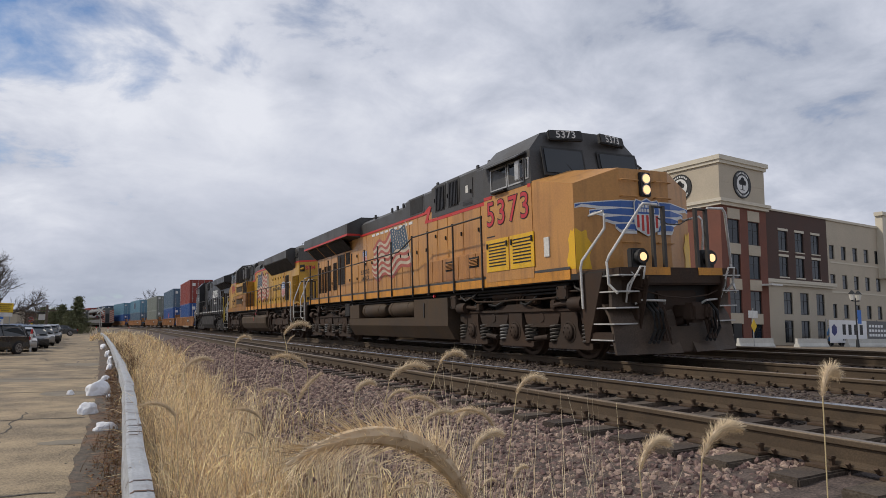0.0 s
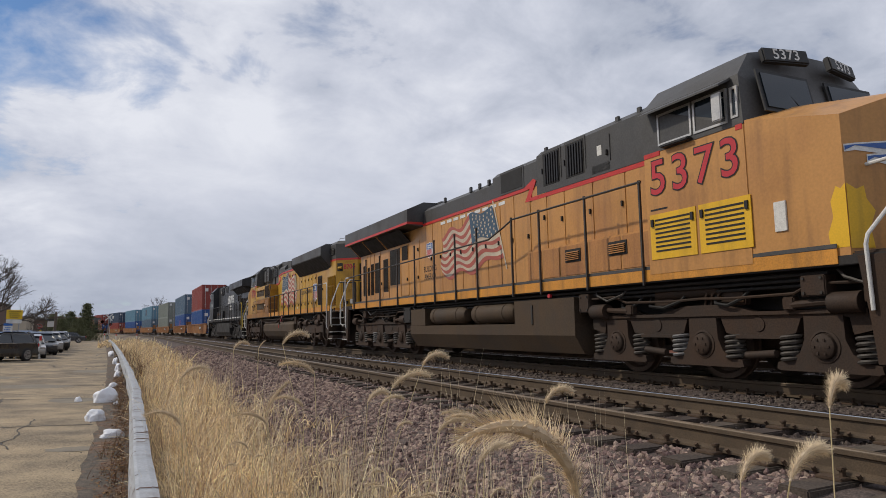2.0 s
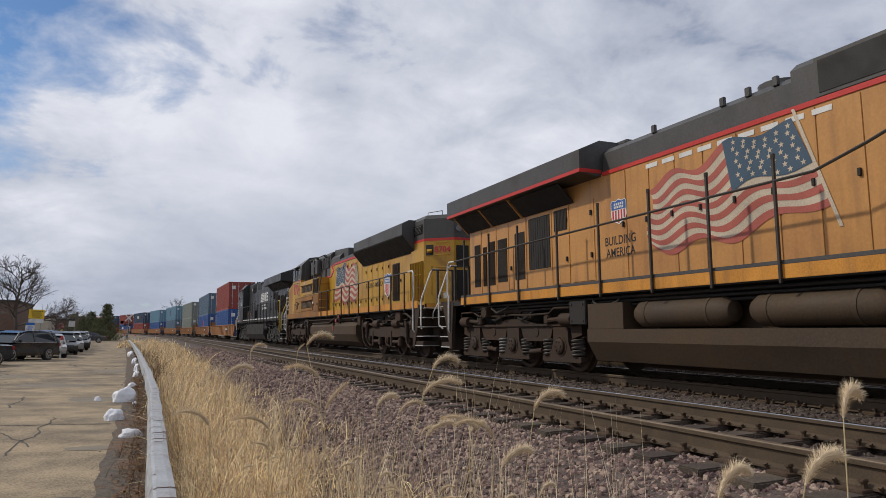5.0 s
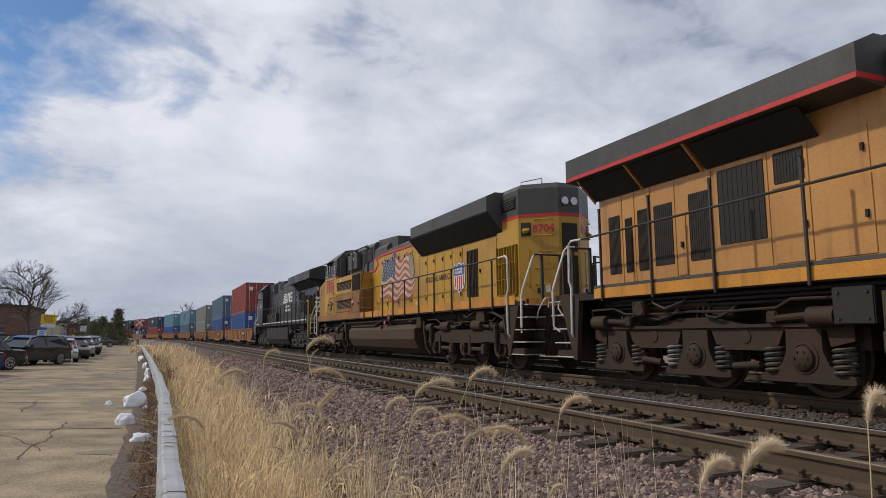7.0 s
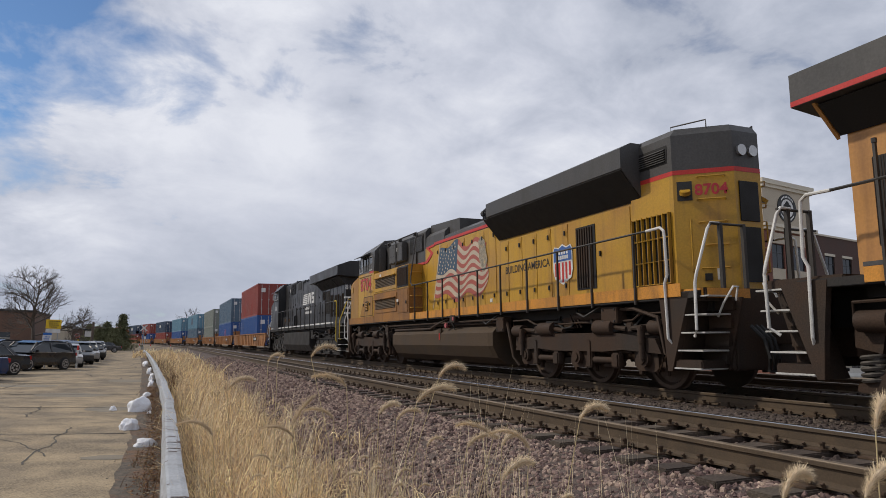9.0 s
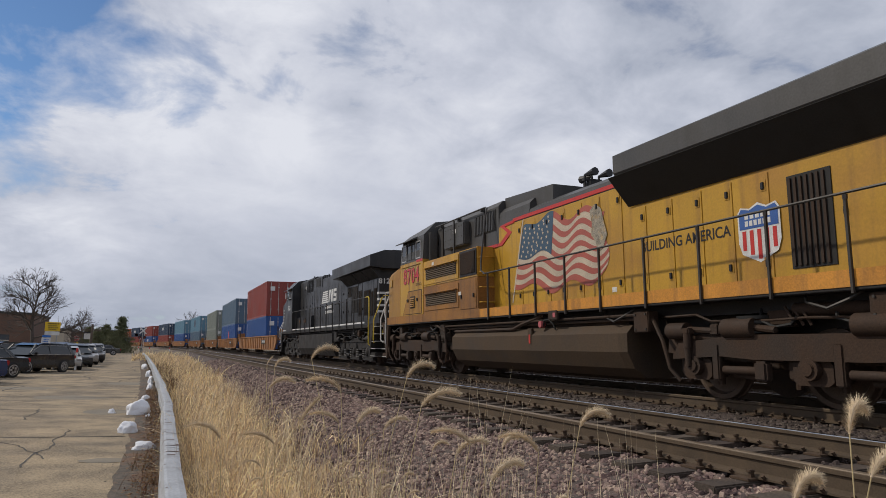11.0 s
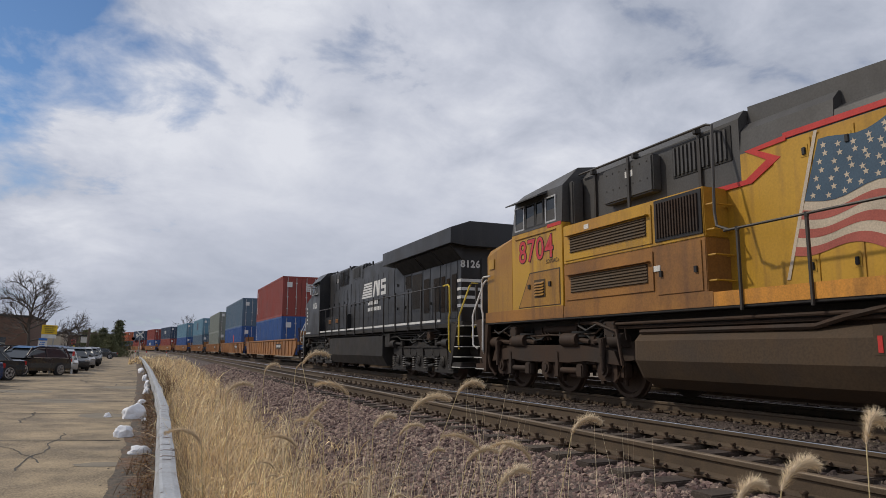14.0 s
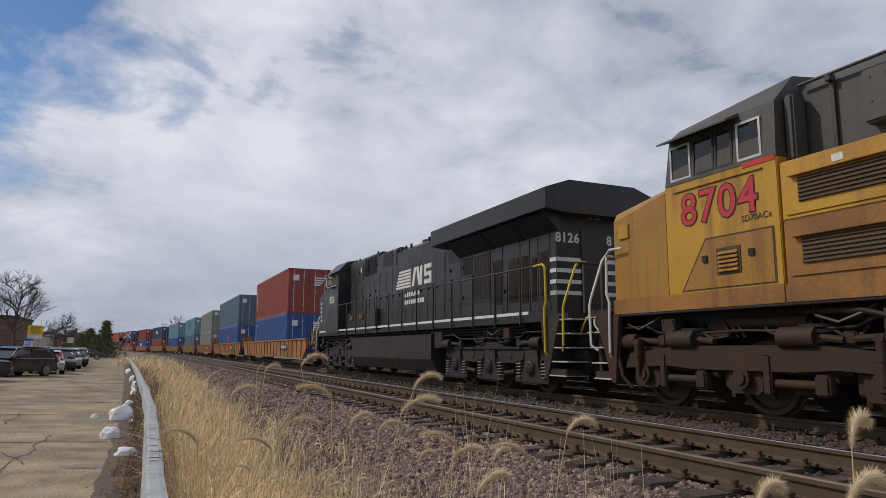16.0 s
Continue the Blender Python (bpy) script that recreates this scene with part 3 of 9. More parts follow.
def end_steps(loco, y0, y1, mats, rail_m, d, step_m, nose=False):
    """Corner steps on both sides, rising towards the end. y0, y1: the bottom tread's outer and inner end; d: +1 when the end points to -y."""
    for s in (-1, 1):
        def well(bm):
            along_x(bm, [(y1 + d * 0.02, 0.33), (y1 - d * 0.45, 1.60), (y1 + d * 0.26, 1.60), (y1 + d * 0.16, 0.80), (y1 + d * 0.12, 0.33)], *sorted((s * 1.40, s * 1.5)))
            along_x(bm, [(y1, 0.33), (y1 - d * 0.45, 1.60), (y1 - d * 0.40, 1.60), (y1 + d * 0.05, 0.33)], *sorted((s * 0.92, s * 1.40)))
            along_x(bm, [(y0, 0.36), (y1, 0.36), (y1 - d * 0.45, 1.5), (y0 - d * 0.35, 1.5)], *sorted((s * 0.90, s * 0.93)))
            box(bm, *sorted((s * 0.93, s * 1.47)), *sorted((y0 + d * 0.02, y1 - d * 0.02)), 0.37, 0.52, 0.02)
        st = fill("step_well", mats["under"], loco, well)
        for i in range(5):
            z = 0.37 + i * 0.285
            dy = -d * 0.10 * i
            fill("tread", step_m, st, lambda bm: box(bm, *sorted((s * (0.93 + 0.02 * i), s * 1.49)), *sorted((y0 + dy * 0.6 + d * 0.02, y1 + dy - d * 0.02)), z, z + 0.026, 0.004), "worn bright step tread")
            if i:
                fill("riser", mats["under"], st, lambda bm: box(bm, *sorted((s * 0.94, s * 1.0)), *sorted((y0 + dy * 0.6 + d * 0.03, y1 + dy - d * 0.03)), z - 0.2, z - 0.004))
        if nose:
            inner = [(1.20, y1 + d * 0.33, 2.72), (1.22, y1 - d * 0.20, 2.75), (1.24, y1 - d * 0.25, 2.66), (1.25, y1 - d * 0.25, 2.42), (1.52, y1 + d * 0.10, 1.84), (1.54, y1 + d * 0.12, 1.72), (1.54, y1 + d * 0.10, 0.95)]
            outer = [(0.62, y0 - d * 0.30, 2.78), (0.98, y0 - d * 0.34, 2.78), (1.05, y0 - d * 0.33, 2.70), (1.50, y0, 1.88), (1.54, y0 + d * 0.03, 1.76), (1.54, y0, 1.37), (1.45, y0 - d * 0.12, 1.20)]
        else:
            inner = [(1.54, y1 + d * 0.45, 2.72), (1.54, y1 + d * 0.10, 2.73), (1.54, y1 + d * 0.01, 2.66), (1.54, y1, 2.55), (1.54, y1 - d * 0.02, 1.92), (1.54, y1 + d * 0.05, 1.78), (1.54, y1 + d * 0.03, 0.86), (1.48, y1, 0.78)]
            outer = [(0.95, y0, 2.72), (1.14, y0, 2.72), (1.22, y0, 2.62), (1.51, y0, 1.86), (1.54, y0, 1.74), (1.54, y0 + d * 0.02, 1.0), (1.47, y0 + d * 0.14, 0.90)]
        for pts in (inner, outer):
            fill("handrail", rail_m, loco, lambda bm: pipe(bm, [(s * x, y, z) for x, y, z in pts], 0.025, 8), "bent tubular handrail at the steps", smooth=True)
        fill("grab_loop", rail_m, loco, lambda bm: pipe(bm, [(s * 1.20, y0 - d * 0.10, 1.20), (s * 1.24, y0 - d * 0.26, 1.40), (s * 1.14, y0 - d * 0.38, 1.66), (s * 1.02, y0 - d * 0.36, 1.66), (s * 1.0, y0 - d * 0.28, 1.45)], 0.018), smooth=True)


def side_handrails(loco, segs, posts, z_foot, rail_m):
    """segs: (y, z) of the top rail."""
    for s in (-1, 1):
        fill("handrail", rail_m, loco, lambda bm: pipe(bm, [(s * 1.54, y, z) for y, z in segs], 0.021, 6), "dark walkway handrail", smooth=True)
        for y in posts:
            top = float(np.interp(y, [p[0] for p in segs], [p[1] for p in segs]))
            fill("handrail_post", rail_m, loco, lambda bm: (box(bm, *sorted((s * 1.515, s * 1.555)), y - 0.017, y + 0.017, z_foot - 0.2, top), rod(bm, (s * 1.535, y, top - 0.03), (s * 1.535, y, top + 0.03), 0.032, 6)))


def window(parent, side, x, y0, y1, z0, z1, frame_m, name="side_window"):
    w = fill(name, frame_m, parent, lambda bm: [box(bm, *sorted((side * (x - 0.01), side * (x + 0.025))), *q) for q in
             ((y0, y1, z0, z0 + 0.035), (y0, y1, z1 - 0.035, z1), (y0, y0 + 0.035, z0 + 0.035, z1 - 0.035), (y1 - 0.035, y1, z0 + 0.035, z1 - 0.035))])
    fill("pane", M["cab_glass"], w, lambda bm: box(bm, *sorted((side * (x - 0.005), side * (x + 0.008))), y0 + 0.036, y1 - 0.036, z0 + 0.036, z1 - 0.036))
    return w


def slab_on(parent, name, material, origin, u, v, n, w, h, t, label="", bevel=0.0, lift=0.0):
    """A flat piece w by h on a slanted face, its middle at origin."""
    u, v, n = (Vector(a).normalized() for a in (u, v, n))
    m = Matrix((u, v, n)).transposed().to_4x4()
    m.translation = Vector(origin) + n * lift
    return fill(name, material, parent, lambda bm: box(bm, -w / 2, w / 2, -h / 2, h / 2, 0, t, bevel), label, m)


def sill_gear(lo, spots):
    """Boxes, valves and loops of pipe hung below the sill."""
    for y, w, z0, z1, key in spots:
        for s in (-1, 1):
            ob = fill("control_box", M[key], lo, lambda bm: box(bm, *sorted((s * 1.18, s * 1.42)), y, y + w, z0, z1, 0.015))
            fill("bolt", M["handrail"], ob, lambda bm: [rod(bm, (s * 1.42, y + a * w, z0 + b * (z1 - z0)), (s * 1.44, y + a * w, z0 + b * (z1 - z0)), 0.02, 6) for a in (0.15, 0.85) for b in (0.15, 0.85)])
            fill("air_pipe", M["handrail"], lo, lambda bm: pipe(bm, [(s * 1.30, y - 0.1, z1 + 0.06), (s * 1.40, y - 0.25, z1 - 0.05), (s * 1.42, y - 0.55, z1 - 0.16), (s * 1.36, y - 0.9, z1 - 0.06), (s * 1.25, y - 1.0, z1 + 0.1)], 0.022), smooth=True)


def ge_locomotive(label, mats, number, heading, detail):
    """A wide-cab six-axle diesel with flared radiator wings; its cab end at y = 0."""
    lo = thing("locomotive", label, "locomotive", "locomotives of the train")
    under, body, top = mats["under"], mats["body"], mats["top"]
    LEN = 22.4
    wm = wheelset_mesh(WHEEL_R)
    # frame and platform
    # coloured black to stand in for the shade under the walkway
    fill("frame", M["black_under"], lo, lambda bm: (box(bm, -1.49, 1.49, 0.75, 21.85, 1.50, 1.62, 0.01), box(bm, -0.75, 0.75, 0.6, 21.9, 1.0, 1.5), box(bm, -1.05, 1.05, 1.5, 21.2, 1.36, 1.5)))
    for s in (-1, 1):
        panel(lo, "sill_stripe", s, 1.492, 1.75, 20.9, *((1.52, 1.71) if detail == "flag" else (1.68, 1.75)), mats["sill"], 0.012, "weathered sill stripe")
        if detail == "flag":
            panel(lo, "walkway_edge", s, 1.492, 1.75, 20.9, 1.713, 1.77, M["hood_grey"], 0.010)
        # pipes blackened likewise, as if in the walkway's shade
        fill("pipe_run", M["black_under"], lo, lambda bm: [rod(bm, (s * (1.34 - 0.06 * k), 2.0, 1.44 - 0.07 * k), (s * (1.34 - 0.06 * k), 20.5, 1.44 - 0.07 * k), 0.025) for k in range(3)], smooth=True)
    # long hood
    lower = [(-1.0, 1.62), (1.0, 1.62), (1.0, 3.93), (-1.0, 3.93)]
    fill("hood", body, lo, lambda bm: (along_y(bm, lower, 5.0, 21.3), box(bm, -1.18, 1.18, 5.0, 9.2, 1.62, 2.46, 0.03)), "long hood with rows of doors")
    up = lambda hw, zt: [(-hw, 3.93), (hw, 3.93), (hw, zt - 0.12), (hw - 0.14, zt), (-hw + 0.14, zt), (-hw, zt - 0.12)]
    for hw, zt, a, b in ((1.0, 4.72, 5.0, 8.95), (1.0, 4.62, 8.953, 10.95), (0.98, 4.47, 10.953, 15.3), (0.95, 4.45, 15.303, 21.3)):
        fill("hood_roof", top, lo, lambda bm: along_y(bm, up(hw, zt), a, b), "sooty upper hood section")
    # radiator wings over the rear of the hood
    def wings(bm):
        hull(bm, mirror([(1.52, 15.35, 3.96), (1.52, 15.35, 4.42), (0.9, 15.35, 4.62), (1.52, 21.7, 3.96), (1.52, 21.7, 4.42), (0.9, 21.7, 4.64), (0.98, 15.35, 3.90), (0.98, 21.7, 3.90)]))
        hull(bm, mirror([(1.46, 15.5, 4.44), (1.46, 18.2, 4.44), (0.9, 15.5, 4.70), (0.9, 18.2, 4.70), (0.9, 15.5, 4.5), (0.9, 18.2, 4.5)]))
    wg = fill("radiator_wing", top, lo, wings, "flared radiator wing overhanging the hood")
    for s in (-1, 1):
        panel(wg, "wing_stripe", s, 1.522, 15.35, 21.7, 3.965, 4.04, mats["stripe"], 0.004)
        fill("wing_stripe", mats["stripe"], wg, lambda bm: box(bm, *sorted((s * 1.0, s * 1.52)), 15.343, 15.349, 3.965, 4.04))
        for y in (18.42, 19.92, 21.40):
            fill("wing_bracket", body, wg, lambda bm: sweep(bm, [[(s * 1.0, yy, 3.50), (s * 1.44, yy, 3.95), (s * 1.0, yy, 3.92)] for yy in (y, y + 0.05)]))
        # dark intakes under the wing
        for a, b in ((16.3, 18.35), (18.50, 19.88), (20.0, 21.38)):
            sl = slab_on(lo, "wing_intake", M["dark"], (s * 1.20, (a + b) / 2, 3.74), (0, 1, 0), (s * 0.5, 0, 0.5), (s * 0.5, 0, -0.5), b - a, 0.54, 0.02, "dark slanted radiator intake")
        # hood doors, seams and latches
        ys = [9.25, 9.95, 10.6, 11.25, 11.95, 12.65, 13.3, 13.95, 14.6, 15.28]
        for a, b in zip(ys, ys[1:]):
            panel(lo, "hood_door", s, 1.0, a + 0.012, b - 0.012, 1.80, 3.88, body, 0.014, latch=True)
        for a, b in ((5.05, 6.0), (6.05, 6.95), (7.0, 7.9), (7.95, 8.55), (8.6, 9.15)):
            panel(lo, "hood_door", s, 1.0, a, b, 2.48, 3.62 if a < 8 else 3.86, body, 0.014, latch=True)
            panel(lo, "battery_door", s, 1.18, a, b, 1.82, 2.42, M["armour_dusty"] if detail == "flag" else body, 0.012)
        for y in (5.86, 7.22):
            louvre(lo, s, 1.192, y, y + 0.51, 2.08, 2.34, 5, M["dark"], M["armour_dusty"])
        rad = [(20.59, 21.05, 2.0, 3.15), (20.22, 20.55, 2.0, 3.05), (19.77, 20.18, 2.0, 3.15), (19.14, 19.73, 2.05, 3.15), (18.28, 18.86, 2.05, 3.20), (17.18, 18.20, 2.24, 3.45), (16.50, 17.12, 3.0, 3.47)]
        for k, (a, b, z0, z1) in enumerate(rad):
            panel(lo, "hood_door", s, 1.0, a, b, 1.80 if k < 6 else 2.94, 3.52, body, 0.012, latch=k == 6)
            g = panel(lo, "dark_grille", s, 1.012, a + 0.06, b - 0.06, z0, z1, M["dark"], 0.008, "dark mesh grille")
            fill("grille", M["under"], g, lambda bm: [box(bm, *sorted((s * 1.02, s * 1.026)), a + 0.07 + (b - a - 0.14) * i / 9, a + 0.078 + (b - a - 0.14) * i / 9, z0 + 0.02, z1 - 0.02) for i in range(10)])
        for a, b in ((16.50, 17.12), (15.62, 16.40), (18.90, 19.10)):
            panel(lo, "hood_door", s, 1.0, a, b, 1.84, 2.88, body, 0.014, latch=True)
        panel(lo, "hood_door", s, 1.0, 15.62, 16.40, 2.94, 3.52, body, 0.012, latch=True)
        # intakes on the upper hood behind the cab
        g = panel(lo, "intake_screen", s, 1.0, 9.55, 10.52, 4.04, 4.50, M["dark"], 0.02, "dark square air intake")
        panel(lo, "intake_frame", s, 1.0, 9.49, 10.58, 3.99, 4.55, top, 0.012)
        for a in (7.22, 8.06):
            panel(lo, "louvre_frame", s, 1.0, a - 0.05, a + 0.67, 3.80, 4.64, top, 0.014, bevel=0.006)
            louvre(lo, s, 1.008, a, a + 0.62, 3.86, 4.58, 6, M["dark"], M["ink"], "intake_louvre", True)
            fill("latch", M["ink"], lo, lambda bm: box(bm, *sorted((s * 1.014, s * 1.04)), a + 0.64, a + 0.66, 4.15, 4.27))
        panel(lo, "hatch", s, 1.0, 6.42, 6.98, 3.76, 4.46, top, 0.016, latch=True)
        panel(lo, "sticker", s, 1.017, 6.66, 6.80, 4.10, 4.30, M["sticker"], 0.004)
        panel(lo, "hatch", s, 1.0, 5.2, 6.34, 3.76, 4.55, top, 0.010)
        # stripe between body colour and roof colour
        if detail == "flag":
            panel(lo, "red_stripe", s, 1.0, 9.6, 15.3, 3.90, 3.98, M["red"], 0.018, "red dividing stripe")
            panel(lo, "red_stripe", s, 1.0, 5.0, 8.9, 3.62, 3.71, M["red"], 0.018, "red dividing stripe")
            panel(lo, "upper_panel", s, 1.0, 5.0, 8.95, 3.715, 3.93, top, 0.016)
            fill("stripe_kink", M["red"], lo, lambda bm: along_x(bm, [(8.9, 3.62), (8.9, 3.71), (9.2, 3.71), (8.98, 4.06), (9.08, 4.12), (9.48, 3.98), (9.6, 3.98), (9.6, 3.90), (9.24, 3.92), (9.45, 3.64)], *sorted((s * 1.0, s * 1.019))))
            for i in range(9):
                fill("white_lettering_bar", M["white"], lo, lambda bm: box(bm, *sorted((s * 1.016, s * 1.021)), 10.35 + 0.42 * i, 10.35 + 0.42 * i + 0.3, 3.76, 3.84))
    # roof gear
    fill("roof_gear", top, lo, lambda bm: ([box(bm, -0.5, 0.5, y, y + 0.9, 4.4, 4.82, 0.04) for y in (6.0, 7.3)], rod(bm, (0, 11.9, 4.4), (0, 11.9, 4.78), 0.35, 16), box(bm, -0.4, 0.4, 12.8, 13.6, 4.4, 4.62, 0.03),
         [box(bm, -0.45, 0.45, y, y + 1.9, 4.6, 4.72, 0.04) for y in (15.2, 17.4, 19.4)]), smooth=True)
    for s, y in itertools.product((-1, 1), (5.6, 6.2, 8.6, 9.4, 11.2, 11.7, 12.2, 13.8)):
        fill("lifting_lug", top, lo, lambda bm: box(bm, s * 0.93 - 0.03, s * 0.93 + 0.03, y, y + 0.10, 4.4, 4.72 + (0.03 if y < 9 else -0.17), 0.01))
    # cab: nose, lower cab, upper cab
    nose_pts = mirror([(1.47, 1.60, 1.62), (0.62, 1.24, 1.62), (1.47, 1.60, 3.36), (0.62, 1.26, 3.66), (1.5, 2.95, 1.62), (1.5, 2.95, 3.66), (0.7, 2.95, 3.93)])
    nose = fill("nose", mats["nose"], lo, lambda bm: hull(bm, nose_pts), "faceted wide nose")
    cab = fill("cab", mats["nose"], lo, lambda bm: box(bm, -1.51, 1.51, 2.953, 4.98, 1.62, 3.62, 0.012), "wide cab")
    upper = mirror([(1.51, 2.96, 3.62), (1.47, 3.03, 4.38), (1.12, 3.12, 4.78), (0.6, 3.08, 4.88), (1.51, 4.98, 3.62), (1.51, 4.98, 4.36), (1.12, 4.98, 4.76), (0.6, 4.98, 4.86), (0.7, 2.75, 3.75)])
    cu = fill("cab_top", top, lo, lambda bm: hull(bm, upper), "cab roof and window band")
    n = Vector((0, -0.97, 0.2)); v = Vector((0, 0.2, 0.97))
    for s in (-1, 1):
        slab_on(cu, "windshield", M["cab_glass"], (s * 0.74, 2.870, 4.09), (1, 0, 0), v, n, 0.98, 0.54, 0.03, lift=0.045)
        slab_on(cu, "windshield_frame", M["seal"], (s * 0.74, 2.870, 4.09), (1, 0, 0), v, n, 1.10, 0.66, 0.025, lift=0.03)
        fill("wiper", M["seal"], cu, lambda bm: rod(bm, (s * 0.5, 2.74, 3.84), (s * 0.85, 2.84, 4.22), 0.012, 5))
        nb = slab_on(cu, "number_board", M["seal"], (s * 0.62, 2.95, 4.69), (1, s * 0.22, 0), (0, 0.25, 1), (s * 0.2, -1, 0.22), 0.80, 0.24, 0.10, "black number board", 0.02)
        lettering("numerals", number, 0.24, M["sticker"], nb, pose(0, 0, 0.104), 0.003)
        window(cu, s, 1.50, 3.22, 3.86, 3.70, 4.22, mats["wframe"])
        window(cu, s, 1.50, 3.90, 4.62, 3.70, 4.22, mats["wframe"])
        window(cu, s, 1.495, 3.03, 3.16, 3.74, 4.20, mats["wframe"])
        fill("sunshade", top, cu, lambda bm: sweep(bm, [[(s * 1.49, y, 4.32), (s * 1.74, y, 4.20), (s * 1.74, y, 4.23), (s * 1.49, y, 4.36)] for y in (3.15, 4.85)]))
        fill("mirror", M["alu"], cu, lambda bm: (box(bm, *sorted((s * 1.60, s * 1.64)), 3.22, 3.40, 3.74, 4.16, 0.015), rod(bm, (s * 1.5, 3.3, 3.8), (s * 1.61, 3.3, 3.8), 0.015), rod(bm, (s * 1.5, 3.3, 4.1), (s * 1.61, 3.3, 4.1), 0.015)), "wind deflector mirror")
        fill("armrest", M["seal"], cu, lambda bm: box(bm, *sorted((s * 1.5, s * 1.62)), 3.9, 4.5, 3.63, 3.68, 0.015))
        tn = on_side(s, 1.518, 3.98, 3.10)
        if detail == "flag":
            lettering("cab_number", number, 0.80, M["ink"], cab, on_side(s, 1.518, 3.95, 3.17), 0.024, label="cab number outlined in black", space=1.20)
            lettering("cab_number", number, 0.80, M["number_red"], cab, on_side(s, 1.522, 3.95, 3.17), 0.004, label="red cab number", space=1.20)
            for a, b in ((2.92, 3.86), (3.92, 4.90)):
                g = panel(cab, "yellow_vent_door", s, 1.51, a, b, 1.86, 2.60, M["fresh_yellow"], 0.014, "bright yellow louvred vent door")
                fill("slats", M["dark"], g, lambda bm: [box(bm, *sorted((s * 1.5242, s * 1.531)), a + 0.12, b - 0.12, 1.98 + 0.072 * i, 2.008 + 0.072 * i) for i in range(8)])
                fill("latch", M["ink"], g, lambda bm: [box(bm, *sorted((s * 1.524, s * 1.55)), yy, yy + 0.05, 2.40, 2.52) for yy in (a + 0.04, b - 0.09)])
            panel(cab, "maker_plate", s, 1.51, 4.5, 4.88, 2.66, 2.69, M["ink"], 0.004)
            panel(lo, "cab_stripe", s, 1.508, 4.60, 4.97, 3.55, 3.63, M["red"], 0.010)
            panel(lo, "cab_stripe", s, 1.508, 2.98, 3.10, 3.55, 3.63, M["red"], 0.010)
            panel(cab, "data_sheet", s, 1.482, 2.40, 2.58, 2.02, 2.42, M["sticker"], 0.03)
        else:
            lettering("cab_number", number, 0.42, M["white"], cab, tn, 0.01, label="white cab number")
    # nose front
    fill("headlight_niche", M["seal"], nose, lambda bm: box(bm, -0.14, 0.14, 1.20, 1.30, 3.12, 3.60, 0.02))
    for z in (3.25, 3.47):
        fill("headlight", M["lamp"] if detail == "flag" else M["lamp_off"], nose, lambda bm: rod(bm, (0, 1.17, z), (0, 1.22, z), 0.085, 16), "headlight lens")
        fill("headlight_rim", M["alu"], nose, lambda bm: rod(bm, (0, 1.183, z), (0, 1.24, z), 0.105, 16))
    if detail == "flag":
        # winged emblem wrapping the nose
        for s in (-1, 1):
            d = Vector((0.85 * s, 0.36, 0)).normalized(); nn = Vector((s * 0.36, -0.85, 0)).normalized()
            def spot(t, z, off):
                """A place on the nose, t metres out from the edge of its flat front."""
                if t < 0:
                    return Vector((s * (0.62 + t), 1.236 - off, z))
                return Vector((s * 0.62, 1.236, z)) + d * t + nn * off
            for back, off in ((True, 0.006), (False, 0.010)):
                def wing(bm):
                    g = 0.02 if back else 0.0
                    for k, reach in enumerate((0.90, 0.62, 0.36, 0.12)):
                        top = 3.01 - 0.15 * k
                        up = [(t, top - 0.045 * max(0.0, t) + g) for t in (-0.36, 0.0)]
                        bend_t = [reach * q for q in (0.5, 0.85)]
                        low = top - (0.125 if not back else 0.165)
                        upper = up + [(t, top - 0.05 * t + g) for t in bend_t] + [(reach + g * 0.5, top - 0.06 * reach + g)]
                        lower = [(reach + g * 0.5, top - 0.055 - 0.06 * reach - g), (bend_t[1], low + 0.075 - g), (bend_t[0], low + 0.03 - g), (0.0, low - g), (-0.36, low - g)]
                        for (t0, z0), (t1, z1) in zip(upper, upper[1:]):
                            zl = lambda t: float(np.interp(t, [q[0] for q in lower[::-1]], [q[1] for q in lower[::-1]]))
                            bm.faces.new([bm.verts.new(spot(*q, off + 0.0012 * k)) for q in ((t0, zl(t0)), (t1, zl(t1)), (t1, z1), (t0, z0))])
                fill("wing_emblem", M["white"] if back else M["blue"], nose, wing, "blue wing emblem edged in white")
            fill("feather_line", M["white"], nose, lambda bm: [bm.faces.new([bm.verts.new(spot(*q, 0.0155)) for q in ((-0.30, z), (0.0, z), (0.0, z + 0.014), (-0.30, z + 0.014))]) for z in (2.44, 2.58, 2.72, 2.86)])
            fill("fresh_patch", M["fresh_yellow"], nose, lambda bm: bm.faces.new([bm.verts.new(spot(t, z, 0.008)) for t, z in ((0.62, 1.70), (0.66, 1.95), (0.58, 2.15), (0.68, 2.30), (0.70, 2.46), (0.80, 2.42), (0.92, 2.50), (0.92, 1.70))]), "patch of fresh yellow paint")
            fill("fresh_patch", M["fresh_yellow"], nose, lambda bm: bm.faces.new([bm.verts.new((s * (1.474 + 0.012 * (y - 1.6)), y, z)) for y, z in ((1.60, 1.72), (1.60, 2.50), (1.66, 2.44), (1.72, 2.48), (1.80, 2.30), (1.78, 2.1), (1.86, 1.9), (1.84, 1.72))]), "patch of fresh yellow paint")
        shield_part = shield(nose, 1, 0.0, 0, 0, 0.66, 0.76)
        shield_part.matrix_basis = pose(0, 1.214, 2.71, 0, 0, -90)
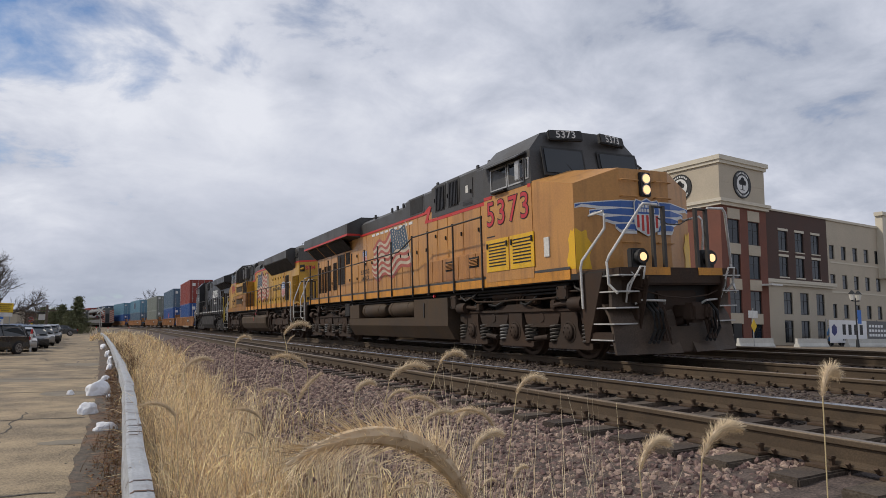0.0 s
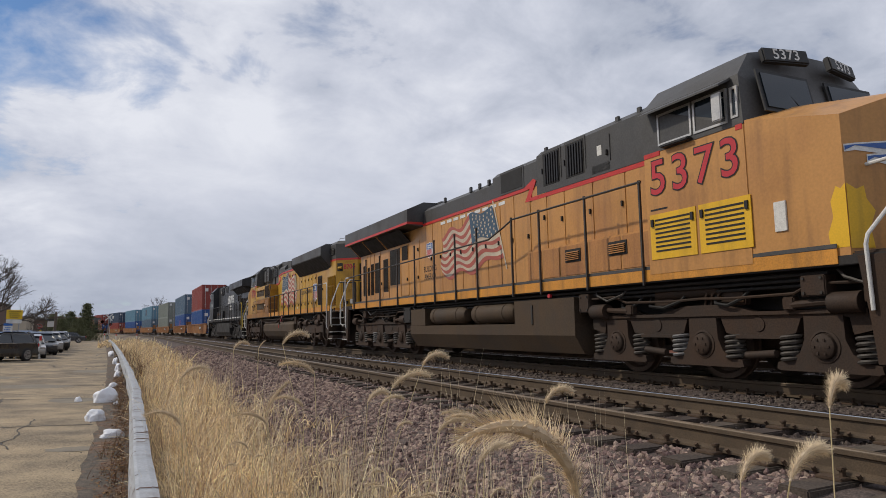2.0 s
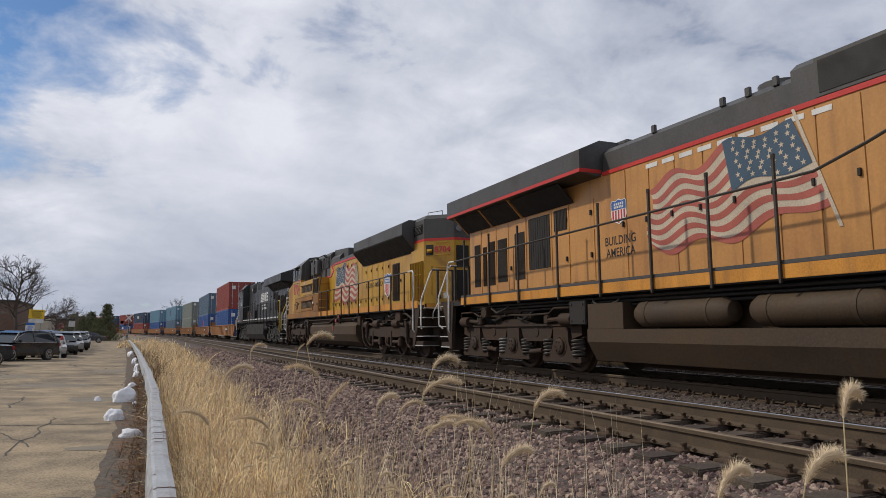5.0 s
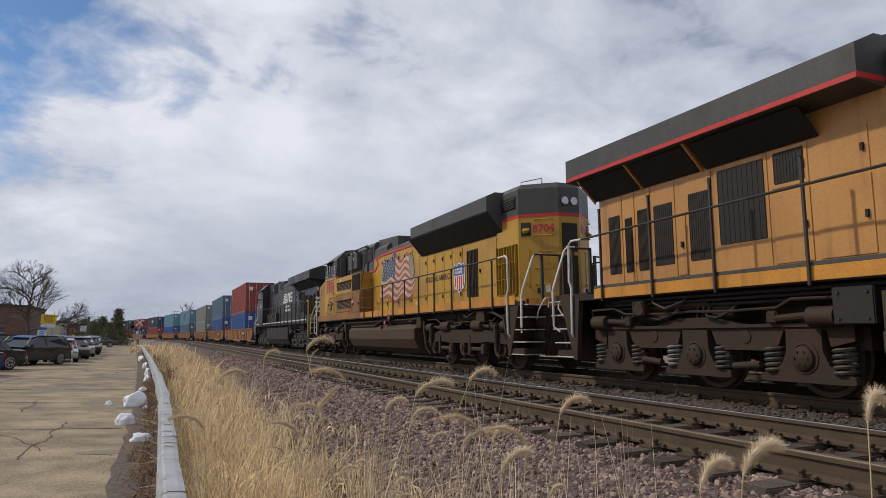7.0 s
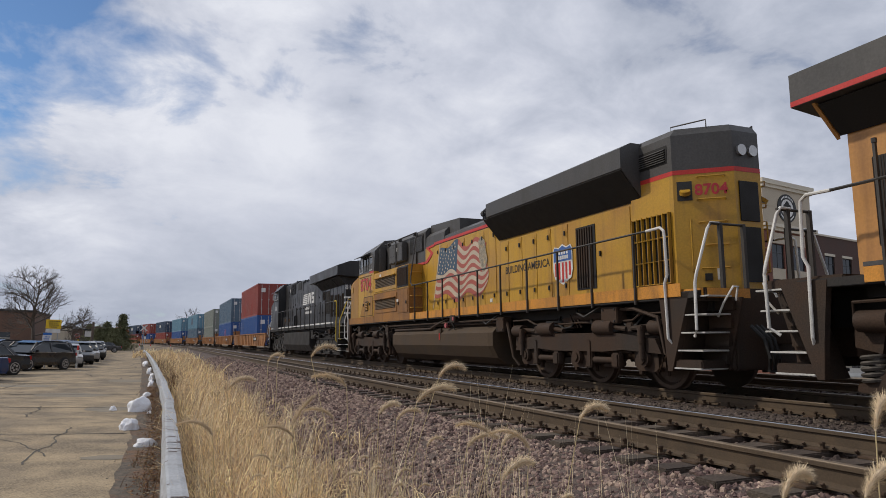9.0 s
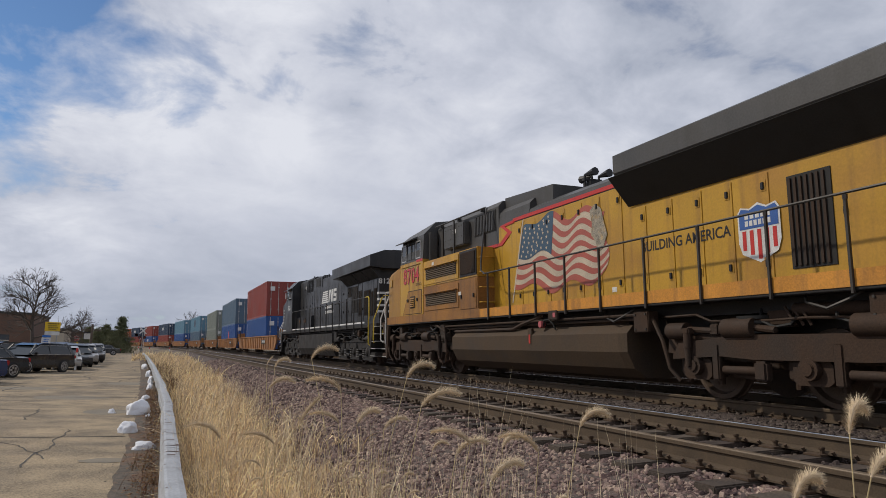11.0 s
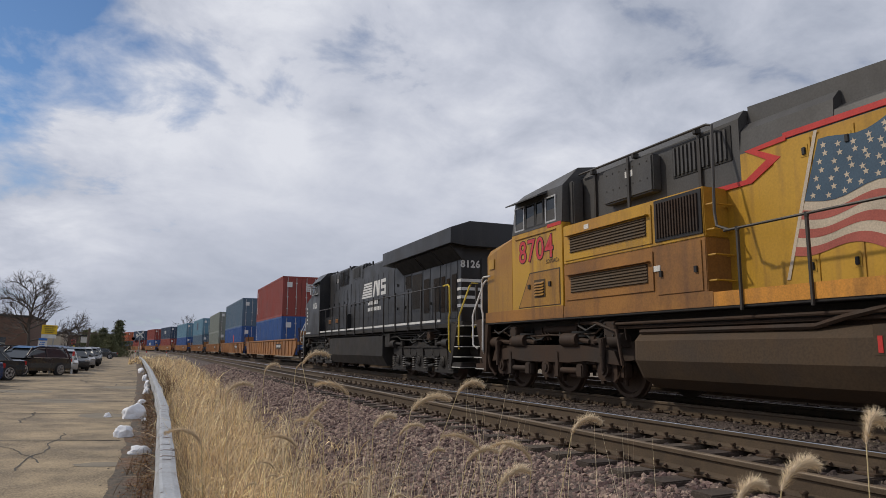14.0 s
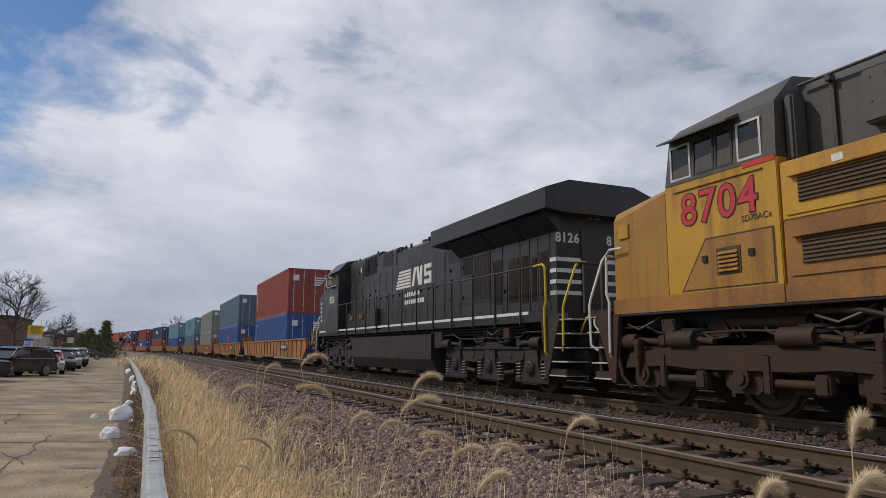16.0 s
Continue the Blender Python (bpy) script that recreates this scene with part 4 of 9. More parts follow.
        # hand grabs on the near facet
        for s, z in itertools.product((-1, 1), (3.42, 3.10, 2.2)):
            fill("grab_iron", body, nose, lambda bm: pipe(bm, [(s * 0.22, 1.26, z), (s * 0.22, 1.17, z), (s * 0.62, 1.17, z), (s * 0.62, 1.26, z)], 0.014), smooth=True)
    else:
        fill("nose_stripes", M["white"], nose, lambda bm: [box(bm, s * 1.476 - 0.004, s * 1.476 + 0.004, 1.85, 2.5, 2.2 + 0.2 * i, 2.3 + 0.2 * i) for s in (-1, 1) for i in range(5)] + [box(bm, -0.6, 0.6, 1.236, 1.244, 2.2 + 0.2 * i, 2.3 + 0.2 * i) for i in range(5)])
    # front platform, pilot and plough
    fill("front_platform", under, lo, lambda bm: (box(bm, -1.45, 1.45, 0.40, 1.85, 1.50, 1.66, 0.02), box(bm, -1.0, 1.0, 0.34, 0.75, 1.34, 1.66, 0.03)))
    fill("platform_stripe", mats["sill"], lo, lambda bm: [box(bm, a, b, 0.325, 0.34, 1.52, 1.66) for a, b in ((-0.95, -0.35), (0.35, 0.95))])
    def pilot(bm):
        for s in (-1, 1):
            rows = [(1.02, 0.62, 0.86), (0.80, 0.48, 0.70), (0.55, 0.44, 0.62), (0.32, 0.40, 0.60), (0.13, 0.30, 0.55)]
            front = [[(s * 0.16, yi, z), (s * 0.8, (yi + yo) / 2 - 0.02, z), (s * 1.46, yo, z)] for z, yi, yo in rows]
            sweep(bm, [f + [(x, y + 0.06, z) for x, y, z in f[::-1]] for f in front])
        box(bm, -1.44, 1.44, 0.66, 0.74, 0.95, 1.5)
        box(bm, -0.36, 0.36, 0.40, 0.70, 0.13, 0.60, 0.02)
    fill("snow_plough", M["plough"] if detail == "flag" else under, lo, pilot, "steel snow plough pilot, brown with grime")
    fill("pilot_gear", under, lo, lambda bm: (box(bm, -0.5, 0.5, 0.55, 1.1, 0.62, 1.25, 0.03), [box(bm, s * 1.0 - 0.25, s * 1.0 + 0.25, 0.65, 1.1, 1.0, 1.5, 0.05) for s in (-1, 1)],
         [rod(bm, (x, 0.42, 0.95), (x + 0.03, 0.30, 0.35), 0.028, 6) for x in (-0.62, -0.55, -0.48, 0.48, 0.55, 0.62)], pipe(bm, [(-1.1, 0.45, 1.30), (-0.5, 0.36, 1.14), (0, 0.34, 1.10), (0.6, 0.38, 1.16), (1.1, 0.45, 1.3)], 0.014)), smooth=True)
    coupler(lo, 0.05, 1, mats)
    for s in (-1, 1):
        dl = fill("ditch_light", M["seal"], lo, lambda bm: (rod(bm, (s * 0.85, 0.46, 1.86), (s * 0.85, 0.66, 1.86), 0.135, 14), box(bm, s * 0.85 - 0.17, s * 0.85 + 0.17, 0.56, 0.7, 1.66, 2.02, 0.02)), smooth=True)
        fill("lens", M["lamp"] if detail == "flag" else M["lamp_off"], dl, lambda bm: rod(bm, (s * 0.85, 0.445, 1.86), (s * 0.85, 0.47, 1.86), 0.075, 14), "glowing lens")
        fill("end_post", M["handrail"], lo, lambda bm: (box(bm, s * 0.40 - 0.03, s * 0.40 + 0.03, 0.36, 0.42, 1.66, 2.78), box(bm, s * 0.66 - 0.03, s * 0.66 + 0.03, 0.36, 0.42, 1.66, 2.78), rod(bm, (s * 0.40, 0.39, 2.76), (s * 0.66, 0.39, 2.76), 0.022)), "dark end handrail post")
        fill("pilot_step", M["step"], lo, lambda bm: pipe(bm, [(s * 0.45, 0.42, 1.00), (s * 0.5, 0.34, 1.06), (s * 0.95, 0.46, 1.08), (s * 1.0, 0.56, 1.02)], 0.02), smooth=True)
        fill("uncoupling_lever", M["handrail_white"], lo, lambda bm: pipe(bm, [(s * 1.15, 0.62, 1.05), (s * 1.2, 0.50, 1.35), (s * 1.12, 0.40, 1.52), (s * 1.25, 0.42, 1.62), (s * 1.32, 0.5, 1.5)], 0.018), smooth=True)
    fill("chain", M["handrail"], lo, lambda bm: pipe(bm, [(-0.4, 0.55, 2.6), (-0.15, 0.54, 2.48), (0.15, 0.54, 2.48), (0.4, 0.55, 2.6)], 0.012), smooth=True)
    end_steps(lo, 0.60, 1.25, mats, mats["end_rail"], 1, M["step"], True)
    # rear end
    fill("rear_wall_door", top, lo, lambda bm: box(bm, -0.35, 0.35, 21.3, 21.33, 1.7, 3.6, 0.01))
    fill("rear_platform", under, lo, lambda bm: (box(bm, -1.45, 1.45, 21.2, 22.38, 1.50, 1.66, 0.02), box(bm, -0.9, 0.9, 22.2, 22.36, 0.45, 1.5, 0.03), box(bm, -0.6, 0.6, 21.6, 22.3, 0.6, 1.3, 0.05)))
    coupler(lo, LEN + 0.15, -1, mats)
    end_steps(lo, 22.31, 21.66, mats, mats["end_rail2"], -1, M["step"])
    for s in (-1, 1):
        fill("end_post", M["handrail"], lo, lambda bm: (box(bm, s * 0.55 - 0.03, s * 0.55 + 0.03, 22.29, 22.35, 1.66, 2.72), box(bm, s * 1.0 - 0.03, s * 1.0 + 0.03, 22.29, 22.35, 1.66, 2.72), rod(bm, (s * 0.55, 22.32, 2.7), (s * 1.2, 22.32, 2.7), 0.022)))
    fill("rear_headlight", M["lamp_off"], lo, lambda bm: [rod(bm, (x, 21.3, 3.95), (x, 21.36, 3.95), 0.09, 14) for x in (-0.11, 0.11)], smooth=True)
    # walkway rails
    if detail == "flag":
        side_handrails(lo, [(21.2, 2.72), (10.3, 2.86), (9.6, 3.05), (9.2, 3.18), (5.05, 3.20)], [20.6, 19.2, 17.8, 16.2, 14.8, 13.4, 12.1, 10.9, 9.25, 8.15, 6.6, 5.1], 1.66, M["handrail"])
    else:
        side_handrails(lo, [(21.2, 2.72), (5.05, 2.80)], [20.6, 19.4, 18.2, 16.9, 15.6, 14.3, 13.0, 11.7, 10.4, 9.1, 7.8, 6.5, 5.2], 1.66, M["handrail"])
    # tank
    def tank(bm):
        prof = [(-1.46, 1.36), (-1.46, 0.62), (-1.25, 0.26), (1.25, 0.26), (1.46, 0.62), (1.46, 1.36)]
        if detail == "flag":
            along_y(bm, prof, 7.15, 9.35)
            along_y(bm, [(-1.46, 0.86), (-1.46, 0.62), (-1.25, 0.26), (1.25, 0.26), (1.46, 0.62), (1.46, 0.86)], 9.353, 15.35)
            along_y(bm, [(-0.9, 1.36), (-0.9, 0.863), (0.9, 0.863), (0.9, 1.36)], 9.353, 15.3)
            along_y(bm, [(-1.44, 1.34), (-1.44, 0.866), (1.44, 0.866), (1.44, 1.34)], 14.3, 15.34)
        else:
            along_y(bm, prof, 7.15, 15.3)
    tk = fill("fuel_tank", mats["tank"], lo, tank, "long welded fuel tank")
    if detail == "flag":
        for s in (-1, 1):
            for a, b in ((9.55, 11.65), (11.95, 14.15)):
                def air(bm):
                    ym = (a + b) / 2
                    rings = [(a, 0.02), (a + 0.05, 0.16), (a + 0.18, 0.235), (b - 0.18, 0.235), (b - 0.05, 0.16), (b, 0.02)]
                    sweep(bm, [[(s * 1.20 + r * math.cos(2 * math.pi * i / 18), y, 1.12 + r * math.sin(2 * math.pi * i / 18)) for i in range(18)] for y, r in rings])
                    for y in (a + 0.4, b - 0.4):
                        sweep(bm, [[(s * 1.20 + 0.245 * math.cos(2 * math.pi * i / 18), yy, 1.12 + 0.245 * math.sin(2 * math.pi * i / 18)) for i in range(18)] for yy in (y, y + 0.06)])
                fill("air_reservoir", mats["tank"], tk, air, "round-ended air reservoir", smooth=True)
            fill("tank_handle", M["handrail"], tk, lambda bm: box(bm, s * 1.47 - 0.012, s * 1.47 + 0.012, 8.6, 8.66, 0.85, 1.25))
            fill("fuel_cap", M["number_red"], tk, lambda bm: rod(bm, (s * 1.40, 8.0, 1.42), (s * 1.46, 8.0, 1.42), 0.045, 10))
    sill_gear(lo, [(15.45, 0.55, 0.95, 1.42, "black_under"), (6.75, 0.3, 1.05, 1.40, "under"), (2.0, 0.35, 1.15, 1.42, "under"), (19.6, 0.3, 1.16, 1.42, "under")])
    for yc in (4.18, 18.58):
        truck(lo, yc, 3.98, WHEEL_R, mats, heading, wm, "ge")
    return lo


M["cap_pink"] = mat("faded_pink_paint", (0.42, 0.10, 0.11), 0.6, 0, 0.2, 8, 60)
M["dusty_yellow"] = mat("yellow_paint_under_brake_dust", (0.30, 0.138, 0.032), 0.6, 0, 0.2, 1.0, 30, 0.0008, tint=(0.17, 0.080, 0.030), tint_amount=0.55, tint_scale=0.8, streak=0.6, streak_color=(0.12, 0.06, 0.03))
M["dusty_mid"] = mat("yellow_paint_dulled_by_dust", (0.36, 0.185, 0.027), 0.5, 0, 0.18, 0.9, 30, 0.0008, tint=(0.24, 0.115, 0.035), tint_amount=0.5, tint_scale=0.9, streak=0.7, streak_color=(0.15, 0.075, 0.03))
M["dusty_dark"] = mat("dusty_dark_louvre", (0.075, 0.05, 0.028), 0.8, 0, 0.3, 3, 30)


def door_latch(lo, s, b, z, body):
    """A black latch in a small raised frame at a hood door's edge."""
    la = fill("latch", body, lo, lambda bm: box(bm, *sorted((s * 1.012, s * 1.022)), b - 0.17, b - 0.05, z - 0.03, z + 0.15, 0.006))
    fill("handle", M["ink"], la, lambda bm: box(bm, *sorted((s * 1.022, s * 1.045)), b - 0.14, b - 0.08, z, z + 0.11, 0.008))


def emd_locomotive(label, mats, number, heading):
    """A wide-cab six-axle diesel with flared radiators high at the rear; its cab end at y = 0."""
    lo = thing("locomotive", label, "locomotive", "locomotives of the train")
    under, body, top = mats["under"], mats["body"], mats["top"]
    LEN = 23.5
    wm = wheelset_mesh(WHEEL_R)
    # black colour paints the overhang's shade onto this frame
    fill("frame", M["black_under"], lo, lambda bm: (box(bm, -1.50, 1.50, 1.3, 22.4, 1.50, 1.62, 0.01), box(bm, -0.75, 0.75, 0.9, 22.4, 1.0, 1.5), box(bm, -1.05, 1.05, 1.8, 22.2, 1.30, 1.5)))
    for s in (-1, 1):
        panel(lo, "sill_stripe", s, 1.502, 9.2, 22.0, 1.54, 1.76, mats["sill"], 0.012, "weathered sill stripe")
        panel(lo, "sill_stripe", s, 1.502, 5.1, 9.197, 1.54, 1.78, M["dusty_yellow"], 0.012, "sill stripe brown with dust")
        fill("pipe_run", under, lo, lambda bm: ([rod(bm, (s * (1.38 - 0.06 * k), 6.5, 1.36 - 0.07 * k), (s * (1.38 - 0.06 * k), 15.6, 1.36 - 0.07 * k), 0.03) for k in range(2)],
             pipe(bm, [(s * 1.35, 7.3, 1.20), (s * 1.38, 10.8, 1.20), (s * 1.38, 11.2, 1.30), (s * 1.38, 12.2, 1.48)], 0.045)), smooth=True)
        fill("sill_box", under, lo, lambda bm: box(bm, *sorted((s * 1.47, s * 1.53)), 12.6, 12.95, 1.36, 1.56, 0.01))
        fill("fuel_cutoff", M["cap_pink"], lo, lambda bm: rod(bm, (s * 1.36, 12.15, 1.28), (s * 1.47, 12.15, 1.28), 0.075, 12))
        fill("gauge_slot", M["red"], lo, lambda bm: box(bm, *sorted((s * 1.46, s * 1.475)), 11.66, 11.72, 0.86, 1.06))
        fill("gauge_plate", M["tank"], lo, lambda bm: box(bm, *sorted((s * 1.40, s * 1.466)), 11.60, 11.78, 0.82, 1.20, 0.01))
        fill("filler_hose", M["dark"], lo, lambda bm: pipe(bm, [(s * 1.40, 12.2, 1.24), (s * 1.44, 12.3, 1.36), (s * 1.44, 12.48, 1.38), (s * 1.42, 12.62, 1.28), (s * 1.38, 12.66, 1.15)], 0.02), smooth=True)
        fill("cutoff_button", M["cap_pink"], lo, lambda bm: box(bm, *sorted((s * 1.53, s * 1.54)), 12.80, 12.90, 1.41, 1.51, 0.004))
    # hoods
    fill("hood", body, lo, lambda bm: (box(bm, -1.0, 1.0, 9.4, 20.7, 1.62, 3.93), box(bm, -0.99, 0.99, 5.1, 9.4, 1.62, 3.42)), "long hood with rows of latched doors")
    fill("hood_roof", top, lo, lambda bm: (along_y(bm, [(-1.0, 3.93), (1.0, 3.93), (0.97, 4.14), (0.7, 4.30), (-0.7, 4.30), (-0.97, 4.14)], 11.0, 20.7),
         along_y(bm, [(-1.0, 3.42), (1.0, 3.42), (1.0, 4.52), (0.86, 4.68), (-0.86, 4.68), (-1.0, 4.52)], 5.1, 9.4),
         along_y(bm, [(-1.0, 3.931), (1.0, 3.931), (0.97, 4.30), (0.84, 4.44), (-0.84, 4.44), (-0.97, 4.30)], 9.403, 11.0),
         along_y(bm, [(-0.80, 4.2), (0.80, 4.2), (0.80, 4.74), (-0.80, 4.74)], 9.42, 11.8, [(-0.80, 4.2), (0.80, 4.2), (0.80, 4.62), (-0.80, 4.62)])), "grey upper hood")
    for s in (-1, 1):
        panel(lo, "red_stripe", s, 0.985, 10.2, 14.98, 3.95, 4.04, M["red"], 0.032, "red dividing stripe")
        fill("stripe_kink", M["red"], lo, lambda bm: along_x(bm, [(8.7, 3.42), (8.7, 3.50), (9.5, 3.50), (9.9, 3.72), (9.5, 3.95), (10.25, 4.0), (10.25, 3.92), (9.75, 3.90), (10.15, 3.70), (9.6, 3.42)], *sorted((s * 1.0, s * 1.02))))
        ys = [10.0, 10.65, 11.3, 11.95, 12.6, 13.25, 13.9, 14.6]
        for a, b in zip(ys, ys[1:]):
            panel(lo, "hood_door", s, 1.0, a + 0.012, b - 0.012, 1.80, 3.86, body, 0.014)
            for z in (1.98, 3.62):
                door_latch(lo, s, b, z, body)
        ys = [14.62, 15.3, 16.0, 16.7, 17.35, 18.05]
        for a, b in zip(ys, ys[1:]):
            panel(lo, "hood_door", s, 1.0, a + 0.012, b - 0.012, 1.80, 3.40, body, 0.014)
            for z in (1.98, 3.15):
                door_latch(lo, s, b, z, body)
        louvre(lo, s, 1.0, 18.35, 19.05, 1.9, 3.25, 7, M["dark"], M["under"], "dark_grille", True)
        panel(lo, "hood_door", s, 1.0, 19.15, 20.2, 1.8, 3.4, body, 0.014, latch=True)
        panel(lo, "sticker", s, 1.0, 14.2, 14.35, 1.86, 1.96, M["sticker"], 0.02)
        waving_flag(lo, s, 1.016, 10.25, 13.95, 1.98, 3.92)
        lettering("slogan", "BUILDING AMERICA", 0.26, M["ink"], lo, on_side(s, 1.018, 16.2, 2.62), 0.004, label="black slogan lettering", stretch=0.92)
        shield(lo, s, 1.016, 17.82, 2.52, 0.78, 0.92)
    # radiator flare and rear housing
    fl = fill("radiator_flare", top, lo, lambda bm: hull(bm, mirror([(1.0, 15.0, 3.47), (1.0, 20.6, 3.45), (1.5, 15.0, 4.04), (1.5, 20.6, 4.02), (1.5, 15.0, 4.38), (1.5, 20.6, 4.40), (1.25, 15.0, 4.50), (1.25, 20.6, 4.53)])), "flared radiator housing")
    for s in (-1, 1):
        slab_on(fl, "radiator_screen", M["dark"], (s * 1.25, 17.7, 3.735), (0, 1, 0), (s * 0.5, 0, 0.57), (s * 0.57, 0, -0.5), 5.75, 0.70, 0.015, "black slanted radiator screen")
    for i in range(3):
        fill("fan", top, fl, lambda bm: rod(bm, (0, 15.8 + 1.9 * i, 4.4), (0, 15.8 + 1.9 * i, 4.60), 0.72, 20), "roof fan", smooth=True)
    plan = lambda z: [(x, y, z) for x, y in ((-1.05, 20.30), (1.05, 20.30), (1.05, 21.45), (0.30, 22.12), (-0.30, 22.12), (-1.05, 21.45))]
    rear = fill("rear_housing", body, lo, lambda bm: sweep(bm, [plan(1.62), plan(3.72)]), "rear equipment housing with angled corners")
    fill("rear_roof", top, lo, lambda bm: sweep(bm, [plan(3.80), plan(4.44), [(x * 0.9, min(y, 22.04), 4.57) for x, y, z in plan(0)]]), "grey rear roof")
    fill("rear_stripe", M["red"], lo, lambda bm: sweep(bm, [[(x * 1.004, y + (0.006 if y > 21 else 0), z) for x, y, z in plan(k)] for k in (3.72, 3.80)]))
    for s in (-1, 1):
        g = panel(rear, "rear_grille", s, 1.05, 20.36, 21.36, 1.82, 3.08, M["dark"], 0.012, "deep yellow radiator intake grille")
        fill("grille", body, g, lambda bm: ([box(bm, *sorted((s * 1.06, s * 1.125)), 20.36 + 0.1406 * i, 20.374 + 0.1406 * i, 1.82, 3.08) for i in range(8)], [box(bm, *sorted((s * 1.06, s * 1.11)), 20.36, 21.36, z, z + 0.014) for z in (1.82, 2.23, 2.64, 3.06)]))
        louvre(rear, s, 1.045, 20.42, 21.34, 3.97, 4.30, 6, M["dark"], top)
        u = Vector((-s * 0.75, 0.67, 0)).normalized(); nn = Vector((s * 0.67, 0.75, 0)).normalized(); mid = Vector((s * 0.675, 21.785, 0))
        face = lambda a, z: mid + u * a + Vector((0, 0, z))
        m = Matrix((u * (1 if s < 0 else 1), Vector((0, 0, 1)), nn)).transposed().to_4x4()
        if m.determinant() < 0:
            m = Matrix((-u, Vector((0, 0, 1)), nn)).transposed().to_4x4()
        def at(a, z, off, mm=m):
            r = mm.copy(); r.translation = face(a, z) + nn * off
            return r
        lettering("end_number", number, 0.27, M["number_red"], rear, at(0.12, 3.42, 0.006), 0.008, label="red end number")
        fill("class_light", M["seal"], rear, lambda bm: box(bm, -0.13, 0.12, -0.17, 0.17, -0.05, 0.012), m=at(-0.31, 3.42, 0.0))
        fill("bell", body, rear, lambda bm: rod(bm, (0, -0.06, 0.0), (0, 0.0, 0.04), 0.09, 12), m=at(-0.31, 3.42, 0.012), smooth=True)
        for z in (-0.95, -0.55, -0.15, 0.25, 0.65):
            fill("ladder_rung", body, rear, lambda bm: pipe(bm, [(-0.1, z, 0.0), (-0.1, z, 0.07), (0.34, z, 0.07), (0.34, z, 0.0)], 0.014), m=at(0, 3.0, 0.0), smooth=True)
        fill("grab_iron", body, rear, lambda bm: pipe(bm, [(-0.24, -0.5, 0), (-0.24, -0.5, 0.06), (-0.24, 0.4, 0.06), (-0.24, 0.4, 0)], 0.014), m=at(0, 2.5, 0.0), smooth=True)
        fill("latch", M["dark"], rear, lambda bm: box(bm, -0.06, 0.06, -0.06, 0.06, 0, 0.04), m=at(0.0, 1.9, 0.0))
        fill("sticker", M["sticker"], rear, lambda bm: box(bm, -0.06, 0.06, -0.1, 0.1, 0, 0.006), m=at(0.2, 1.95, 0.0))
        fill("roof_grab", M["handrail"], lo, lambda bm: pipe(bm, [(s * 0.8, 21.2, 4.55), (s * 0.8, 21.2, 4.70), (s * 0.55, 21.8, 4.70), (s * 0.55, 21.8, 4.53)], 0.014), smooth=True)
    for z0, z1 in ((1.8, 2.75), (2.85, 3.55)):
        fill("rear_screen", M["dark"], rear, lambda bm: box(bm, -0.22, 0.22, 22.12, 22.14, z0, z1, 0.005), "black rear screen")
    fill("rear_headlight", M["lamp_off"], lo, lambda bm: [rod(bm, (x, 22.05, 4.10), (x, 22.17, 4.10), 0.10, 14) for x in (-0.13, 0.13)], smooth=True)
    # equipment box behind the cab
    for s in (-1, 1):
        bx = fill("equipment_box", body, lo, lambda bm: box(bm, *sorted((s * 0.98, s * 1.5)), 5.12, 9.08, 2.64, 3.45, 0.015), "louvred equipment box behind the cab")
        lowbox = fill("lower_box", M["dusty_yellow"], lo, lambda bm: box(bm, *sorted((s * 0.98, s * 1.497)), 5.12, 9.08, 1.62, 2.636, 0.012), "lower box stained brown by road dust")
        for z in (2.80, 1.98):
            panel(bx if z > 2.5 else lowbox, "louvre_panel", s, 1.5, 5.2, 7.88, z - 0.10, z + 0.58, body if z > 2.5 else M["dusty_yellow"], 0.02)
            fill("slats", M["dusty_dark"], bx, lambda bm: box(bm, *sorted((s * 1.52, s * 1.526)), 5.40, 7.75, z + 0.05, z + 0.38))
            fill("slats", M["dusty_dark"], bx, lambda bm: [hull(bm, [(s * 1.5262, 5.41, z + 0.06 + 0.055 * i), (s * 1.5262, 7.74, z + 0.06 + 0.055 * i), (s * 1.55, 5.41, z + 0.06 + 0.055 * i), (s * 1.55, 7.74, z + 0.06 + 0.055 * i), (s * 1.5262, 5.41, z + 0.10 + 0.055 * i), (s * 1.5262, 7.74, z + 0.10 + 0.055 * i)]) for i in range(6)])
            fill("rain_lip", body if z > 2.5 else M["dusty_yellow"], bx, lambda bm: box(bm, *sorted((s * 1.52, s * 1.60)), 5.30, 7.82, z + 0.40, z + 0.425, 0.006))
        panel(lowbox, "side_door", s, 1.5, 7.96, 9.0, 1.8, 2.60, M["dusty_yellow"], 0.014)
        fill("latch", M["ink"], lowbox, lambda bm: [box(bm, *sorted((s * 1.51, s * 1.545)), y, y + 0.06, 2.1, 2.2) for y in (8.05, 8.85)])
        panel(bx, "screen_frame", s, 1.5, 7.96, 9.05, 2.70, 3.42, M["ink"], 0.02)
        for i in range(15):
            fill("screen_bar", M["under"], bx, lambda bm: box(bm, *sorted((s * 1.52, s * 1.545)), 8.02 + 0.066 * i, 8.05 + 0.066 * i, 2.76, 3.36))
        fill("ladder", body, lo, lambda bm: [pipe(bm, [(s * 1.05, 9.08, z), (s * 1.05, 9.22, z), (s * 1.45, 9.22, z), (s * 1.45, 9.08, z)], 0.016) for z in (1.95, 2.35, 2.75, 3.15)], smooth=True)
        for y in (5.9, 7.9):
            panel(bx, "sticker", s, 1.505, y, y + 0.16, 3.26 if y < 7 else 2.2, 3.36 if y < 7 else 2.3, M["sticker"], 0.022)
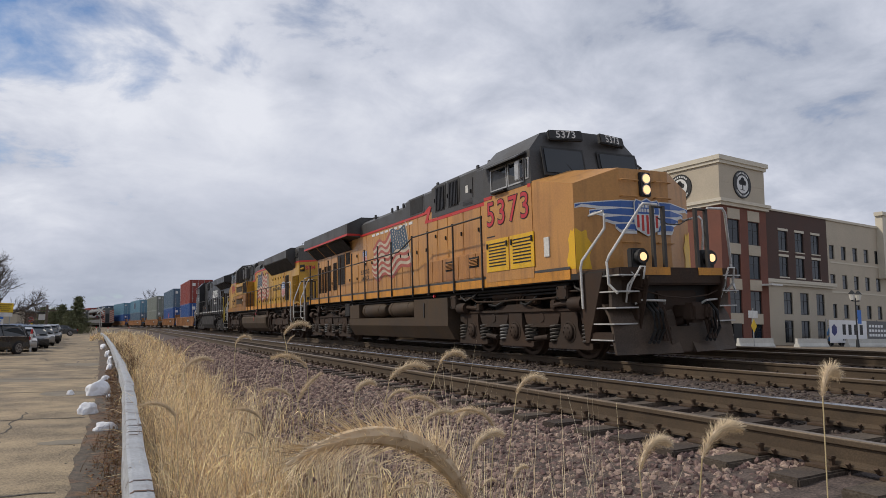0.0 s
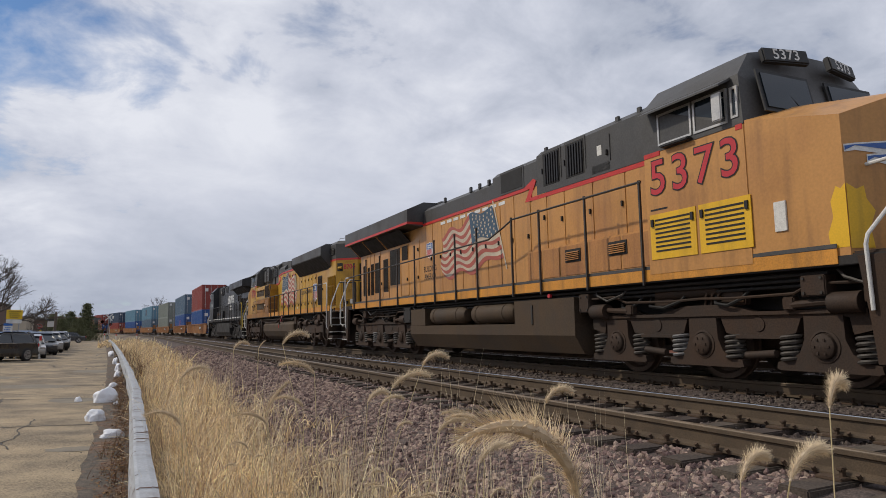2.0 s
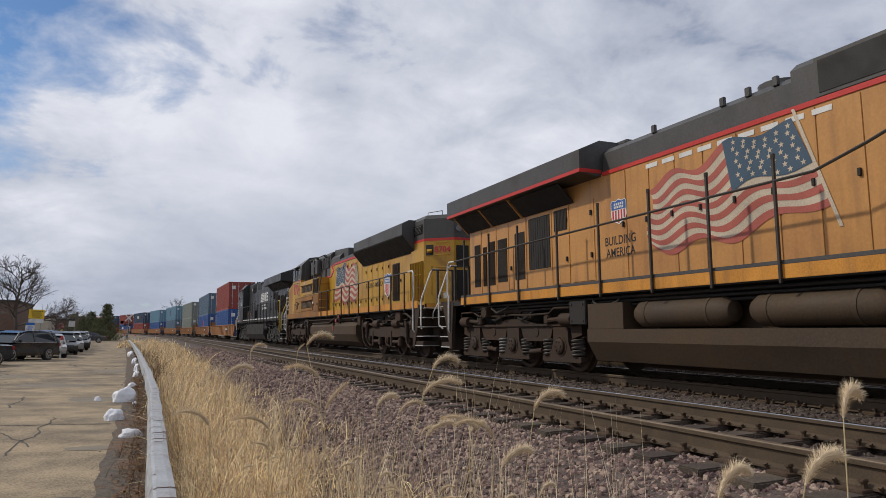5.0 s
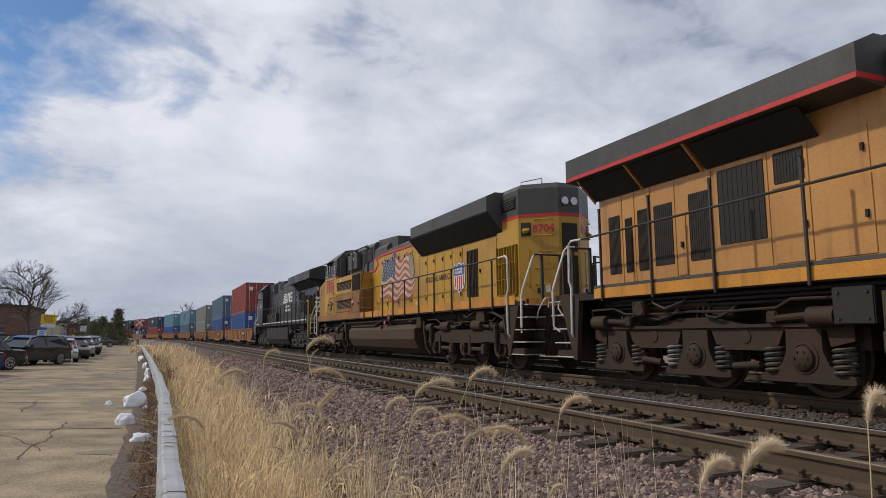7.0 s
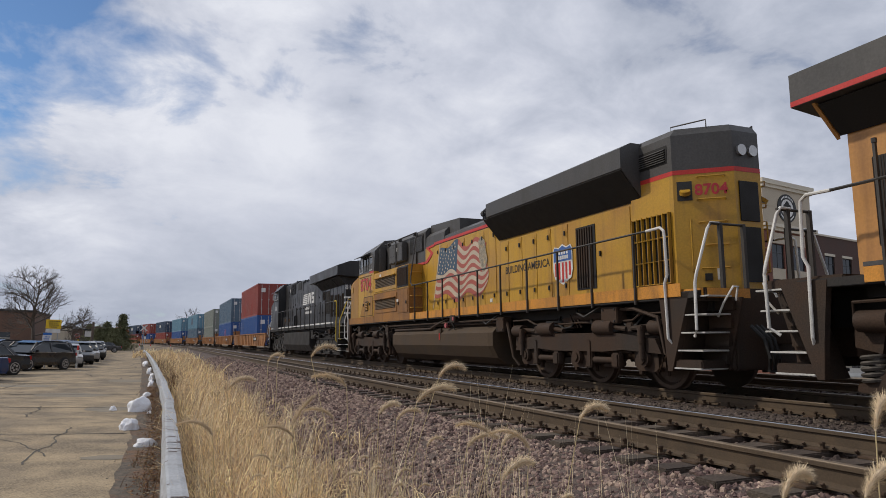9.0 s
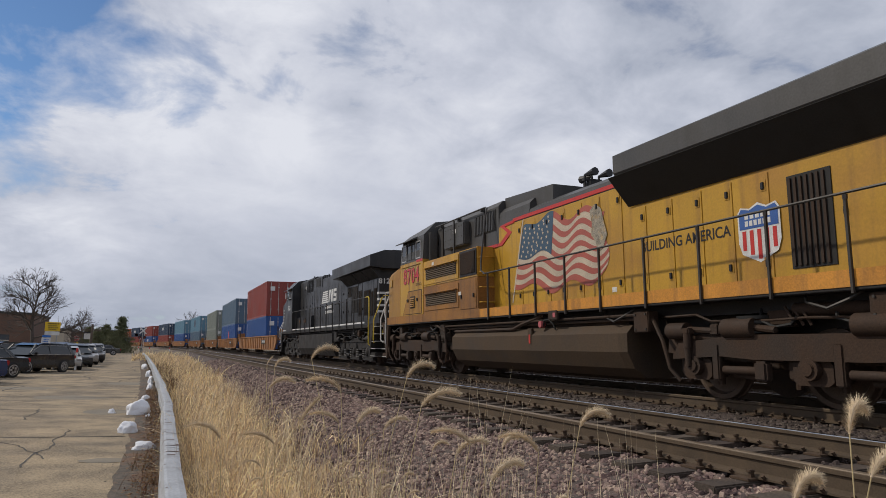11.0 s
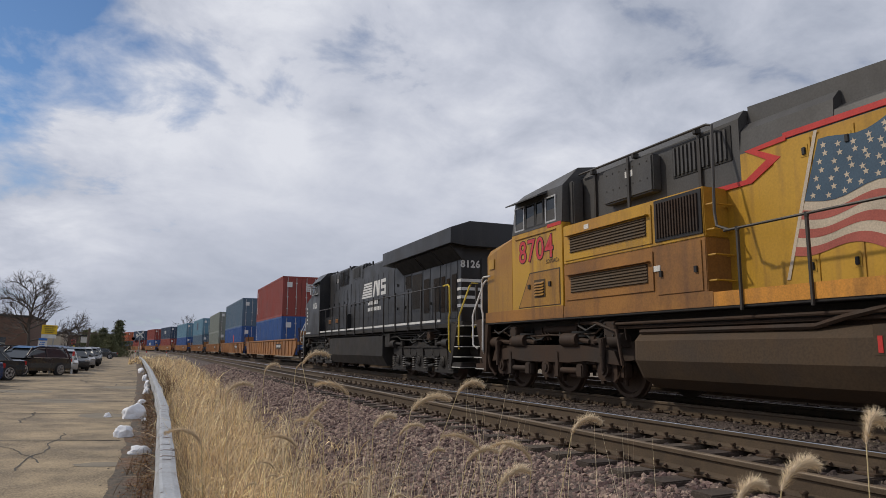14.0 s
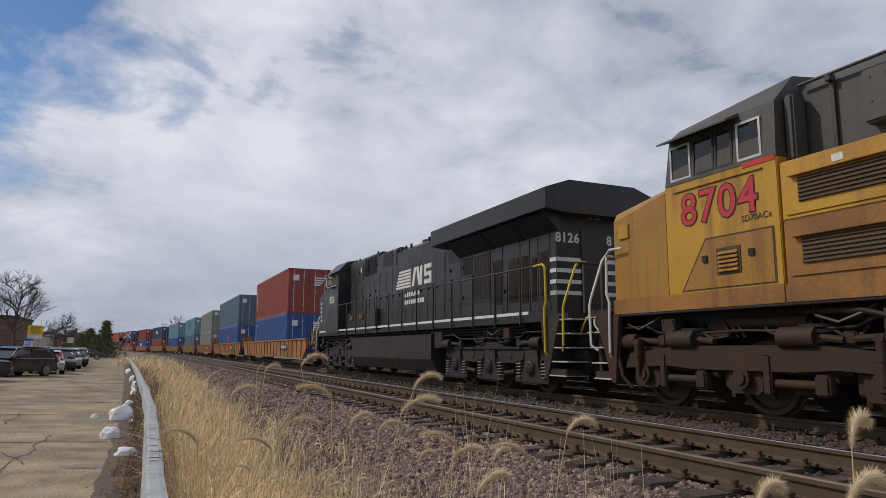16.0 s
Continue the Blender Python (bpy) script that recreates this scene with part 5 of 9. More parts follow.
        # grey upper panels
        panel(lo, "upper_box", s, 1.0, 6.15, 7.62, 3.72, 4.42, top, 0.22, "riveted grey box", bevel=0.03)
        fill("rivet", M["handrail"], lo, lambda bm: [rod(bm, (s * 1.22, 6.28 + 0.2 * i, z), (s * 1.228, 6.28 + 0.2 * i, z), 0.016, 6) for i in range(7) for z in (3.98, 4.30)])
        panel(lo, "sticker", s, 1.21, 6.85, 7.08, 4.12, 4.25, M["sticker"], 0.012)
        louvre(lo, s, 1.0, 7.92, 9.25, 3.88, 4.46, 13, M["dark"], top, "upper_grille", True)
        fill("roof_rail", M["handrail"], lo, lambda bm: pipe(bm, [(s * 1.10, 5.2, 4.60), (s * 1.12, 8.85, 4.58), (s * 1.15, 9.0, 4.52), (s * 1.24, 9.08, 4.30), (s * 1.50, 9.30, 3.0), (s * 1.53, 9.36, 2.76), (s * 1.54, 9.6, 2.66)], 0.024), smooth=True)
        for y in (5.62, 6.95, 8.55):
            fill("rail_strap", M["handrail"], lo, lambda bm: (box(bm, *sorted((s * 1.0, s * 1.05)) if y != 6.95 else sorted((s * 1.22, s * 1.26)), y, y + 0.06, 3.46, 4.5), box(bm, *sorted((s * 1.0, s * 1.13)), y - 0.01, y + 0.07, 4.5, 4.6, 0.01)))
    fill("horn", M["ink"], lo, lambda bm: (box(bm, -0.15, 0.15, 12.1, 12.4, 4.2, 4.62), [rod(bm, (x, 12.25, 4.78), (x, 12.25 + d, 4.78), 0.03, 8, 0.10) for x, d in ((-0.2, 0.42), (0.0, -0.42), (0.2, 0.42))], [rod(bm, (x, 12.25, 4.78), (x, 12.25, 4.3), 0.03, 6) for x in (-0.2, 0, 0.2)], box(bm, -0.25, 0.25, 12.2, 12.3, 4.64, 4.70)), "black air horns", smooth=True)
    # cab
    nose = fill("nose", mats["nose"], lo, lambda bm: hull(bm, mirror([(1.42, 1.45, 1.62), (0.9, 1.28, 1.62), (1.42, 1.45, 3.25), (1.30, 1.40, 3.42), (0.9, 1.30, 3.50), (1.5, 2.9, 1.62), (1.5, 2.9, 3.50), (1.3, 2.9, 3.64)])), "blunt wide nose")
    cab = fill("cab", body, lo, lambda bm: box(bm, -1.5, 1.5, 2.903, 5.08, 1.62, 3.58, 0.012), "wide cab")
    cu = fill("cab_top", top, lo, lambda bm: hull(bm, mirror([(1.5, 2.92, 3.58), (1.44, 3.0, 4.38), (1.2, 3.0, 4.58), (1.5, 5.08, 3.58), (1.46, 5.08, 4.38), (1.05, 5.08, 4.80), (0.6, 3.0, 4.74), (0.6, 5.08, 4.86)])), "cab roof and window band")
    for s in (-1, 1):
        for a, b in ((3.05, 3.5), (3.55, 3.98), (4.0, 4.34), (4.42, 4.85)):
            window(cu, s, 1.475, a, b, 3.64, 4.22, M["alu"] if a in (3.05, 4.42) else M["seal"])
        fill("sunshade", top, cu, lambda bm: sweep(bm, [[(s * 1.44, y, 4.34), (s * 1.72, y, 4.24), (s * 1.72, y, 4.27), (s * 1.44, y, 4.40)] for y in (3.0, 4.45)]))
        panel(cab, "cab_stripe", s, 1.5, 4.5, 5.06, 3.52, 3.60, M["red"], 0.008)
        fill("rain_ledge", body, cab, lambda bm: box(bm, *sorted((s * 1.5, s * 1.53)), 3.1, 4.85, 3.44, 3.47, 0.008))
        lettering("cab_number", number, 0.72, M["ink"], cab, on_side(s, 1.506, 4.0, 3.09), 0.024, label="cab number outlined in black", space=1.06)
        lettering("cab_number", number, 0.72, M["number_red"], cab, on_side(s, 1.510, 4.0, 3.09), 0.006, label="red cab number", space=1.06)
        lettering("model_lettering", "SD70ACe", 0.13, M["ink"], cab, on_side(s, 1.507, 4.7, 2.78))
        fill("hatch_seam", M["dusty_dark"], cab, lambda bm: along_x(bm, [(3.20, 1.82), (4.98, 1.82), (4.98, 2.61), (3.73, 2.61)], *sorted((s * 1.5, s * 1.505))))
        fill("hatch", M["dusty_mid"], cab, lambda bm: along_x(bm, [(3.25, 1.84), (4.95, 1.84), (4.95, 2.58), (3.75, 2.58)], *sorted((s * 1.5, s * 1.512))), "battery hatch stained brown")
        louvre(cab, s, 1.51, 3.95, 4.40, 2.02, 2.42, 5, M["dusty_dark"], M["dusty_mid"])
        panel(nose, "nose_door", s, 1.44, 1.62, 1.9, 2.9, 3.15, body, 0.03)
        fill("latch", M["ink"], cab, lambda bm: [box(bm, *sorted((s * 1.51, s * 1.54)), y, y + 0.09, 2.24, 2.34) for y in (3.68, 4.55)])
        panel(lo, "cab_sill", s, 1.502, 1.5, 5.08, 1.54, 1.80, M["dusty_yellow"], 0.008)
    for s in (-1, 1):
        fill("rear_cab_post", top, lo, lambda bm: box(bm, s * 1.18 - 0.14, s * 1.18 + 0.14, 5.1, 5.25, 3.5, 4.45, 0.03))
    fill("front_platform", under, lo, lambda bm: (box(bm, -1.45, 1.45, 0.7, 1.5, 1.50, 1.66, 0.02), box(bm, -1.3, 1.3, 0.72, 0.85, 0.5, 1.5, 0.02)))
    coupler(lo, 0.05, 1, mats)
    end_steps(lo, 0.80, 1.35, mats, mats["end_rail"], 1, M["step"])
    fill("rear_platform", under, lo, lambda bm: (box(bm, -1.45, 1.45, 21.4, 22.46, 1.46, 1.66, 0.02), box(bm, -0.9, 0.9, 22.34, 22.50, 0.35, 1.5, 0.03), box(bm, -0.55, 0.55, 21.9, 22.4, 0.5, 1.3, 0.05)))
    for s in (-1, 1):
        panel(lo, "end_sill", s, 1.452, 21.4, 22.44, 1.52, 1.655, mats["sill"], 0.010)
    for a, b in ((-1.4, -0.5), (0.5, 1.4)):
        fill("end_sill", mats["sill"], lo, lambda bm: box(bm, a, b, 22.462, 22.47, 1.50, 1.655))
    coupler(lo, 23.2, -1, mats)
    end_steps(lo, 22.36, 21.72, mats, mats["end_rail"], -1, M["step"])
    for s in (-1, 1):
        fill("end_post", M["handrail"], lo, lambda bm: (box(bm, s * 0.5 - 0.03, s * 0.5 + 0.03, 22.38, 22.44, 1.66, 2.72), box(bm, s * 1.0 - 0.03, s * 1.0 + 0.03, 22.38, 22.44, 1.66, 2.72), rod(bm, (s * 0.5, 22.41, 2.70), (s * 1.2, 22.41, 2.70), 0.022)))
    side_handrails(lo, [(21.3, 2.72), (9.5, 2.66)], [20.9, 19.6, 18.4, 17.1, 15.8, 14.5, 13.3, 12.1, 10.9, 9.75], 1.66, M["handrail"])
    tk = fill("fuel_tank", mats["tank"], lo, lambda bm: sweep(bm, [[(x * k, y, z) for x, z in ((-1.30, 1.20), (-1.46, 1.04), (-1.46, 0.70), (-1.30, 0.40), (-1.0, 0.22), (1.0, 0.22), (1.30, 0.40), (1.46, 0.70), (1.46, 1.04), (1.30, 1.20))] for y, k in ((7.2, 0.97), (7.3, 1.0), (14.9, 1.0), (15.1, 0.97))]), "long angular fuel tank")
    fill("tank_top", mats["under"], lo, lambda bm: box(bm, -1.2, 1.2, 7.4, 14.9, 1.14, 1.32))
    sill_gear(lo, [(15.3, 0.4, 1.05, 1.42, "under"), (6.3, 0.35, 1.1, 1.42, "under"), (2.6, 0.3, 1.16, 1.42, "under"), (19.7, 0.5, 1.15, 1.46, "under")])
    for yc in (4.15, 18.77):
        truck(lo, yc, 4.15, WHEEL_R, mats, heading, wm, "emd")
        for s in (-1, 1):
            bar = fill("side_frame", under, lo, lambda bm: along_x(bm, [(yc - 2.55, 0.60), (yc - 2.40, 0.86), (yc - 1.2, 0.98), (yc + 1.2, 0.98), (yc + 2.40, 0.86), (yc + 2.55, 0.60), (yc + 1.5, 0.66), (yc + 0.9, 0.62), (yc - 0.9, 0.62), (yc - 1.5, 0.66)], *sorted((s * 1.30, s * 1.38))), "long cast side frame caked in brown dust")
            for d in (-1.05, 1.05):
                fill("brake_cylinder", under, bar, lambda bm: (rod(bm, (s * 1.34, yc + d - 0.35, 1.08), (s * 1.34, yc + d + 0.2, 1.08), 0.15, 14), rod(bm, (s * 1.34, yc + d + 0.2, 1.08), (s * 1.34, yc + d + 0.55, 1.04), 0.05, 8)), smooth=True)
            for d in (-2.12, 2.12):
                fill("damper", under, bar, lambda bm: (rod(bm, (s * 1.44, yc + d, 0.50), (s * 1.44, yc + d, 0.80), 0.05, 10), rod(bm, (s * 1.44, yc + d, 0.78), (s * 1.44, yc + d, 1.04), 0.065, 10), box(bm, *sorted((s * 1.36, s * 1.50)), yc + d - 0.08, yc + d + 0.08, 1.0, 1.1, 0.02)), smooth=True)
            for d in (-1.05, 1.0):
                fill("traction_rod", under, bar, lambda bm: (rod(bm, (s * 1.34, yc + d - 0.42, 0.46), (s * 1.34, yc + d + 0.25, 0.46), 0.062, 10), box(bm, *sorted((s * 1.26, s * 1.42)), yc + d + 0.18, yc + d + 0.40, 0.32, 0.60, 0.03), box(bm, *sorted((s * 1.28, s * 1.40)), yc + d - 0.62, yc + d - 0.48, 0.30, 0.85, 0.02)), smooth=True)
            for d in (-1.0, 1.15):
                fill("rubber_spring", M["dark"], bar, lambda bm: [rod(bm, (s * 1.12, yc + d, 1.0 + 0.07 * j), (s * 1.12, yc + d, 1.045 + 0.07 * j), 0.29, 18) for j in range(4)], smooth=True)
            fill("sand_pipe", under, bar, lambda bm: (pipe(bm, [(s * 1.30, yc - 3.1, 1.30), (s * 1.44, yc - 2.7, 0.9), (s * 1.44, yc - 2.55, 0.45), (s * 1.36, yc - 2.40, 0.25)], 0.035), pipe(bm, [(s * 1.25, yc + 1.0, 1.42), (s * 1.40, yc + 1.9, 1.40), (s * 1.46, yc + 2.6, 1.22), (s * 1.46, yc + 2.75, 0.6), (s * 1.38, yc + 2.45, 0.28)], 0.035)), smooth=True)
            for d in (-2.07, 0.0, 2.07):
                fill("journal_cover", under, bar, lambda bm: (rod(bm, (s * 1.30, yc + d, AXLE_Z), (s * 1.40, yc + d, AXLE_Z), 0.15, 14), rod(bm, (s * 1.40, yc + d, AXLE_Z), (s * 1.43, yc + d, AXLE_Z), 0.09, 10)), smooth=True)
    return lo


UP = {"under": M["under"], "body": M["armour"], "nose": M["armour"], "top": M["hood_grey"], "sill": M["sill_orange"], "stripe": M["red"], "wframe": M["alu"], "end_rail": M["handrail_white"], "end_rail2": M["handrail_white"], "tank": M["tank"]}
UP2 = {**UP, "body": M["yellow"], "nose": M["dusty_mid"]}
BLACK = {"under": M["black_under"], "body": M["black_paint"], "nose": M["black_paint"], "top": M["black_paint"], "sill": M["white"], "stripe": M["black_paint"], "wframe": M["alu"], "end_rail": M["handrail_white"], "end_rail2": M["handrail_yellow"], "tank": M["black_under"]}

lead = ge_locomotive("faded orange-yellow diesel locomotive with grey roof leading the train", UP, "5373", 1, "flag")
for s in (-1, 1):
    waving_flag(lead, s, 1.016, 10.45, 13.85, 2.28, 3.94, 0.26)
    lettering("slogan", "BUILDING", 0.24, M["ink"], lead, on_side(s, 1.016, 14.82, 2.55), 0.003, label="black slogan lettering", stretch=0.85)
    lettering("slogan", "AMERICA", 0.24, M["ink"], lead, on_side(s, 1.016, 14.82, 2.32), 0.003, label="black slogan lettering", stretch=0.85)
    shield(lead, s, 1.018, 14.82, 3.11, 0.46, 0.50)
second = emd_locomotive("yellow diesel locomotive with grey roof and waving flag decal", UP2, "8704", -1)
third = ge_locomotive("black diesel locomotive with white markings behind the yellow ones", BLACK, "8126", -1, "plain")


def black_markings():
    for s in (-1, 1):
        fy = (lambda y: 25.0 - y) if s > 0 else (lambda y: y)
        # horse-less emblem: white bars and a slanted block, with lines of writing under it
        em = fill("emblem", M["white"], third, lambda bm: [along_x(bm, [(fy(y0), z), (fy(y1), z), (fy(y1), z + 0.075), (fy(y0), z + 0.075)], *sorted((s * 1.014, s * 1.019))) for k in range(6) for z in [3.02 + 0.11 * k] for y0, y1 in [(12.55, 14.0 - 0.06 * k)]], "white striped emblem")
        fill("emblem_block", M["white"], em, lambda bm: [along_x(bm, [(fy(a), b) for a, b in q], *sorted((s * 1.014, s * 1.020))) for q in (
            [(12.45, 3.02), (12.25, 3.02), (12.05, 3.65), (12.25, 3.65)], [(12.05, 3.65), (11.85, 3.65), (11.65, 3.02), (11.85, 3.02)], [(11.75, 3.02), (11.55, 3.02), (11.5, 3.65), (11.7, 3.65)],
            [(11.35, 3.02), (10.75, 3.02), (10.75, 3.16), (11.35, 3.16)], [(11.35, 3.27), (10.75, 3.27), (10.75, 3.40), (11.35, 3.40)], [(11.35, 3.51), (10.75, 3.51), (10.75, 3.65), (11.35, 3.65)], [(11.35, 3.4), (11.2, 3.4), (11.2, 3.51), (11.35, 3.51)], [(10.9, 3.16), (10.75, 3.16), (10.75, 3.27), (10.9, 3.27)])])
        fill("writing_bars", M["white"], em, lambda bm: [box(bm, *sorted((s * 1.014, s * 1.019)), 11.9 + 0.2 * i, 12.04 + 0.2 * i, z, z + 0.15) for z in (2.70, 2.44) for i in range(7 if z > 2.6 else 9)])
        for i in range(4):
            fill("rear_band", M["white"], third, lambda bm: box(bm, *sorted((s * 1.014, s * 1.019)), 21.06, 21.3, 2.12 + 0.25 * i, 2.21 + 0.25 * i), "white band round the hood end")
        lettering("end_number", "8126", 0.30, M["white"], third, Matrix(((-1, 0, 0, s * 0.70), (0, 0, 1, 21.306), (0, 1, 0, 3.40), (0, 0, 0, 1))), 0.01, label="white end number", space=1.1)
    for i in range(4):
        fill("rear_band", M["white"], third, lambda bm: box(bm, -1.0, 1.0, 21.302, 21.308, 2.12 + 0.25 * i, 2.21 + 0.25 * i), "white band round the hood end")


black_markings()


def torn_patch(s):
    """A scuffed bare patch where the flag decal has peeled."""
    pts = [(13.55, 3.62), (13.75, 3.75), (13.95, 3.60), (14.02, 3.35), (14.12, 3.05), (13.98, 2.80), (13.80, 2.72), (13.72, 2.95), (13.58, 3.10), (13.62, 3.35)]
    fill("peeled_patch", M["peeled"], second, lambda bm: bm.faces.new([bm.verts.new((s * 1.032, y, z)) for y, z in pts]), "grey scuffed patch of peeled decal")


M["peeled"] = mat("peeled_primer", (0.27, 0.24, 0.19), 0.8, 0, 0.5, 9, 40, tint=(0.42, 0.24, 0.05), tint_amount=0.3, tint_scale=6)
torn_patch(1)
TRAIN = [(lead, 8.75, 0), (second, 54.75, 180), (third, 77.15, 180)]

# ---- container cars ----
M.update({
    "well_orange": mat("faded_orange_car", (0.33, 0.15, 0.052), 0.6, 0, 0.18, 0.8, 20, 0.001, tint=(0.17, 0.08, 0.04), tint_amount=0.35, streak=0.6, streak_color=(0.12, 0.06, 0.03)),
    "box_red": mat("brick_red_container", (0.26, 0.050, 0.038), 0.55, 0, 0.14, 0.7, 20, tint=(0.16, 0.05, 0.04), tint_amount=0.2, streak=0.3),
    "box_blue": mat("blue_container", (0.025, 0.085, 0.27), 0.5, 0, 0.14, 0.7, 20, tint=(0.03, 0.06, 0.13), tint_amount=0.2, streak=0.25),
    "box_slate": mat("slate_blue_container", (0.085, 0.14, 0.20), 0.5, 0, 0.14, 0.7, 20, streak=0.25),
    "box_navy": mat("navy_container", (0.030, 0.055, 0.10), 0.5, 0, 0.14, 0.7, 20, streak=0.2),
    "box_grey": mat("grey_green_container", (0.20, 0.225, 0.20), 0.55, 0, 0.12, 0.7, 20, streak=0.35),
    "box_light": mat("pale_blue_container", (0.12, 0.25, 0.34), 0.5, 0, 0.12, 0.7, 20, streak=0.25),
    "box_orange": mat("orange_container", (0.45, 0.12, 0.05), 0.55, 0, 0.14, 0.7, 20, streak=0.3),
    "box_green": mat("green_container", (0.06, 0.28, 0.16), 0.55, 0, 0.14, 0.7, 20, streak=0.3),
})
BOX_MESH = {}


def container_parts(key, length, h):
    if (key, length) in BOX_MESH:
        return BOX_MESH[key, length]
    m = M[key]
    w = 1.295
    bm = bmesh.new()
    for s in (-1, 1):
        # corrugated side sheet
        n = int(length / 0.28)
        pts = []
        for i in range(n):
            a = 0.1 + (length - 0.2) * i / n
            d = (length - 0.2) / n
            pts += [(s * (w - 0.012), a), (s * (w - 0.012), a + d * 0.35), (s * (w - 0.045), a + d * 0.5), (s * (w - 0.045), a + d * 0.85)]
        pts.append((s * (w - 0.012), length - 0.1))
        sweep(bm, [[(x, y, z) for x, y in pts] for z in (0.12, h - 0.10)], closed=False)
    box(bm, -w + 0.05, w - 0.05, 0.05, length - 0.05, h - 0.06, h - 0.02)
    box(bm, -w + 0.05, w - 0.05, 0.05, length - 0.05, 0.02, 0.10)
    for i in range(10):
        box(bm, -w + 0.1 + 0.24 * i, -w + 0.22 + 0.24 * i, length - 0.05, length - 0.02, 0.1, h - 0.1)
    box(bm, -w + 0.05, w - 0.05, length - 0.06, length - 0.045, 0.08, h - 0.06)
    shell = mesh_of("shell", bm, m)
    bm = bmesh.new()
    for s in (-1, 1):
        for z0, z1 in ((0, 0.13), (h - 0.11, h)):
            box(bm, *sorted((s * (w - 0.08), s * w)), 0, length, z0, z1)
        for y in (0, length - 0.14):
            box(bm, *sorted((s * (w - 0.14), s * (w + 0.003))), y, y + 0.14, 0, h)
    for y in (0, length - 0.1):
        for z0, z1 in ((0, 0.13), (h - 0.12, h)):
            box(bm, -w, w, y, y + 0.1, z0, z1)
    fr = mesh_of("frame", bm, m)
    bm = bmesh.new()
    box(bm, -(w - 0.14) / 2, (w - 0.14) / 2 - 0.012, 0.02, 0.06, 0.13, h - 0.12)
    for k in range(4):
        box(bm, -(w - 0.3) / 2, (w - 0.3) / 2, 0.008, 0.02, 0.3 + k * (h - 0.5) / 4, 0.5 + k * (h - 0.5) / 4)
    doors = mesh_of("door", bm, m)
    bm = bmesh.new()
    rod(bm, (0, -0.01, 0.1), (0, -0.01, h - 0.1), 0.022, 6)
    for z in (0.5, 1.3, h - 0.5):
        box(bm, -0.06, 0.06, -0.02, 0.03, z, z + 0.06)
    rods = mesh_of("locking_rod", bm, M["alu"])
    BOX_MESH[key, length] = shell, fr, doors, rods
    return BOX_MESH[key, length]


NAMES = {"box_red": "brick-red", "box_blue": "blue", "box_slate": "slate-blue", "box_navy": "dark navy", "box_grey": "grey-green", "box_light": "pale blue", "box_orange": "orange-red", "box_green": "green"}


def container(key, length, h, upper, mark=None):
    ob = thing("shipping_container", f"{NAMES[key]} corrugated steel shipping container " + ("stacked on top of another" if upper else "sunk in a well car"), "container", "containers on the train")
    shell, fr, doors, rods = container_parts(key, length, h)
    part("shell", shell, None, ob)
    part("frame", fr, None, ob)
    for x in (-0.58, 0.58):
        part("door", doors, None, ob, m=pose(x, 0, 0))
    for x in (-0.95, -0.35, 0.35, 0.95):
        part("locking_rod", rods, None, ob, m=pose(x, 0, 0))
    if mark == "letters":
        fill("writing_bars", M["white"], ob, lambda bm: [box(bm, -1.302, -1.297, length - 0.55, length - 0.38, h - 0.5 - 0.2 * i, h - 0.36 - 0.2 * i) for i in range(9)])
    if mark == "logo":
        fill("logo_blot", M["red"], ob, lambda bm: rod(bm, (-1.296, length * 0.42, h * 0.55), (-1.301, length * 0.42, h * 0.55), 0.45, 14))
        fill("logo_bars", M["white"], ob, lambda bm: [box(bm, -1.302, -1.297, length * 0.36 + 0.55 * i, length * 0.36 + 0.55 * i + 0.4, 0.35, 0.75) for i in range(3)])
    if mark == "panel":
        fill("logo_panel", M["box_navy"], ob, lambda bm: box(bm, -1.302, -1.297, length * 0.45, length * 0.6, h * 0.35, h * 0.8))
    if mark == "bars":
        fill("logo_bars", M["white"], ob, lambda bm: [box(bm, -1.302, -1.297, length * 0.45 + 0.9 * i, length * 0.45 + 0.9 * i + 0.6, h * 0.45, h * 0.7) for i in range(3)])
    # writing on the door end
    fill("door_bars", M["white"], ob, lambda bm: [box(bm, 0.3, 0.3 + 0.7 - 0.1 * k, -0.03, 0.018, h - 0.6 - 0.14 * k, h - 0.52 - 0.14 * k) for k in range(4)] + [box(bm, -1.0, -0.65, -0.03, 0.018, h - 0.75, h - 0.4)])
    return ob


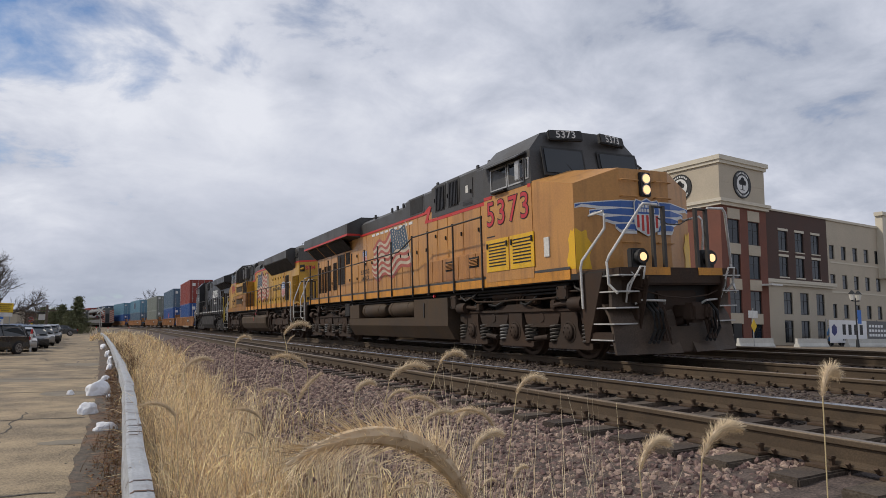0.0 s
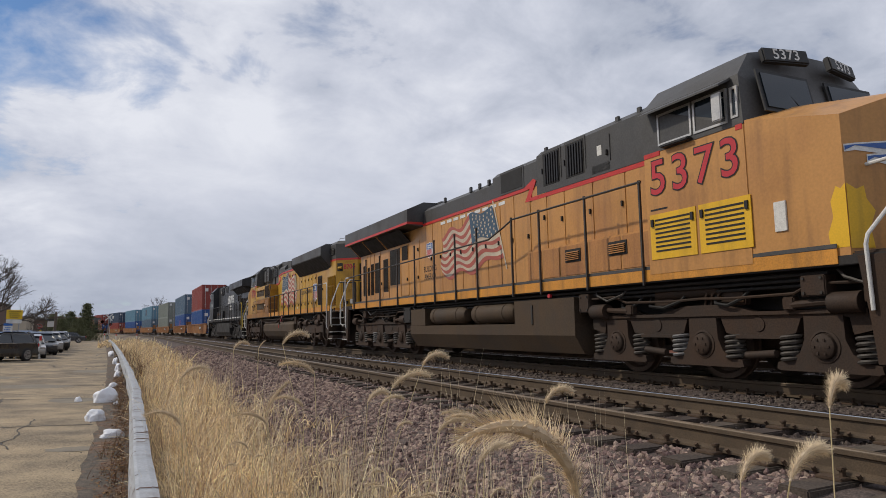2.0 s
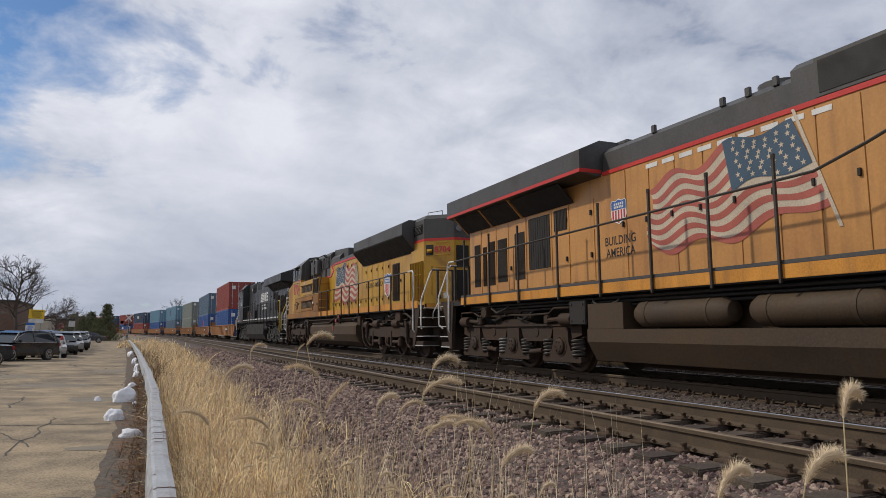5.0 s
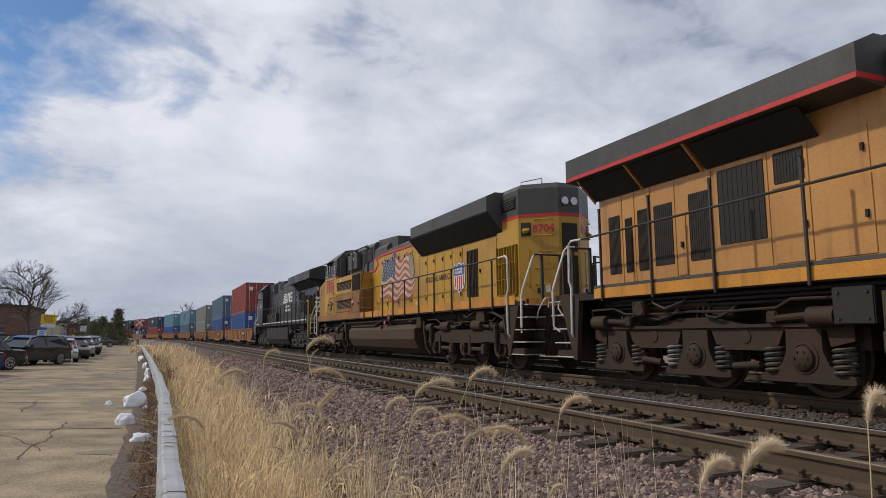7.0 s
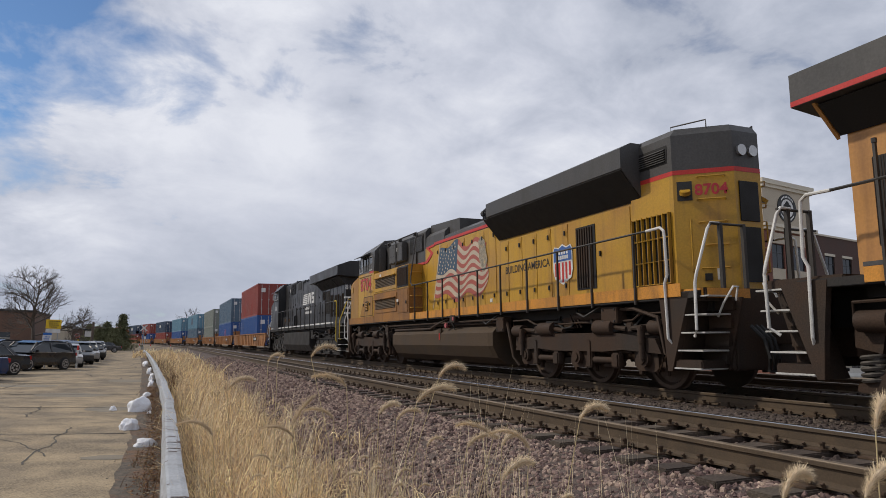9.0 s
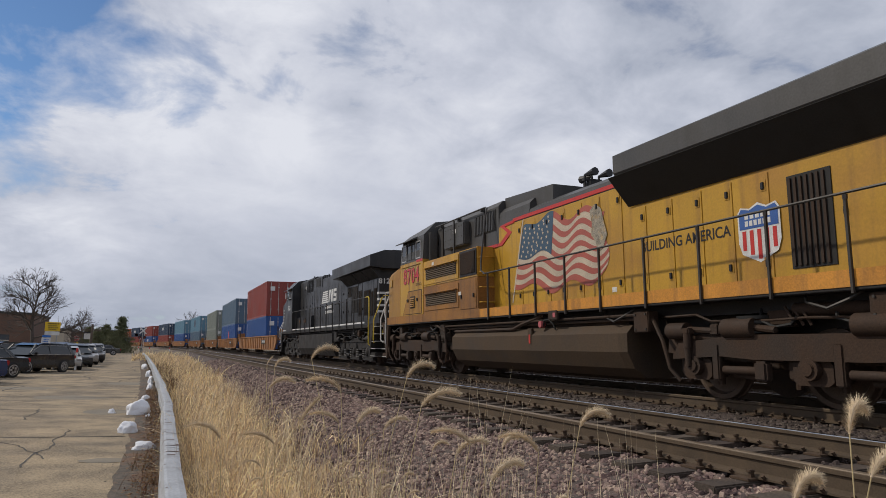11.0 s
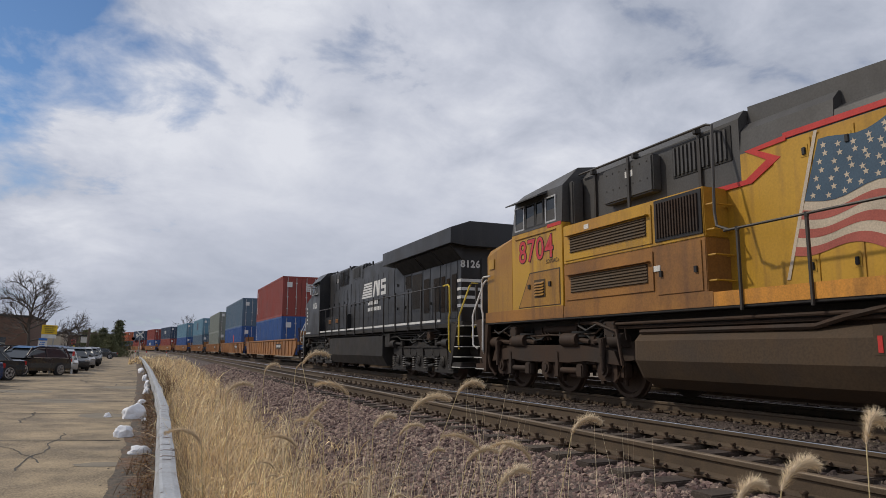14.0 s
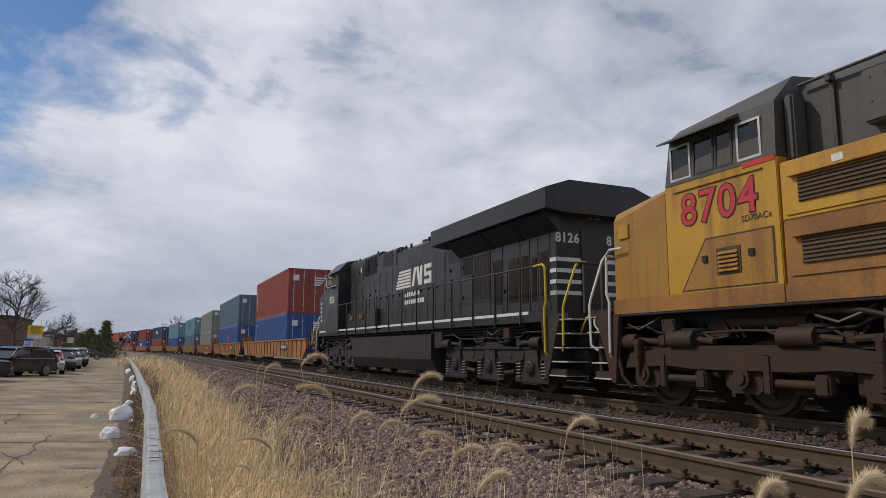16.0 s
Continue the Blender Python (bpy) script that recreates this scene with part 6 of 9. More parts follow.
def well_car(length):
    car = thing("well_car", "faded orange well car with rusty side sills", "freight car", "well cars of the train")
    a, b = 1.7, length - 1.7
    for s in (-1, 1):
        sd = fill("side_sill", M["well_orange"], car, lambda bm: sweep(bm, [[(s * 1.36, y, z0), (s * 1.44, y, z0), (s * 1.44, y, z1 - 0.1), (s * 1.5, y, z1 - 0.08), (s * 1.5, y, z1), (s * 1.36, y, z1)] for y, z0, z1 in ((a - 0.5, 0.95, 1.48), (a + 0.3, 0.42, 1.48), (b - 0.3, 0.42, 1.48), (b + 0.5, 0.95, 1.48))]))
        fill("stiffener", M["well_orange"], sd, lambda bm: [box(bm, *sorted((s * 1.44, s * 1.485)), a + 0.6 + 1.15 * i, a + 0.68 + 1.15 * i, 0.48, 1.38) for i in range(int((b - a - 0.6) / 1.15))])
        fill("writing_plate", M["ink"], sd, lambda bm: box(bm, *sorted((s * 1.486, s * 1.49)), a + 4.3, a + 6.2, 0.88, 1.18))
        fill("writing_bars", M["white"], sd, lambda bm: [box(bm, *sorted((s * 1.4902, s * 1.494)), a + 4.45 + 0.27 * i, a + 4.62 + 0.27 * i, 0.95, 1.12) for i in range(6)])
    fill("well_floor", M["under"], car, lambda bm: [box(bm, -1.36, 1.36, y, y + 0.5, 0.40, 0.46) for y in (a + 0.4, a + 3.5, (a + b) / 2, b - 3.8, b - 0.9)])
    for y0, y1, d in ((0.3, 2.1, 1), (length - 2.1, length - 0.3, -1)):
        fill("end_platform", M["well_orange"], car, lambda bm: (box(bm, -1.36, 1.36, y0, y1, 1.10, 1.30, 0.02), box(bm, -0.5, 0.5, y0, y1, 0.85, 1.1), [box(bm, s * 1.15 - 0.2, s * 1.15 + 0.2, min(y0, y1) + 0.1, min(y0, y1) + 0.16, 1.3, 1.9) for s in (-1, 1)]))
        fill("end_ladder", M["under"], car, lambda bm: [rod(bm, (s * 1.38, y, 0.6), (s * 1.38, y, 2.1), 0.02, 6) for s in (-1, 1) for y in (y0 + 0.2, y0 + 0.6)] + [rod(bm, (s * 1.38, y0 + 0.2, z), (s * 1.38, y0 + 0.6, z), 0.016, 6) for s in (-1, 1) for z in (0.7, 1.0, 1.3, 1.6, 1.9)])
        yc = (y0 + y1) / 2
        tr = fill("truck", M["under"], car, lambda bm: [along_x(bm, [(yc - 1.15, 0.55), (yc - 0.7, 0.40), (yc - 0.35, 0.24), (yc + 0.35, 0.24), (yc + 0.7, 0.40), (yc + 1.15, 0.55), (yc + 1.1, 0.70), (yc + 0.4, 0.82), (yc - 0.4, 0.82), (yc - 1.1, 0.70)], *sorted((s * 0.95, s * 1.1))) for s in (-1, 1)] + [box(bm, -1.0, 1.0, yc - 0.2, yc + 0.2, 0.5, 0.85)])
        for dy in (-0.86, 0.86):
            ws = part("wheelset", SMALL_WHEELS, None, tr)
            WHEELS.append((ws, (0, yc + dy, 0.46), 1, 0.46))
        fill("coupler", M["under"], car, lambda bm: box(bm, -0.12, 0.12, *((0.0, y0) if d > 0 else (y1, length)), 0.75, 1.0, 0.02))
    return car


SMALL_WHEELS = wheelset_mesh(0.46)
STACKS = [("box_red", "box_blue", 12.19, "letters", "letters"), ("box_slate", "box_blue", 16.15, None, "logo"), ("box_grey", "box_grey", 16.15, "letters", "letters"), ("box_light", "box_slate", 16.15, "panel", None),
          ("box_light", "box_blue", 16.15, None, None), ("box_navy", "box_red", 16.15, "bars", None), ("box_red", "box_blue", 12.19, None, "bars"), ("box_navy", "box_red", 12.19, "bars", None), ("box_orange", "box_slate", 12.19, None, None),
          ("box_navy", "box_green", 12.19, None, None), ("box_red", "box_navy", 12.19, None, None)]
pos = 77.25
for top_key, low_key, L_box, mk_t, mk_l in STACKS:
    pitch = 25.2 if pos < 80 else (20.6 if L_box < 15 else 24.8)
    TRAIN.append((well_car(pitch), pos, 0))
    off = 7.2 if pos < 80 else (pitch - L_box) / 2
    TRAIN.append((container(low_key, L_box, 2.59, False, mk_l), pos + off, 0, 0.47))
    TRAIN.append((container(top_key, L_box, 2.75, True, mk_t), pos + off, 0, 0.47 + 2.60))
    pos += pitch

# ---- track bed ----
def stones(name, label, rects, seed, material=None):
    """Broken stones strewn over the ground: (x0, x1, y0, y1, number, size)."""
    rng = np.random.default_rng(seed)
    phi = (1 + 5 ** 0.5) / 2
    ico = np.array([(-1, phi, 0), (1, phi, 0), (-1, -phi, 0), (1, -phi, 0), (0, -1, phi), (0, 1, phi), (0, -1, -phi), (0, 1, -phi), (phi, 0, -1), (phi, 0, 1), (-phi, 0, -1), (-phi, 0, 1)]) / 1.9
    tri = np.array([(0, 11, 5), (0, 5, 1), (0, 1, 7), (0, 7, 10), (0, 10, 11), (1, 5, 9), (5, 11, 4), (11, 10, 2), (10, 7, 6), (7, 1, 8), (3, 9, 4), (3, 4, 2), (3, 2, 6), (3, 6, 8), (3, 8, 9), (4, 9, 5), (2, 4, 11), (6, 2, 10), (8, 6, 7), (9, 8, 1)])
    V, F, n0 = [], [], 0
    sx, sz = np.array([p[0] for p in SECTION]), np.array([p[1] for p in SECTION])
    for x0, x1, y0, y1, num, size in rects:
        x, y = rng.uniform(x0, x1, num), rng.uniform(y0, y1, num)
        bed = np.interp(x, sx, sz)
        s = size * rng.uniform(0.55, 1.25, num)
        v = ico[None] * rng.uniform(0.62, 1.3, (num, 12, 1)) * (s[:, None] * rng.uniform(0.6, 1.2, (num, 3)))[:, None, :]
        q = rng.normal(size=(num, 4)); q /= np.linalg.norm(q, axis=1)[:, None]
        w, a, b, c = q.T
        R = np.stack([1 - 2 * (b * b + c * c), 2 * (a * b - c * w), 2 * (a * c + b * w), 2 * (a * b + c * w), 1 - 2 * (a * a + c * c), 2 * (b * c - a * w), 2 * (a * c - b * w), 2 * (b * c + a * w), 1 - 2 * (a * a + b * b)], 1).reshape(num, 3, 3)
        v = np.einsum("nij,nkj->nki", R, v)
        v += np.stack([x, y, bed + s * rng.uniform(-0.15, 0.55, num)], 1)[:, None, :]
        V.append(v.reshape(-1, 3))
        F.append((tri[None] + (np.arange(num) * 12)[:, None, None] + n0).reshape(-1, 3))
        n0 += num * 12
    V, F = np.concatenate(V), np.concatenate(F)
    me = bpy.data.meshes.new(name)
    me.from_pydata(V.tolist(), [], F.tolist())
    me.materials.append(M["ballast"])
    me.materials[0] = material or M["ballast"]
    return tagged(new(name, me), label, "gravel", kind="stuff")


def ballast_sheet():
    bm = bmesh.new()
    xs = [2.3, 2.7, 3.1, 3.75, 4.3, 5.5, 7.4, 9.4, 11.3, 13.4, 15.0]
    ys = [-12 + 1.5 * i for i in range(40)] + [50 + 8 * i for i in range(32)]
    sweep(bm, [[(x + bend(y), y, ground_z(x) + 0.012 + 0.02 * noise.noise((x * 3, y * 3, 4))) for x in xs] for y in ys], closed=False)
    tagged(part("ballast_bed", bm, M["ballast_bed"]), "bed of grey-pink crushed stone under the tracks, darkened to imitate shade between the stones", "ballast", kind="structure")


ballast_sheet()
stones("ballast_stones", "loose grey-pink crushed stone ballast beside the rails", [
    (1.9, 4.5, 3.0, 8.0, 9500, 0.030), (2.0, 4.5, 8.0, 14.0, 8500, 0.034), (2.0, 4.6, 14.0, 26.0, 9000, 0.042), (2.2, 4.6, 26.0, 50.0, 5500, 0.06), (1.2, 2.2, 3.0, 12.0, 500, 0.03)], 7)
M["ballast_dark"] = mat("greasy_ballast", (0.085, 0.063, 0.052), 0.85, 0, 0.4, 14, 70, 0.004, island=0.6)
stones("track_ballast", "dark greasy crushed stone between the rails", [(4.55, 8.6, 2.0, 12.0, 6500, 0.030), (4.55, 8.6, 12.0, 30.0, 4500, 0.042), (8.6, 13.0, 3.0, 24.0, 2600, 0.045)], 17, M["ballast_dark"])


def ties():
    mesh = []
    for k in range(4):
        bm = bmesh.new()
        box(bm, -1.28, 1.28, -0.115, 0.115, -0.17, 0.0, 0.012)
        for v in bm.verts:
            v.co += Vector((0.03 * noise.noise((v.co.x * 3, k * 7.0, 1)), 0.016 * noise.noise((v.co.x * 2, k * 3.1, 9)), 0.012 * noise.noise((v.co.x * 4, v.co.y * 9, k * 5.0))))
        mesh.append(mesh_of("tie", bm, M["tie"]))
    plate = bmesh.new()
    box(plate, -0.17, 0.17, -0.095, 0.095, 0.0, 0.022, 0.004)
    plate = mesh_of("tie_plate", plate, M["spike"])
    spike = bmesh.new()
    box(spike, -0.018, 0.018, -0.012, 0.012, 0.0, 0.05)
    box(spike, -0.035, 0.022, -0.022, 0.022, 0.045, 0.068, 0.006)
    spike = mesh_of("spike", spike, M["spike"])
    anchor = bmesh.new()
    pipe(anchor, [(-0.09, 0, 0.03), (-0.06, 0, -0.005), (0.05, 0, -0.005), (0.095, 0, 0.035), (0.085, 0, 0.06)], 0.017, 5)
    anchor = mesh_of("rail_anchor", anchor, M["spike"], True)
    for k, cx in enumerate((TRACK_X - TRACK_GAP, TRACK_X)):
        bed = tagged(new("railway_track"), "creosoted timber ties with plates, spikes and anchors", "track", kind="structure")
        n = 90 if k == 0 else 70
        for i in range(n):
            s = 1.0 + 0.53 * i + 0.06 * noise.noise((i * 1.7, k, 0))
            m = line_pose(cx + 0.05 * noise.noise((i, 3, k)), s, (0.0 if k == 0 else RAIL_Z) - 0.195) @ pose(0, 0, 0, 0, 0, 1.5 * noise.noise((i * 2.3, 5, k)))
            t = part("tie", mesh[i % 4], None, bed, m=m)
            if i < 46:
                for r in (-0.7525, 0.7525):
                    part("tie_plate", plate, None, t, m=pose(r, 0, 0.0))
                    for d in (-1, 1):
                        part("spike", spike, None, t, m=pose(r + d * 0.085, 0.05 * d, 0.015, 0, 0, 90 + 90 * d))
                    if i < 34:
                        part("rail_anchor", anchor, None, t, m=pose(r, 0.16, 0.025))
                        part("rail_anchor", anchor, None, t, m=pose(r, -0.16, 0.025))


# ---- car park ----
GUARD = [(1.0, 0.22), (3.0, 0.24), (5.2, 0.26), (7.4, 0.27), (12, 0.33), (18.5, 0.37), (28, 0.26), (44, 0.05), (50, -0.08), (68, -0.42), (84, -0.8), (100, -1.3), (125, -2.6)]


def guard_x(y):
    return float(np.interp(y, [g[0] for g in GUARD], [g[1] for g in GUARD]))


def build_lot():
    bm = bmesh.new()
    ys = [-40, -20, -8] + [0.8 * i for i in range(60)] + [48 + 4 * i for i in range(18)]
    edge = lambda y: guard_x(y) - 0.42 - 0.10 * noise.noise((y * 0.9, 0, 3)) - 0.05 * noise.noise((y * 4.0, 0, 8))
    sweep(bm, [[(-60, y, LOT_Z), (-20, y, LOT_Z), (-6, y, LOT_Z), (-2, y, LOT_Z + 0.005), (edge(y), y, LOT_Z), (edge(y) + 0.02, y, LOT_Z - 0.06)] for y in ys], closed=False)
    lot = tagged(part("car_park", bm, M["asphalt"]), "worn pale asphalt car park with cracks and tar seams", "pavement", kind="structure")
    rng = random.Random(4)

    def crack(x0, y0, x1, y1, w, wob=0.12, n=26):
        def draw(bm):
            rings = []
            for i in range(n + 1):
                u = i / n
                x, y = x0 + (x1 - x0) * u, y0 + (y1 - y0) * u
                d = Vector((y0 - y1, x1 - x0, 0)).normalized()
                k = wob * (noise.noise((x * 0.8 + y0, y * 0.8, 2)) + 0.4 * noise.noise((x * 4, y * 4 + x0, 5)))
                ww = w * (0.5 + 0.8 * abs(noise.noise((x * 3, y * 3, 11))))
                p = Vector((x, y, LOT_Z + 0.009)) + d * k
                rings.append([p - d * ww, p + d * ww])
            sweep(bm, rings, closed=False)
        fill("crack", M["crack"], lot, draw)
    for y in (8.3, 14.6, 20.0, 24.6, 30.5, 38, 47, 58):
        crack(-7 - y * 0.2, y + 0.25, guard_x(y) - 0.7, y - 0.1 + 0.3 * rng.random(), 0.016 + y * 0.0017, 0.2, 40)
    for i in range(26):
        x, y = rng.uniform(-9, -0.6), rng.uniform(7, 55)
        crack(x, y, x + rng.uniform(-1.2, 1.2), y + rng.uniform(1.5, 6), 0.010 + y * 0.0009, 0.25, 20)
    def stain(x, y, w, d):
        def draw(bm):
            vs = [bm.verts.new((x + w * math.cos(a) * (1 + 0.3 * noise.noise((math.cos(a) * 2, math.sin(a) * 2, x))), y + d * math.sin(a) * (1 + 0.3 * noise.noise((math.cos(a) * 2 + 5, math.sin(a) * 2, y))), LOT_Z + 0.006)) for a in [2 * math.pi * i / 28 for i in range(28)]]
            bm.faces.new(vs)
        fill("patch", M["patch"], lot, draw)
    for q in ((-0.95, 19.6, 0.55, 0.7), (-0.50, 11.6, 0.35, 0.22), (-2.3, 24.5, 1.1, 0.8), (-0.9, 33, 0.8, 1.2), (-4.5, 29.0, 1.4, 0.8)):
        stain(*q)
    # gravelly edge
    bm = bmesh.new()
    sweep(bm, [[(guard_x(y) - 0.62 + 0.15 * noise.noise((y * 1.5, 1, 0)), y, LOT_Z + 0.008), (guard_x(y) + 0.5, y, LOT_Z + 0.004)] for y in [0.6 * i for i in range(150)]], closed=False)
    tagged(part("verge_edge", bm, M["verge"]), "crumbled gravel and leaf litter along the car park's edge", "verge", kind="structure")


M["verge"] = mat("crumbled_verge", (0.115, 0.095, 0.075), 0.95, 0, 0.5, 12, 90, 0.02, tint=(0.20, 0.10, 0.05), tint_amount=0.4, tint_scale=3.0)
M["litter"] = mat("brown_leaf", (0.17, 0.085, 0.04), 0.85, 0, 0.3, 10, 60, island=0.5)
build_lot()


def build_guard():
    rail = thing("guard_rail", "white-painted steel guard rail, dented and rust-scarred, along the car park", "guard rail")
    prof = [(-0.105, -0.27), (-0.10, -0.17), (-0.085, -0.14), (-0.095, -0.07), (-0.075, -0.01), (-0.05, 0.0), (0.04, -0.006), (0.09, -0.02), (0.10, -0.06), (0.09, -0.27)]
    y = 1.2
    k = 0
    while y < 98:
        L = 3.8
        bm = bmesh.new()
        n = 12
        rings = []
        for i in range(n + 1):
            yy = y + (L - 0.02) * i / n
            dx = 0.014 * noise.noise((yy * 0.5, 2, 0)) + (0.025 if 15 < yy < 24 else 0) * math.sin(yy * 0.9)
            dz = 0.02 * noise.noise((yy * 0.35, 7, 0))
            rings.append([(guard_x(yy) + dx + a * (1 + 0.05 * noise.noise((yy * 1.3, b * 9, 3))), yy, -0.30 + dz + b) for a, b in prof])
        sweep(bm, rings)
        beam = part("beam", bm, M["guard"], rail)
        if y < 40:
            def scars(bm2):
                rng = random.Random(k)
                for j in range(12 if y < 16 else 7):
                    yy, w = y + rng.random() * 3.6, rng.uniform(0.008, 0.03)
                    i = min(n - 1, int((yy - y) / (L - 0.02) * n))
                    u = (yy - y) / (L - 0.02) * n - i
                    a0 = rng.choice((0, 2, 3, 4, 5, 6))
                    a1 = min(8, a0 + rng.choice((1, 2, 3)))
                    for a in range(a0, a1):
                        p = [Vector(rings[i][q]).lerp(Vector(rings[i + 1][q]), u) for q in (a, a + 1)]
                        up = Vector((0, 0, 0.004)) + Vector((-0.003 if a < 4 else 0.002, 0, 0))
                        dd = Vector((0, w, 0))
                        sl = Vector((0, 0.03 * (a - a0), 0))
                        bm2.faces.new([bm2.verts.new(c) for c in (p[0] - dd * 0.6 + up + sl, p[1] - dd + up + sl * 1.2, p[1] + dd + up + sl * 1.2, p[0] + dd * 0.6 + up + sl)])
            fill("rust_scar", M["rust"], beam, scars)
        fill("post", M["guard_post"], rail, lambda bm2: box(bm2, guard_x(y + 0.2) - 0.07, guard_x(y + 0.2) + 0.07, y + 0.1, y + 0.24, -1.0, -0.34, 0.01))
        y += L
        k += 1


M["guard_post"] = mat("old_timber_post", (0.16, 0.13, 0.10), 0.9, 0, 0.4, 8, 60, 0.004)
build_guard()


def snow_lump(x, y, w, d, h, seed):
    ob = thing("snow_lump", "melting lump of old white snow on the asphalt", "snow", "snow along the kerb", pose(x, y, LOT_Z))
    bm = bmesh.new()
    rng = random.Random(seed)
    bmesh.ops.create_icosphere(bm, subdivisions=4, radius=1.0)
    for v in bm.verts:
        q = v.co.copy()
        k = 0.92 + 0.24 * noise.noise(q * 1.5 + Vector((seed * 3.1, rng.random() * 0.01, 0))) + 0.11 * noise.noise(q * 3.4 + Vector((0, seed, 1))) + 0.06 * noise.noise(q * 11.0 + Vector((seed, 0, 2)))
        v.co = Vector((q.x * k * w, q.y * k * d, max(-0.02, (0.18 + q.z * k) * h * 1.15)))
    part("lump", bm, M["snow"], ob, smooth=True)


for i, q in enumerate(((-0.22, 18.9, 0.32, 0.22, 0.27), (-0.33, 15.1, 0.20, 0.14, 0.17), (0.0, 12.65, 0.20, 0.12, 0.12), (-0.83, 19.2, 0.09, 0.07, 0.09), (0.0, 28.9, 0.13, 0.3, 0.2), (0.0, 33.5, 0.14, 0.4, 0.24), (-0.14, 40, 0.15, 0.4, 0.26), (-0.5, 52, 0.2, 0.8, 0.3), (-0.1, 23.8, 0.12, 0.2, 0.12), (0.02, 18.2, 0.06, 0.05, 0.06))):
    snow_lump(*q, i + 1)


# ---- dry grass ----
M["grass"] = mat("dry_grass", (0.76, 0.57, 0.34), 0.6, 0, 0.25, 3, 40, island=0.62)
M["stalk"] = mat("pale_straw", (0.80, 0.66, 0.44), 0.5, 0, 0.2, 3, 40, island=0.35)
M["grass_mat"] = mat("matted_dead_grass", (0.42, 0.285, 0.16), 0.8, 0, 0.3, 3, 40, island=0.6)
# dead weeds, and the dark blades that imitate shade low in the grass
M["grass_dark"] = mat("dead_weed_and_shade", (0.19, 0.115, 0.06), 0.85, 0, 0.2, 3, 40, island=0.4)
M["foxtail"] = mat("foxtail_bristle", (0.66, 0.53, 0.36), 0.8, 0, 0.15, 20, 60, island=0.3)
M["stem"] = mat("straw_stem", (0.52, 0.42, 0.23), 0.7, 0, 0.15, 10, 60)


def blades(name, label, rects, material, seed, parts=5, straight=0.0):
    """Curved ribbons of dry grass: (x0, x1, y0, y1, number, height, width). straight: the share of stiff, upright stalks."""
    rng = np.random.default_rng(seed)
    sx, sz = np.array([p[0] for p in SECTION]), np.array([p[1] for p in SECTION])
    V, F, n0 = [], [], 0
    for x0, x1, y0, y1, num, hgt, wid in rects:
        # grown in tufts
        tufts = max(8, num // 16)
        tx, ty = rng.uniform(x0, x1, tufts), rng.uniform(y0, y1, tufts)
        pick = rng.integers(0, tufts, num)
        x = tx[pick] + rng.normal(0, 0.07, num); y = ty[pick] + rng.normal(0, 0.07 + (y1 - y0) * 0.004, num)
        z = np.interp(x, sx, sz) - 0.02
        hh = hgt * rng.uniform(0.35, 1.2, num) * (0.6 + 0.7 * rng.random(tufts)[pick])
        a = rng.uniform(0, 2 * np.pi, num)
        stiff = rng.random(num) < straight
        lean = hh * np.abs(rng.normal(0.34, 0.46, num)) * np.where(stiff, 0.35, 1.0)
        ta = rng.uniform(0, 2 * np.pi, tufts)[pick]
        lx, ly = np.cos(a) * lean + np.cos(ta) * 0.16 * hh + 0.05 * hh, np.sin(a) * lean + np.sin(ta) * 0.16 * hh
        wdir = rng.uniform(0, np.pi, num)
        ww = wid * rng.uniform(0.4, 1.5, num)
        u = np.linspace(0, 1, parts)
        power = np.where(stiff, 1.15, 2.0)[:, None]
        cx = x[:, None] + lx[:, None] * u ** power; cy = y[:, None] + ly[:, None] * u ** power
        droop = np.where(stiff, 0.0, rng.uniform(0.0, 0.85, num) ** 1.2)
        cz = z[:, None] + hh[:, None] * (u - droop[:, None] * u ** 3)
        # snapped and kinked blades
        kink = (rng.random(num) < 0.22)[:, None] * (u > 0.6)[None]
        cz = cz - kink * (u - 0.6)[None] * hh[:, None] * 1.5
        half = ww[:, None] * (1 - 0.85 * u ** 2) / 2
        ox, oy = np.cos(wdir)[:, None] * half, np.sin(wdir)[:, None] * half
        v = np.stack([np.stack([cx - ox, cy - oy, cz], -1), np.stack([cx + ox, cy + oy, cz + half * 0.6], -1)], 2).reshape(num, parts * 2, 3)
        q = np.array([(2 * i, 2 * i + 1, 2 * i + 3, 2 * i + 2) for i in range(parts - 1)])
        V.append(v.reshape(-1, 3)); F.append((q[None] + (np.arange(num) * parts * 2)[:, None, None] + n0).reshape(-1, 4))
        n0 += num * parts * 2
    me = bpy.data.meshes.new(name)
    me.from_pydata(np.concatenate(V).tolist(), [], np.concatenate(F).tolist())
    me.materials.append(material)
    return tagged(new(name, me), label, "grass", kind="stuff")


blades("dry_grass", "tall straw-coloured dry grass between the guard rail and the ballast", [
    (0.45, 1.25, 2.6, 6.0, 4200, 0.56, 0.0060), (0.45, 1.55, 6.0, 10.0, 5000, 0.58, 0.0075), (0.5, 1.9, 10.0, 16.0, 5200, 0.58, 0.010), (0.5, 2.2, 16.0, 26.0, 5600, 0.58, 0.015), (0.4, 2.5, 26.0, 45.0, 5500, 0.60, 0.024),
    (-0.1, 2.8, 45.0, 75.0, 5000, 0.62, 0.04), (-2.0, 2.2, 75.0, 115.0, 3500, 0.6, 0.06), (1.2, 2.3, 3.0, 9.0, 1500, 0.42, 0.006), (1.9, 2.7, 9.0, 30.0, 700, 0.4, 0.010), (1.2, 2.6, 3.2, 10.0, 420, 0.24, 0.016)], M["grass"], 3, 5, 0.2)
